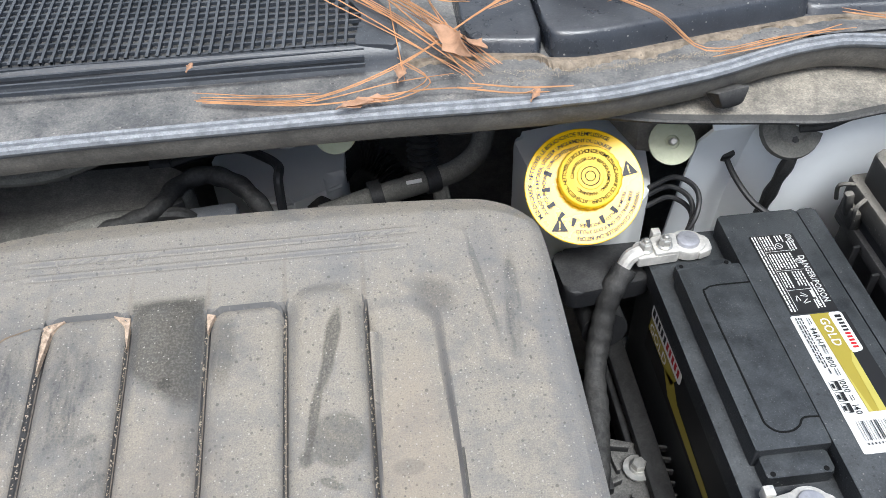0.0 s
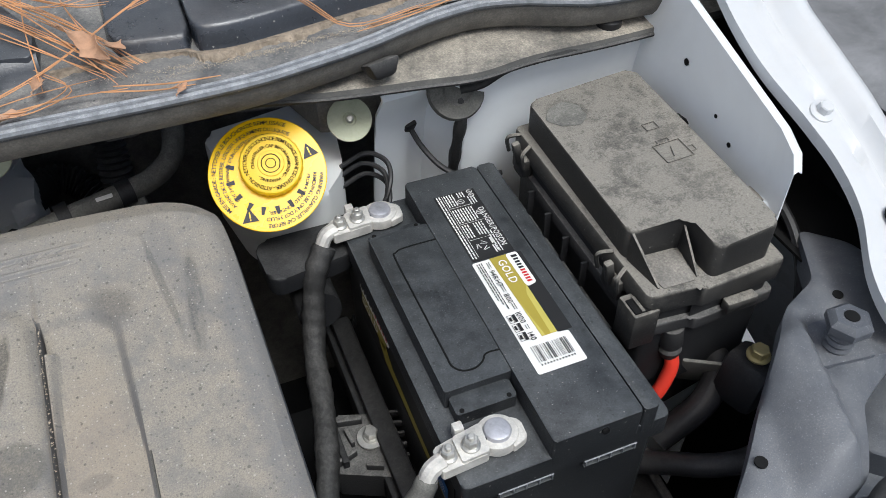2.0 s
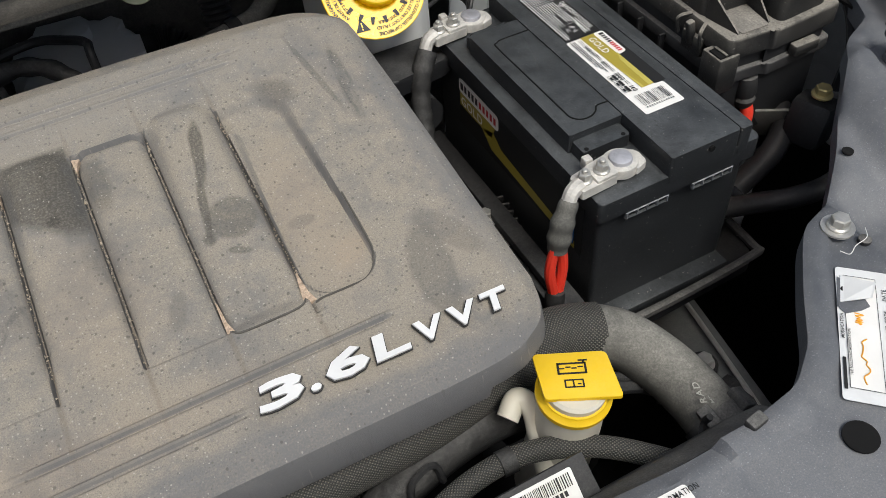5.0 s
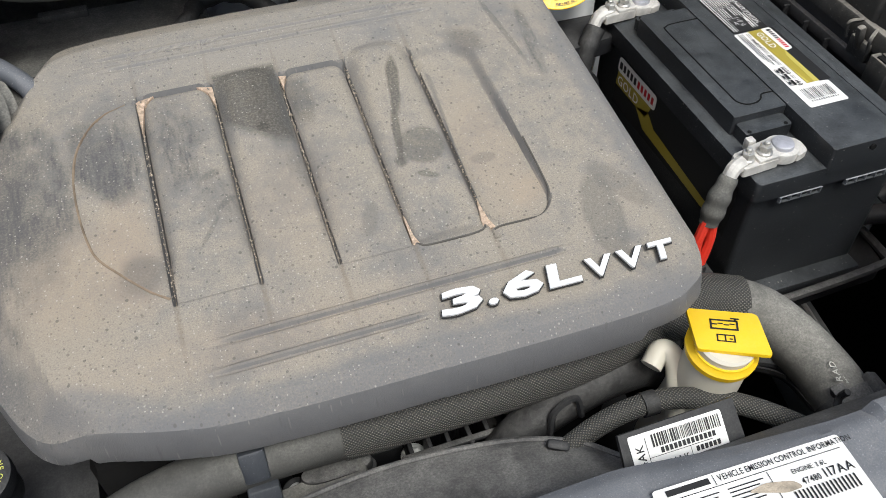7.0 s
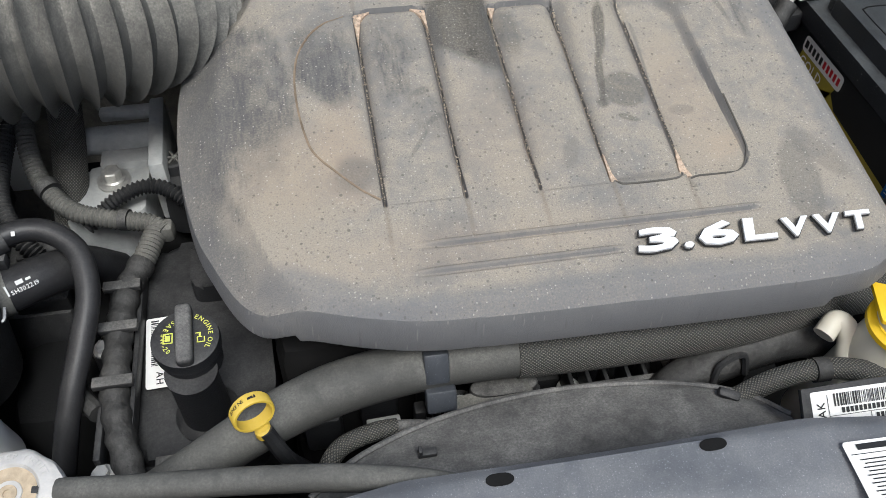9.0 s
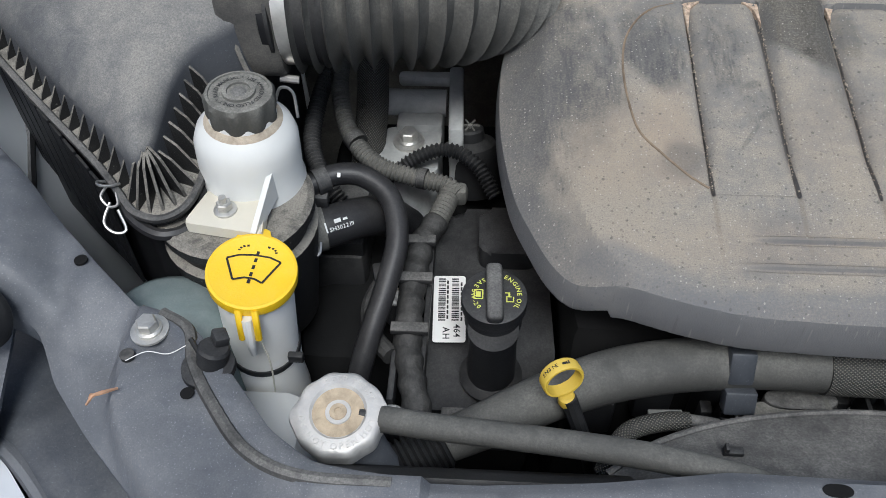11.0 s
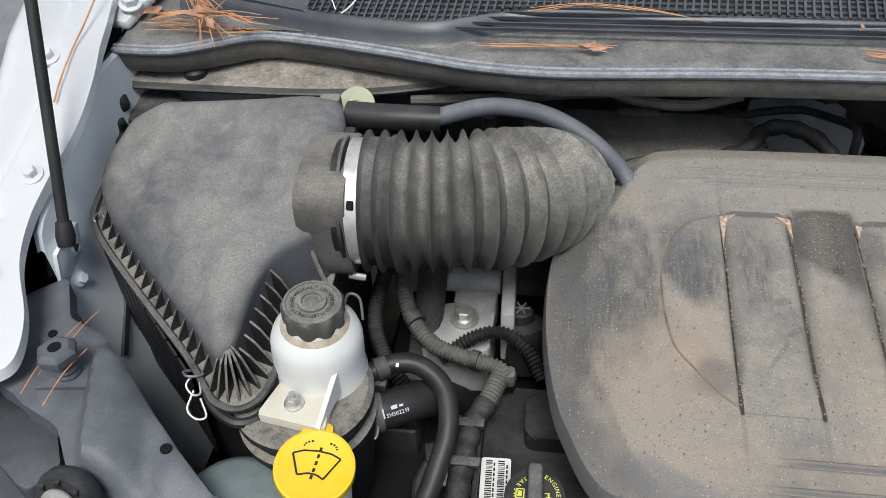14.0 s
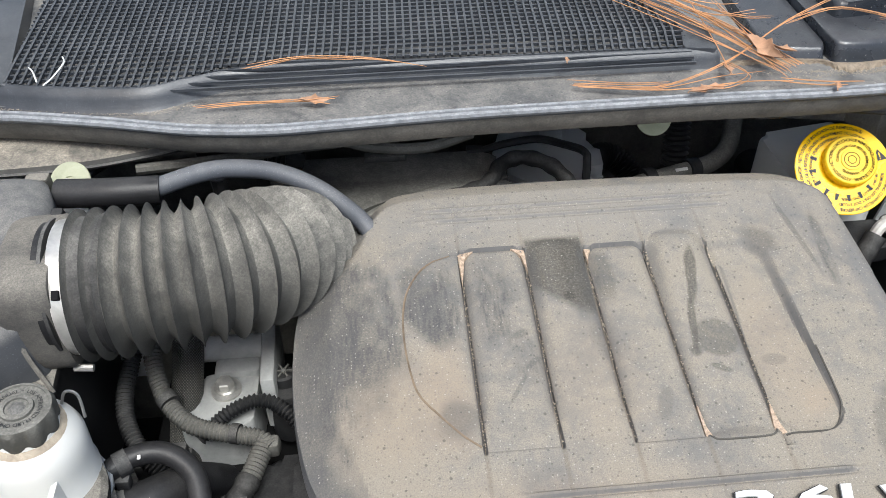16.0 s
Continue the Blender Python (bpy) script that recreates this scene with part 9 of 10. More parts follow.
    part("paper", sheet_on(m, round_poly([(0, -0.07), (0.134, -0.07), (0.134, 0), (0, 0)], 0.003), 0.0004), M_WHITE, e)
    q = m @ pose(0, 0, 0.0012)
    bm = write("VEHICLE EMISSION CONTROL INFORMATION", q @ pose(0.044, -0.0065, 0), 0.0058, None, 0.76)
    write("117AA", q @ pose(0.108, -0.0245, 0), 0.0085, bm, 0.95)
    write("47480", q @ pose(0.093, -0.0245, 0), 0.0058, bm, 0.85)
    write("ENGINE: 3.6L", q @ pose(0.09, -0.0165, 0), 0.0046, bm, 0.9)
    bars(q, [(0.008, -0.0065, 0.030, 0.004), (0.041, -0.0085, 0.0005, 0.007), (0.002, -0.0095, 0.128, 0.0005), (0.075, -0.030, 0.0005, 0.020)], bm)
    bars(q, [(0.006 + 0.002 * (i % 2), -0.0135 - 0.0026 * i, 0.034 - 0.004 * (i % 3), 0.0008) for i in range(20)] + [(0.046, -0.0135 - 0.0026 * i, 0.025 - 0.004 * (i % 3), 0.0008) for i in range(20)] + [(0.084 + 0.0028 * i, -0.036, 0.0013, 0.009) for i in range(16)], bm)
    part("print", bm, M_INK, e, smooth=0)
    part("sand_patch", sheet_on(m @ pose(0, 0, 0.0016), round_poly([(0.056, -0.019), (0.07, -0.0165), (0.088, -0.0205), (0.092, -0.026), (0.08, -0.0265), (0.066, -0.022)], 0.004), 0.0002), M_SAND, e, "sand smeared over the sticker", smooth=0)
    # barcode plate behind the beam
    b = thing("barcode_plate", (0.186, 0.155, 1.03), "white barcode sticker on a black sloping plate", "sticker")
    m = axes((0.143, 0.133, 1.040), (0.0745, 0.0, -0.002), (0.004, 0.60, 0.42))
    part("plate", sheet_on(m @ pose(0, 0, -0.004), [(-0.008, -0.012), (0.088, -0.012), (0.086, 0.036), (-0.006, 0.034)], 0.0038), M_BLACK, b)
    part("paper", sheet_on(m, rect(0.074, 0.031, 0.002), 0.0004), M_WHITE, b)
    q = m @ pose(0, 0, 0.0010)
    random.seed(5)
    x, r = 0.017, []
    while x < 0.070:
        w = random.choice((0.0005, 0.0009, 0.0014))
        r.append((x, 0.0195, w, 0.009))
        x += w + random.choice((0.0006, 0.0010))
    r += [(0.012, 0.013, 0.05, 0.0004), (0.012, 0.002, 0.0004, 0.026), (0.044, 0.002, 0.0004, 0.011)] + [(0.022 + 0.0034 * i, 0.0145, 0.0024, 0.0038) for i in range(13)]
    bm = bars(q, r)
    write("144AK", q @ pose(0.022, 0.004, 0), 0.0075, bm, 0.9)
    write("44AK", q @ pose(0.0095, 0.004, 0, 0, 0, 90), 0.0085, bm, 0.9)
    bars(q, [(0.048 + 0.0034 * i, 0.008, 0.0024, 0.0036) for i in range(6)] + [(0.048 + 0.0034 * i, 0.003, 0.0024, 0.003) for i in range(7)], bm)
    part("print", bm, M_INK, b, smooth=0)
    c = thing("support_clip", (0.33, 0.115, 1.09), "small plastic clip on the support edge", "clip")
    part("clip", box((0.327, 0.113, 1.088), (0.014, 0.009, 0.008), 0.002, (0, 0, 8)), M_DUSTY, c)


def right_clutter():
    """What shows in the dark between battery, fuse box and support."""
    h = thing("air_conditioning_pipe", (0.6, 0.35, 0.98), "black bent pipe in front of the fuse box", "pipe", "bay pipes")
    part("pipe", tube([(0.55, 0.38, 0.93), (0.58, 0.352, 0.95), (0.60, 0.335, 0.96), (0.63, 0.325, 0.965), (0.67, 0.33, 0.96)], 0.011, 12), M_RUBBER, h)
    part("pipe", tube([(0.635, 0.46, 0.98), (0.648, 0.43, 1.0), (0.646, 0.40, 1.0), (0.62, 0.38, 0.985), (0.58, 0.38, 0.95)], 0.013, 12), M_RUBBER, h)
    b = thing("yellow_bolt_bracket", (0.655, 0.375, 1.0), "dark bracket with a yellow passivated bolt", "bracket")
    part("bracket", box((0.654, 0.374, 1.012), (0.04, 0.042, 0.05), 0.008, (0, 15, 20)), M_BLACK, b)
    part("bolt", hexbolt((0.655, 0.372, 1.044), 0.008, 0.010, flange=1.3), M_BRASSY, b)
    part("plate", box((0.632, 0.40, 1.0), (0.05, 0.004, 0.05), 0.002, (20, 0, -30)), M_HOSE, b)
    r = thing("frame_rail", (0.5, 0.25, 0.78), "dark body rail with bolts below the battery tray", "rail", kind="structure")
    part("rail", box((0.50, 0.27, 0.77), (0.075, 0.34, 0.05), 0.01, (0, 0, -8)), M_FRAME, r)
    part("rail_edge", tube([(0.535, 0.42, 0.80), (0.532, 0.37, 0.802), (0.52, 0.29, 0.803), (0.505, 0.20, 0.803), (0.49, 0.12, 0.80)], 0.003, 6), M_ALU, r)
    o = thing("rail_bolt", (0.495, 0.29, 0.80), "dull hexagon bolt on the body rail", "bolt")
    part("boss", lathe([(0.017, -0.006), (0.016, 0.004)], (0.495, 0.29, 0.797), (0, 0, 1), 20), M_BLACK, o)
    part("head", hexbolt((0.495, 0.29, 0.801), 0.009, 0.012, flange=1.35), M_ALU, o)
    t = thing("tray_strut", (0.40, 0.31, 0.86), "black plastic strut in front of the battery tray", "strut")
    part("strut", tube([(0.36, 0.30, 0.86), (0.43, 0.28, 0.83), (0.46, 0.25, 0.80), (0.475, 0.22, 0.79)], 0.008, 10), M_DUSTY, t)
    w = thing("plastic_wrap", (0.44, 0.20, 0.9), "crumpled clear plastic scrap in the dark", "scrap")
    bm = bmesh.new()
    random.seed(8)
    g = [[(0.41 + 0.012 * i + 0.005 * random.random(), 0.235 - 0.012 * j, 0.87 + 0.02 * random.random()) for i in range(5)] for j in range(5)]
    part("film", slab(g, 0.001, bm), M_DUSTY, w, smooth=0)
    c = thing("loose_cable", (0.70, 0.50, 1.10), "black cable running round the fuse box", "cable")
    part("cable", tube([(0.70, 0.60, 1.13), (0.715, 0.55, 1.14), (0.722, 0.50, 1.13), (0.722, 0.44, 1.11), (0.712, 0.40, 1.07), (0.70, 0.39, 1.02)], 0.005, 8), M_RUBBER, c)
    c = thing("brake_pipes", (0.40, 0.69, 1.05), "bundle of bent brake pipes beside the reservoir", "pipes")
    for i, (dx, dz) in enumerate(((0, 0), (0.004, 0.012), (0.002, -0.014))):
        part("pipe", tube([(0.385 + dx, 0.70, 1.075 + dz), (0.415 + dx, 0.712, 1.075 + dz), (0.432 + dx, 0.695, 1.07 + dz), (0.425 + dx, 0.672, 1.055 + dz), (0.40 + dx, 0.66, 1.02 + dz)], 0.0026, 8), M_RUBBER, c)
    c = thing("apron_cable", (0.48, 0.70, 1.07), "black cable with connector on the apron", "cable")
    part("cable", tube([(0.470, 0.725, 1.10), (0.475, 0.70, 1.088), (0.488, 0.675, 1.075), (0.51, 0.658, 1.068), (0.545, 0.655, 1.066)], 0.003, 8), M_RUBBER, c)
    part("connector", box((0.468, 0.722, 1.102), (0.014, 0.012, 0.018), 0.002, (30, 0, 10)), M_BLACK, c)
    c = thing("apron_wire", (0.70, 0.66, 1.15), "thin black wire hanging on the apron", "cable")
    part("wire", tube([(0.66, 0.700, 1.185), (0.672, 0.693, 1.18), (0.69, 0.69, 1.16), (0.695, 0.675, 1.12), (0.69, 0.66, 1.08)], 0.0022, 6), M_RUBBER, c)
    c = thing("shelf_cable", (0.56, 0.655, 1.185), "thin taped cable along the shelf edge", "cable")
    part("cable", tube([(0.505, 0.672, 1.165), (0.525, 0.666, 1.17), (0.55, 0.66, 1.185), (0.60, 0.658, 1.19), (0.64, 0.662, 1.192)], 0.004, 8), M_TAPE, c)


def left_clutter():
    s = thing("gas_strut", (-0.745, 0.47, 1.13), "thin black bonnet gas strut on a metal bracket", "strut")
    part("rod", tube([STRUT0, STRUT1], 0.0055, 12), M_BLACK, s)
    part("socket", lathe([(0.008, -0.004), (0.009, 0.006), (0.007, 0.02)], STRUT0, tuple(Vector(STRUT1) - Vector(STRUT0)), 14), M_BLACK, s)
    b = part("bracket", box((-0.757, 0.452, 1.118), (0.004, 0.05, 0.06), 0.004, (0, 12, 4)), M_APRON, s, "pale painted bracket")
    part("hook", tube([(-0.75, 0.462, 1.125), (-0.765, 0.458, 1.13), (-0.775, 0.45, 1.122), (-0.775, 0.44, 1.105)], 0.0045, 8), M_BLACK, b)
    c = thing("fluid_cap", (-0.735, 0.665, 1.18), "dusty round black cap in the rear corner", "cap")
    part("cap", lathe([(0.032, -0.03), (0.0335, 0.0), (0.032, 0.006), (0.026, 0.008), (0.02, 0.0075)], (-0.74, 0.655, 1.162), (0.05, -0.1, 1), 30), M_DUSTY, c)
    part("red_mark", box((-0.700, 0.655, 1.166), (0.010, 0.006, 0.006), 0.001), M_RED, c, "small red mark")
    w = thing("wiring_loom", (-0.762, 0.62, 1.1), "black taped loom running down the apron", "wiring", "wiring looms")
    part("loom", tube([(-0.775, 0.72, 1.235), (-0.772, 0.68, 1.21), (-0.768, 0.65, 1.19), (-0.765, 0.62, 1.165), (-0.758, 0.59, 1.13), (-0.752, 0.55, 1.08), (-0.745, 0.45, 0.98)], 0.0065, 8), M_RUBBER, w)
    part("bundle", tube([(-0.777, 0.655, 1.20), (-0.768, 0.64, 1.19), (-0.768, 0.615, 1.168), (-0.76, 0.60, 1.15)], lambda s_: 0.011 + 0.003 * math.sin(s_ * 20), 10, step=0.004), M_TAPE, w)
    h = thing("white_bonnet_bracket", (-0.765, 0.73, 1.25), "white painted bonnet hinge in the rear corner", "hinge", "bonnet hinges")
    part("leaf", box((-0.765, 0.74, 1.255), (0.03, 0.10, 0.012), 0.004, (10, 0, -12)), M_PAINT, h)
    for y in (0.71, 0.745):
        part("bolt", hexbolt((-0.762, y, 1.262 + (y - 0.71) * 0.2), 0.009, 0.012, (0.2, -0.3, 1), flange=1.4), M_PAINT, h)


# ---- fallen needles and leaves ----
def needle(pts, r=0.0009):
    z = ZL + 0.006
    n = thing("pine_needle", (pts[0][0], pts[0][1], z), "dry orange pine needle fallen on the cowl", "pine needle", "pine needles")
    q = [(p[0], p[1], z + (p[2] if len(p) > 2 else 0.003)) for p in pts]
    part("needle", tube(q, lambda s: r * 0.58 * (1 - 0.5 * abs(2 * s - 1) ** 4), 5, n=5), M_NEEDLE, n)


def leaf(x, y, z, size, turn, tilt, curl=0.25):
    """A dry leaf: a pointed blade with a wavy edge, curled along its rib and twisted."""
    rows = []
    ph = random.random() * 6
    for i in range(13):
        s = i / 12
        w = math.sin(math.pi * min(1, s * 1.01)) ** 0.9 * 0.15 * (1 + 0.22 * math.sin(s * 17 + ph) + 0.15 * math.sin(s * 31 + 2 * ph))
        tw = 0.9 * (s - 0.5) + 0.3 * math.sin(s * 5 + ph)
        row = []
        for k in (-1, -0.6, -0.2, 0.2, 0.6, 1):
            px, pz = w * k, curl * abs(k) ** 1.6 * w * 1.3
            row.append(((s - 0.5), px * math.cos(tw) - pz * math.sin(tw), px * math.sin(tw) + pz * math.cos(tw) + curl * 0.5 * (s - 0.5) ** 2))
        rows.append(row)
    m = pose(x, y, z, tilt, tilt * 0.4, turn) @ Matrix.Scale(size, 4)
    bm = slab([[m @ Vector(p) for p in r] for r in rows], 0.0004)
    t = thing("dry_leaf", (x, y, z), "curled brown dry leaf on the cowl", "leaf", "dry leaves")
    part("blade", bm, M_LEAF, t)
    part("stalk", tube([m @ Vector((-0.5, 0, 0.03)), m @ Vector((-0.62, 0.02, 0.05)), m @ Vector((-0.72, -0.02, 0.02))], 0.0006, 5), M_LEAF, t)


def litter():
    random.seed(21)
    def strew(*lines):
        """Lays a needle along each line, and often a second one beside it."""
        for pts in lines:
            needle(pts, 0.0008 + 0.0005 * random.random())
            if random.random() < 0.4:
                needle([(p[0] + random.gauss(0, 0.003), p[1] + random.gauss(0, 0.003), (p[2] if len(p) > 2 else 0.003) + 0.002) for p in pts], 0.0008)

    strew([(-0.005, 0.673), (0.074, 0.657), (0.153, 0.683, 0.01), (0.233, 0.73, 0.03), (0.306, 0.752, 0.05), (0.365, 0.768, 0.052)],
          [(-0.003, 0.671), (0.08, 0.66), (0.16, 0.688, 0.012), (0.24, 0.735, 0.032), (0.31, 0.758, 0.05), (0.37, 0.78, 0.052)],
          [(0.0, 0.67), (0.074, 0.655), (0.15, 0.672, 0.004), (0.2, 0.68)],
          [(0.002, 0.668), (0.09, 0.652), (0.17, 0.66), (0.22, 0.657)],
          [(0.235, 0.729, 0.03), (0.298, 0.738, 0.04), (0.359, 0.693, 0.036), (0.404, 0.674, 0.008), (0.468, 0.681, 0.01)],
          [(0.24, 0.735, 0.033), (0.3, 0.742, 0.04), (0.36, 0.698, 0.037), (0.395, 0.682, 0.012)])
    strew([(0.33, 0.715, 0.036), (0.42, 0.735, 0.04), (0.5, 0.765, 0.03), (0.56, 0.79, 0.02)],
          [(0.34, 0.725, 0.036), (0.42, 0.742, 0.045), (0.5, 0.772, 0.035)],
          [(0.155, 0.8, 0.03), (0.155, 0.745, 0.025), (0.158, 0.7, 0.015), (0.16, 0.672, 0.006)],
          [(0.179, 0.8, 0.03), (0.19, 0.75, 0.025), (0.205, 0.7, 0.015)],
          [(0.1, 0.82, 0.04), (0.145, 0.765, 0.035), (0.185, 0.71, 0.02), (0.214, 0.66, 0.006)],
          [(0.09, 0.83, 0.045), (0.14, 0.775, 0.036), (0.19, 0.72, 0.022), (0.222, 0.668, 0.006)],
          [(0.08, 0.82, 0.045), (0.13, 0.778, 0.036), (0.18, 0.735, 0.026), (0.225, 0.68, 0.012)])
    strew([(0.06, 0.85, 0.045), (0.12, 0.8, 0.04), (0.19, 0.755, 0.03), (0.22, 0.735, 0.035)],
          [(0.05, 0.84, 0.045), (0.11, 0.79, 0.04), (0.17, 0.76, 0.03), (0.21, 0.75, 0.035)],
          [(0.03, 0.86, 0.047), (0.1, 0.81, 0.042), (0.17, 0.78, 0.035), (0.2, 0.775, 0.035)],
          [(0.16, 0.69, 0.01), (0.18, 0.668, 0.004), (0.15, 0.65, 0.003), (0.12, 0.652, 0.003)],
          [(0.2, 0.66), (0.24, 0.646), (0.27, 0.643)],
          [(0.21, 0.664), (0.25, 0.652), (0.29, 0.648)],
          [(0.41, 0.672), (0.47, 0.684), (0.53, 0.7, 0.006)],
          [(0.42, 0.676), (0.48, 0.69), (0.54, 0.698)])
    strew([(0.53, 0.705, 0.015), (0.58, 0.7, 0.006), (0.6, 0.702)],
          [(0.612, 0.73, 0.016), (0.64, 0.69, 0.008), (0.684, 0.645, 0.0)],
          [(0.67, 0.75, 0.02), (0.69, 0.7, 0.01), (0.7, 0.65, 0.0)],
          [(-0.325, 0.704, 0.028), (-0.27, 0.712, 0.03), (-0.206, 0.706, 0.028), (-0.148, 0.688, 0.024)],
          [(-0.32, 0.698, 0.026), (-0.27, 0.708, 0.03), (-0.21, 0.704, 0.028), (-0.17, 0.695, 0.026)],
          [(-0.33, 0.7, 0.026), (-0.28, 0.709, 0.029), (-0.22, 0.703, 0.028)],
          [(-0.375, 0.668), (-0.33, 0.672), (-0.28, 0.674), (-0.24, 0.672)],
          [(-0.364, 0.666), (-0.32, 0.67), (-0.27, 0.669), (-0.245, 0.662)])
    strew([(0.0, 0.676), (0.05, 0.668), (0.093, 0.664)],
          [(-0.002, 0.674), (0.045, 0.664), (0.09, 0.658)],
          [(-0.669, 0.691), (-0.7, 0.72, 0.01), (-0.753, 0.822, 0.03)],
          [(-0.66, 0.69), (-0.7, 0.73, 0.015), (-0.72, 0.8, 0.03)],
          [(-0.607, 0.694), (-0.67, 0.688), (-0.741, 0.684)],
          [(-0.6, 0.69), (-0.66, 0.682), (-0.73, 0.695)],
          [(-0.67, 0.686), (-0.69, 0.705, 0.008), (-0.72, 0.72, 0.01)],
          [(-0.65, 0.672), (-0.68, 0.7, 0.01), (-0.7, 0.74, 0.02)],
          [(-0.68, 0.672), (-0.675, 0.7, 0.008), (-0.66, 0.73, 0.018)],
          [(-0.62, 0.684), (-0.67, 0.696, 0.006), (-0.72, 0.7, 0.006)],
          [(-0.75, 0.7), (-0.7, 0.694, 0.006), (-0.66, 0.69)])
    hub = Vector((-0.662, 0.684, 0.022))
    for i in range(34):
        tip = random.choice(((-0.735, 0.698, 0.012), (-0.605, 0.674, 0.016), (-0.60, 0.678, 0.018), (-0.70, 0.742, 0.02), (-0.645, 0.648, 0.004), (-0.69, 0.72, 0.02), (-0.72, 0.688, 0.01)))
        tip = Vector(tip) + Vector((random.gauss(0, 0.012), random.gauss(0, 0.007), random.random() * 0.004))
        h = hub + Vector((random.gauss(0, 0.008), random.gauss(0, 0.005), random.random() * 0.006))
        needle([tuple(h), tuple(h.lerp(tip, 0.5) + Vector((0, random.gauss(0, 0.004), 0.003))), tuple(tip)], 0.0008 + 0.0005 * random.random())
    for i in range(15):
        u, v = random.gauss(0, 0.012), random.gauss(0, 0.010)
        k = random.uniform(0.0, 0.35)
        a, b = Vector((0.05 + u, 0.85 + v, 0.046)), Vector((0.225 + u * 0.4 + v, 0.672 + v * 0.5, 0.010))
        bow = Vector((random.gauss(0.006, 0.008), random.gauss(0.004, 0.006), 0))
        needle([tuple(a.lerp(b, k)), tuple(a.lerp(b, 0.45) + bow), tuple(a.lerp(b, 0.75) + bow * 0.8), tuple(b)], 0.0007 + 0.0004 * random.random())
    for x, y, z, s, a, t in ((0.130, 0.648, ZL + 0.009, 0.05, 15, 8), (0.118, 0.645, ZL + 0.010, 0.036, 200, -10), (0.157, 0.676, ZL + 0.016, 0.04, 80, 25), (0.20, 0.70, ZL + 0.026, 0.075, -58, 20), (0.218, 0.692, ZL + 0.026, 0.05, -64, -25), (0.259, 0.641, ZL + 0.009, 0.024, 60, 10), (-0.262, 0.669, ZL + 0.009, 0.045, 2, 10)):
        leaf(x, y, z, s * 0.72, a, t, 0.5)
    for x, y, z, s, a, t in ((-0.672, 0.68, ZL + 0.03, 0.06, 35, 15), (-0.655, 0.668, ZL + 0.026, 0.04, -50, 10), (-0.70, 0.76, ZL + 0.02, 0.05, 60, 20), (-0.745, 0.72, ZL + 0.012, 0.05, 80, 30), (-0.755, 0.755, ZL + 0.02, 0.045, 110, -25), (0.70, 0.70, ZL + 0.014, 0.05, 70, 20), (0.715, 0.73, ZL + 0.018, 0.045, 110, -20), (-0.006, 0.692, ZL + 0.027, 0.018, 80, 10)):
        leaf(x, y, z, s * 0.72, a, t, 0.5)
    b = thing("twig_threads", (-0.52, 0.71, 1.27), "pale dry grass threads lying on the grille", "thread", "stray threads")
    for pts in (((-0.543, 0.728, 1.268), (-0.535, 0.715, 1.27), (-0.528, 0.70, 1.266)), ((-0.512, 0.74, 1.272), (-0.505, 0.72, 1.275), (-0.512, 0.70, 1.27), (-0.52, 0.692, 1.266))):
        part("thread", tube(pts, 0.0009, 5), M_PALEINK, b)
    for i, (x, y) in enumerate(((-0.70, 0.345), (-0.71, 0.33), (-0.69, 0.30), (-0.715, 0.31))):
        n = thing("pine_needle", (x, y, 1.12), "dry orange pine needle fallen on the lamp arm", "pine needle", "pine needles")
        part("needle", tube([(x - 0.004, y - 0.02, 1.118), (x + 0.006, y + 0.005, 1.13), (x + 0.012, y + 0.035, 1.128)], 0.0005, 5), M_NEEDLE, n)


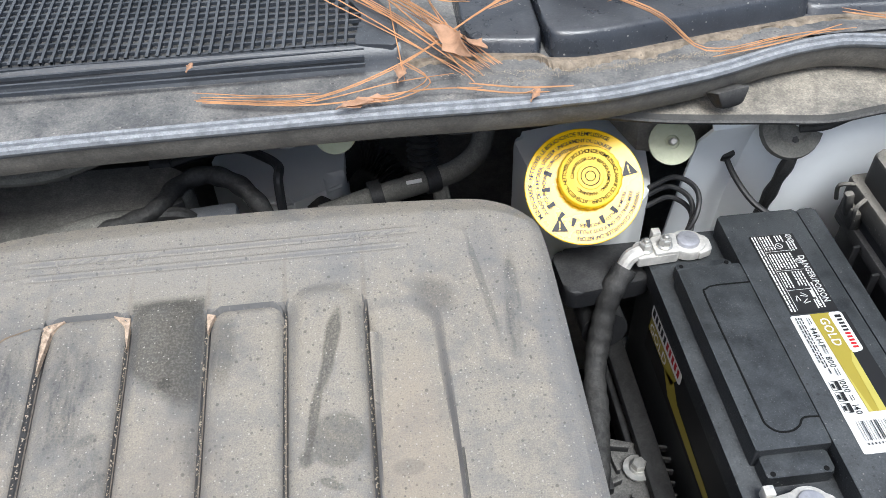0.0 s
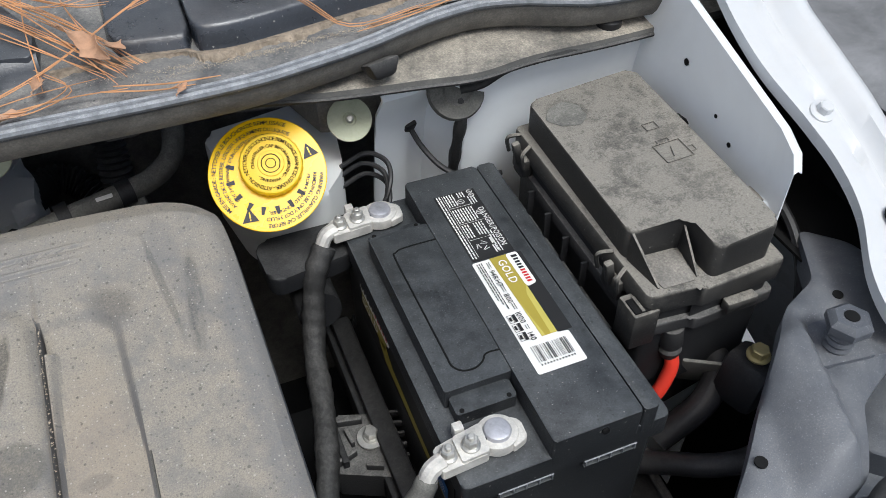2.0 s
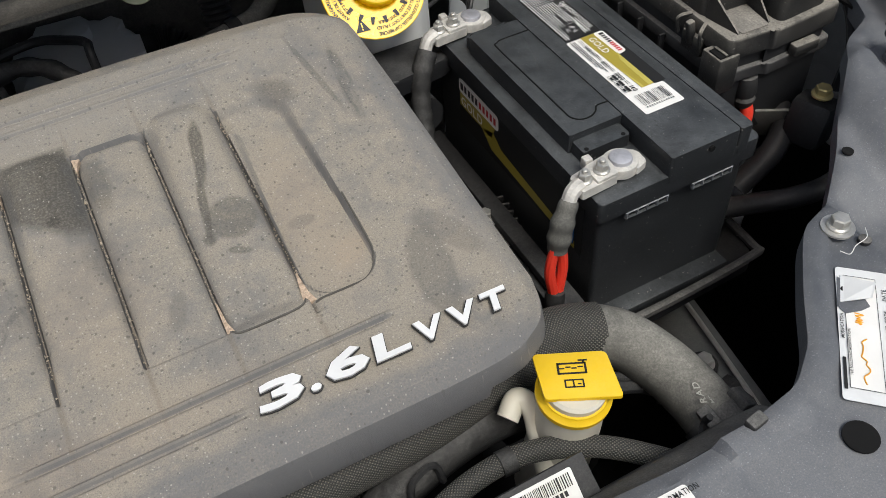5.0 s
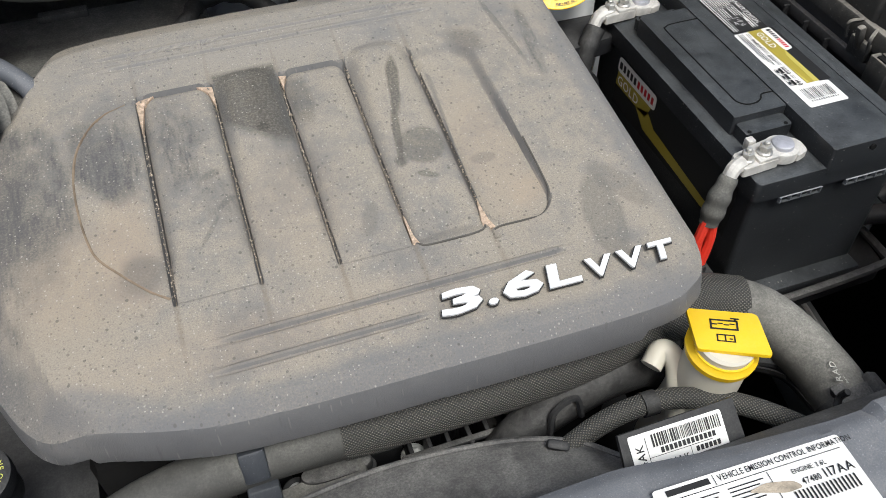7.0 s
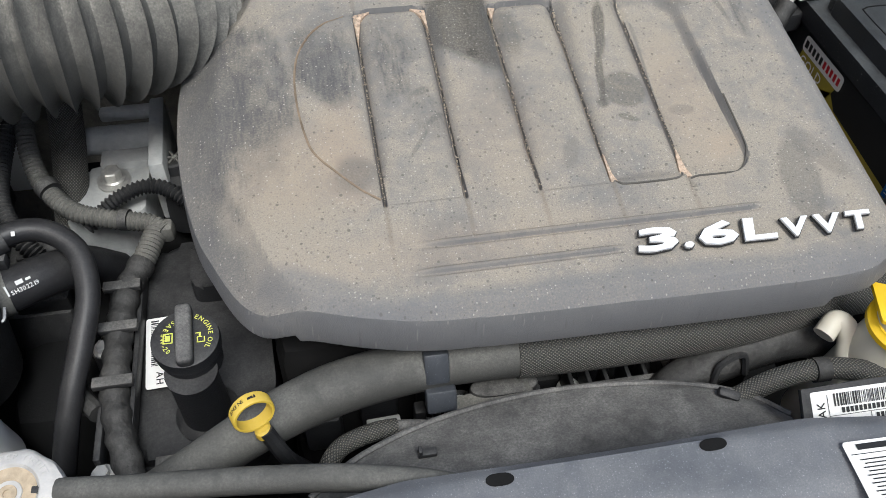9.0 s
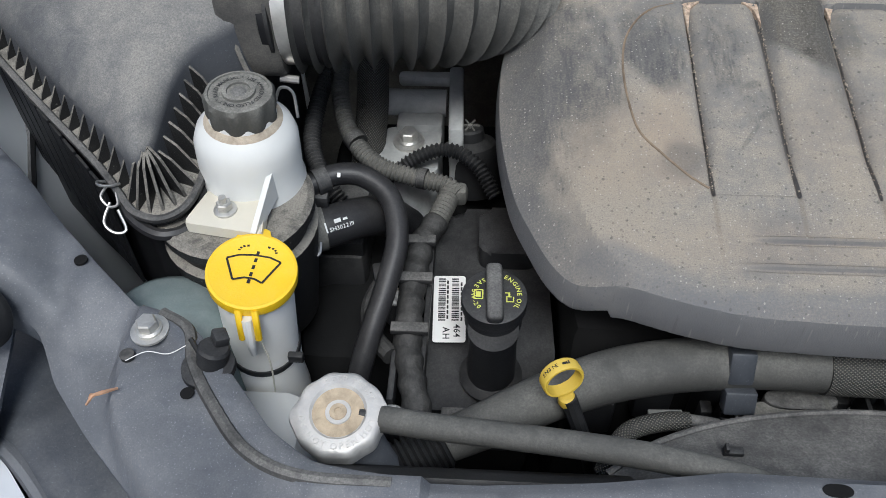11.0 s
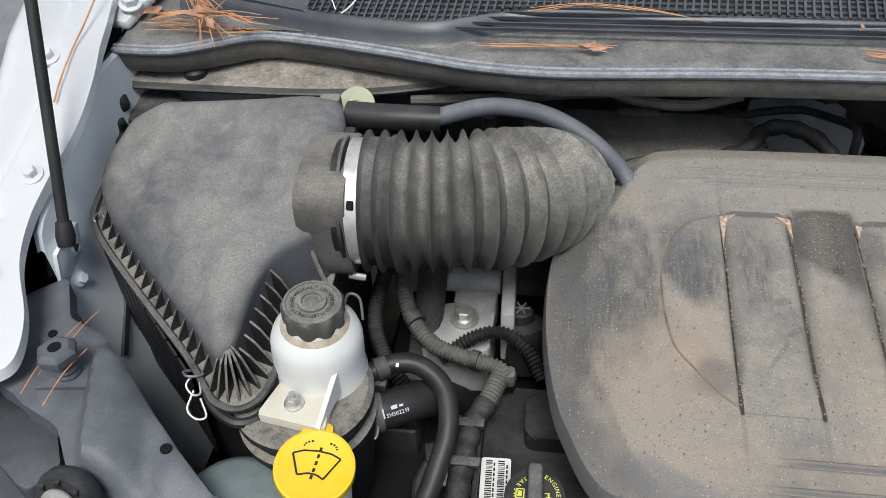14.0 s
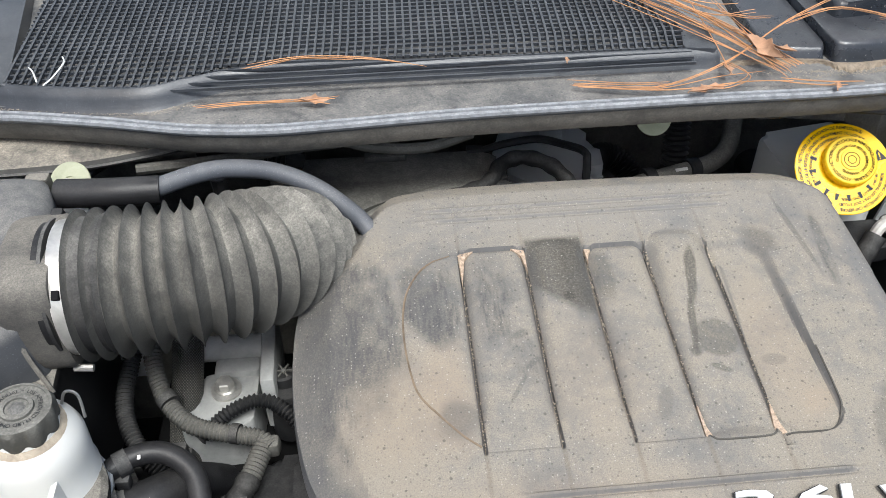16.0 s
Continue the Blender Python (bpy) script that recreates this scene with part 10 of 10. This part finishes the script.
def front_clutter():
    """Small parts that show in the gap between the radiator hose and the fan shroud."""
    s = thing("woven_sleeve_hose", (-0.16, 0.22, 0.975), "thin hose in a woven black sleeve behind the shroud", "hose")
    part("sleeve", tube([(-0.205, 0.19, 0.955), (-0.196, 0.204, 0.972), (-0.183, 0.216, 0.976), (-0.159, 0.223, 0.977), (-0.14, 0.224, 0.977)], 0.0075, 12, n=10), M_BRAID, s)
    part("bare_end", tube([(-0.142, 0.224, 0.977), (-0.125, 0.2225, 0.976), (-0.113, 0.221, 0.974)], 0.0062, 12), M_DUSTY, s)
    part("clamp", tube([(-0.118, 0.2215, 0.975), (-0.112, 0.221, 0.974)], 0.0078, 12), M_BLACK, s)
    c = thing("oval_connector", (-0.048, 0.256, 0.97), "oval black plug connector under the braided hose", "connector")
    part("shell", prism([(-0.048 + 0.029 * math.copysign(abs(math.cos(a)) ** 0.6, math.cos(a)), 0.252 + 0.010 * math.sin(a)) for a in (math.tau * i / 28 for i in range(28))], 0.955, 0.972, 0.003), M_DUSTY, c)
    part("lip", prism([(-0.048 + 0.032 * math.copysign(abs(math.cos(a)) ** 0.6, math.cos(a)), 0.252 + 0.012 * math.sin(a)) for a in (math.tau * i / 28 for i in range(28))], 0.956, 0.960, 0.001), M_BLACK, c)
    part("pin", box((-0.036, 0.238, 0.956), (0.004, 0.005, 0.012), 0.001), M_DUSTY, c)
    b = thing("engine_front_bolt", (-0.082, 0.258, 0.93), "dull hexagon bolt with round washer on the engine", "bolt", "engine bolts")
    part("boss", lathe([(0.014, -0.012), (0.0135, 0.0), (0.012, 0.001)], (-0.082, 0.258, 0.937), (0, -0.4, 0.9), 20), M_BLACK, b)
    part("head", hexbolt((-0.082, 0.2575, 0.938), 0.006, 0.008, (0, -0.4, 0.9), flange=1.5), M_ALU, b)
    r = thing("ribbed_bracket", (-0.14, 0.25, 0.94), "small scuffed metal bracket on the engine front", "bracket")
    part("plate", box((-0.149, 0.249, 0.945), (0.028, 0.008, 0.004), 0.001, (-20, 0, 2)), M_ALU, r)
    part("plate", box((-0.158, 0.243, 0.938), (0.014, 0.008, 0.004), 0.001, (-20, 0, 2)), M_ALU, r)
    part("post", box((-0.118, 0.252, 0.94), (0.010, 0.012, 0.03), 0.002), M_BLACK, r)
    part("post", box((-0.104, 0.254, 0.938), (0.006, 0.012, 0.026), 0.002), M_BLACK, r)
    t = thing("engine_casting_ribs", (0.06, 0.262, 0.94), "dark ribbed casting on the engine front", "casting")
    for i in range(7):
        part("rib", box((0.015 + i * 0.017, 0.262, 0.935 - 0.004 * (i % 3)), (0.004, 0.03, 0.03), 0.001), M_BLACK, t)
    part("rail", box((0.065, 0.252, 0.948), (0.12, 0.006, 0.006), 0.002), M_DUSTY, t)
    k = thing("shroud_tab", (-0.125, 0.178, 1.016), "small black spring tab on the shroud edge", "tab")
    part("tab", box((-0.125, 0.178, 1.0175), (0.014, 0.006, 0.005), 0.001), M_BLACK, k)
    part("tab_ear", box((-0.130, 0.178, 1.0215), (0.003, 0.006, 0.006), 0.001), M_BLACK, k)
    n = thing("pine_needle", (-0.778, 0.60, 1.26), "long dry orange pine needle lying on the wing flange", "pine needle", "pine needles")
    part("needle", tube([(-0.778, 0.69, 1.292), (-0.777, 0.639, 1.2745), (-0.779, 0.608, 1.2625), (-0.779, 0.575, 1.2495), (-0.776, 0.546, 1.2385)], 0.001, 5), M_NEEDLE, n)


# ---- build ----
ground()
bay()
bonnet()
cowl()
grille()
tubs()
fender(-1)
fender(1)
apron_rear()
crossmember()
engine_cover()
battery()
cables()
battery_tray()
fuse_box()
brake_reservoir()
rear_clutter()
air_box()
bellows()
power_steering()
washer_neck()
radiator_cap()
oil_filler()
coolant()
side_clutter()
support_details()
right_clutter()
left_clutter()
front_clutter()
litter()
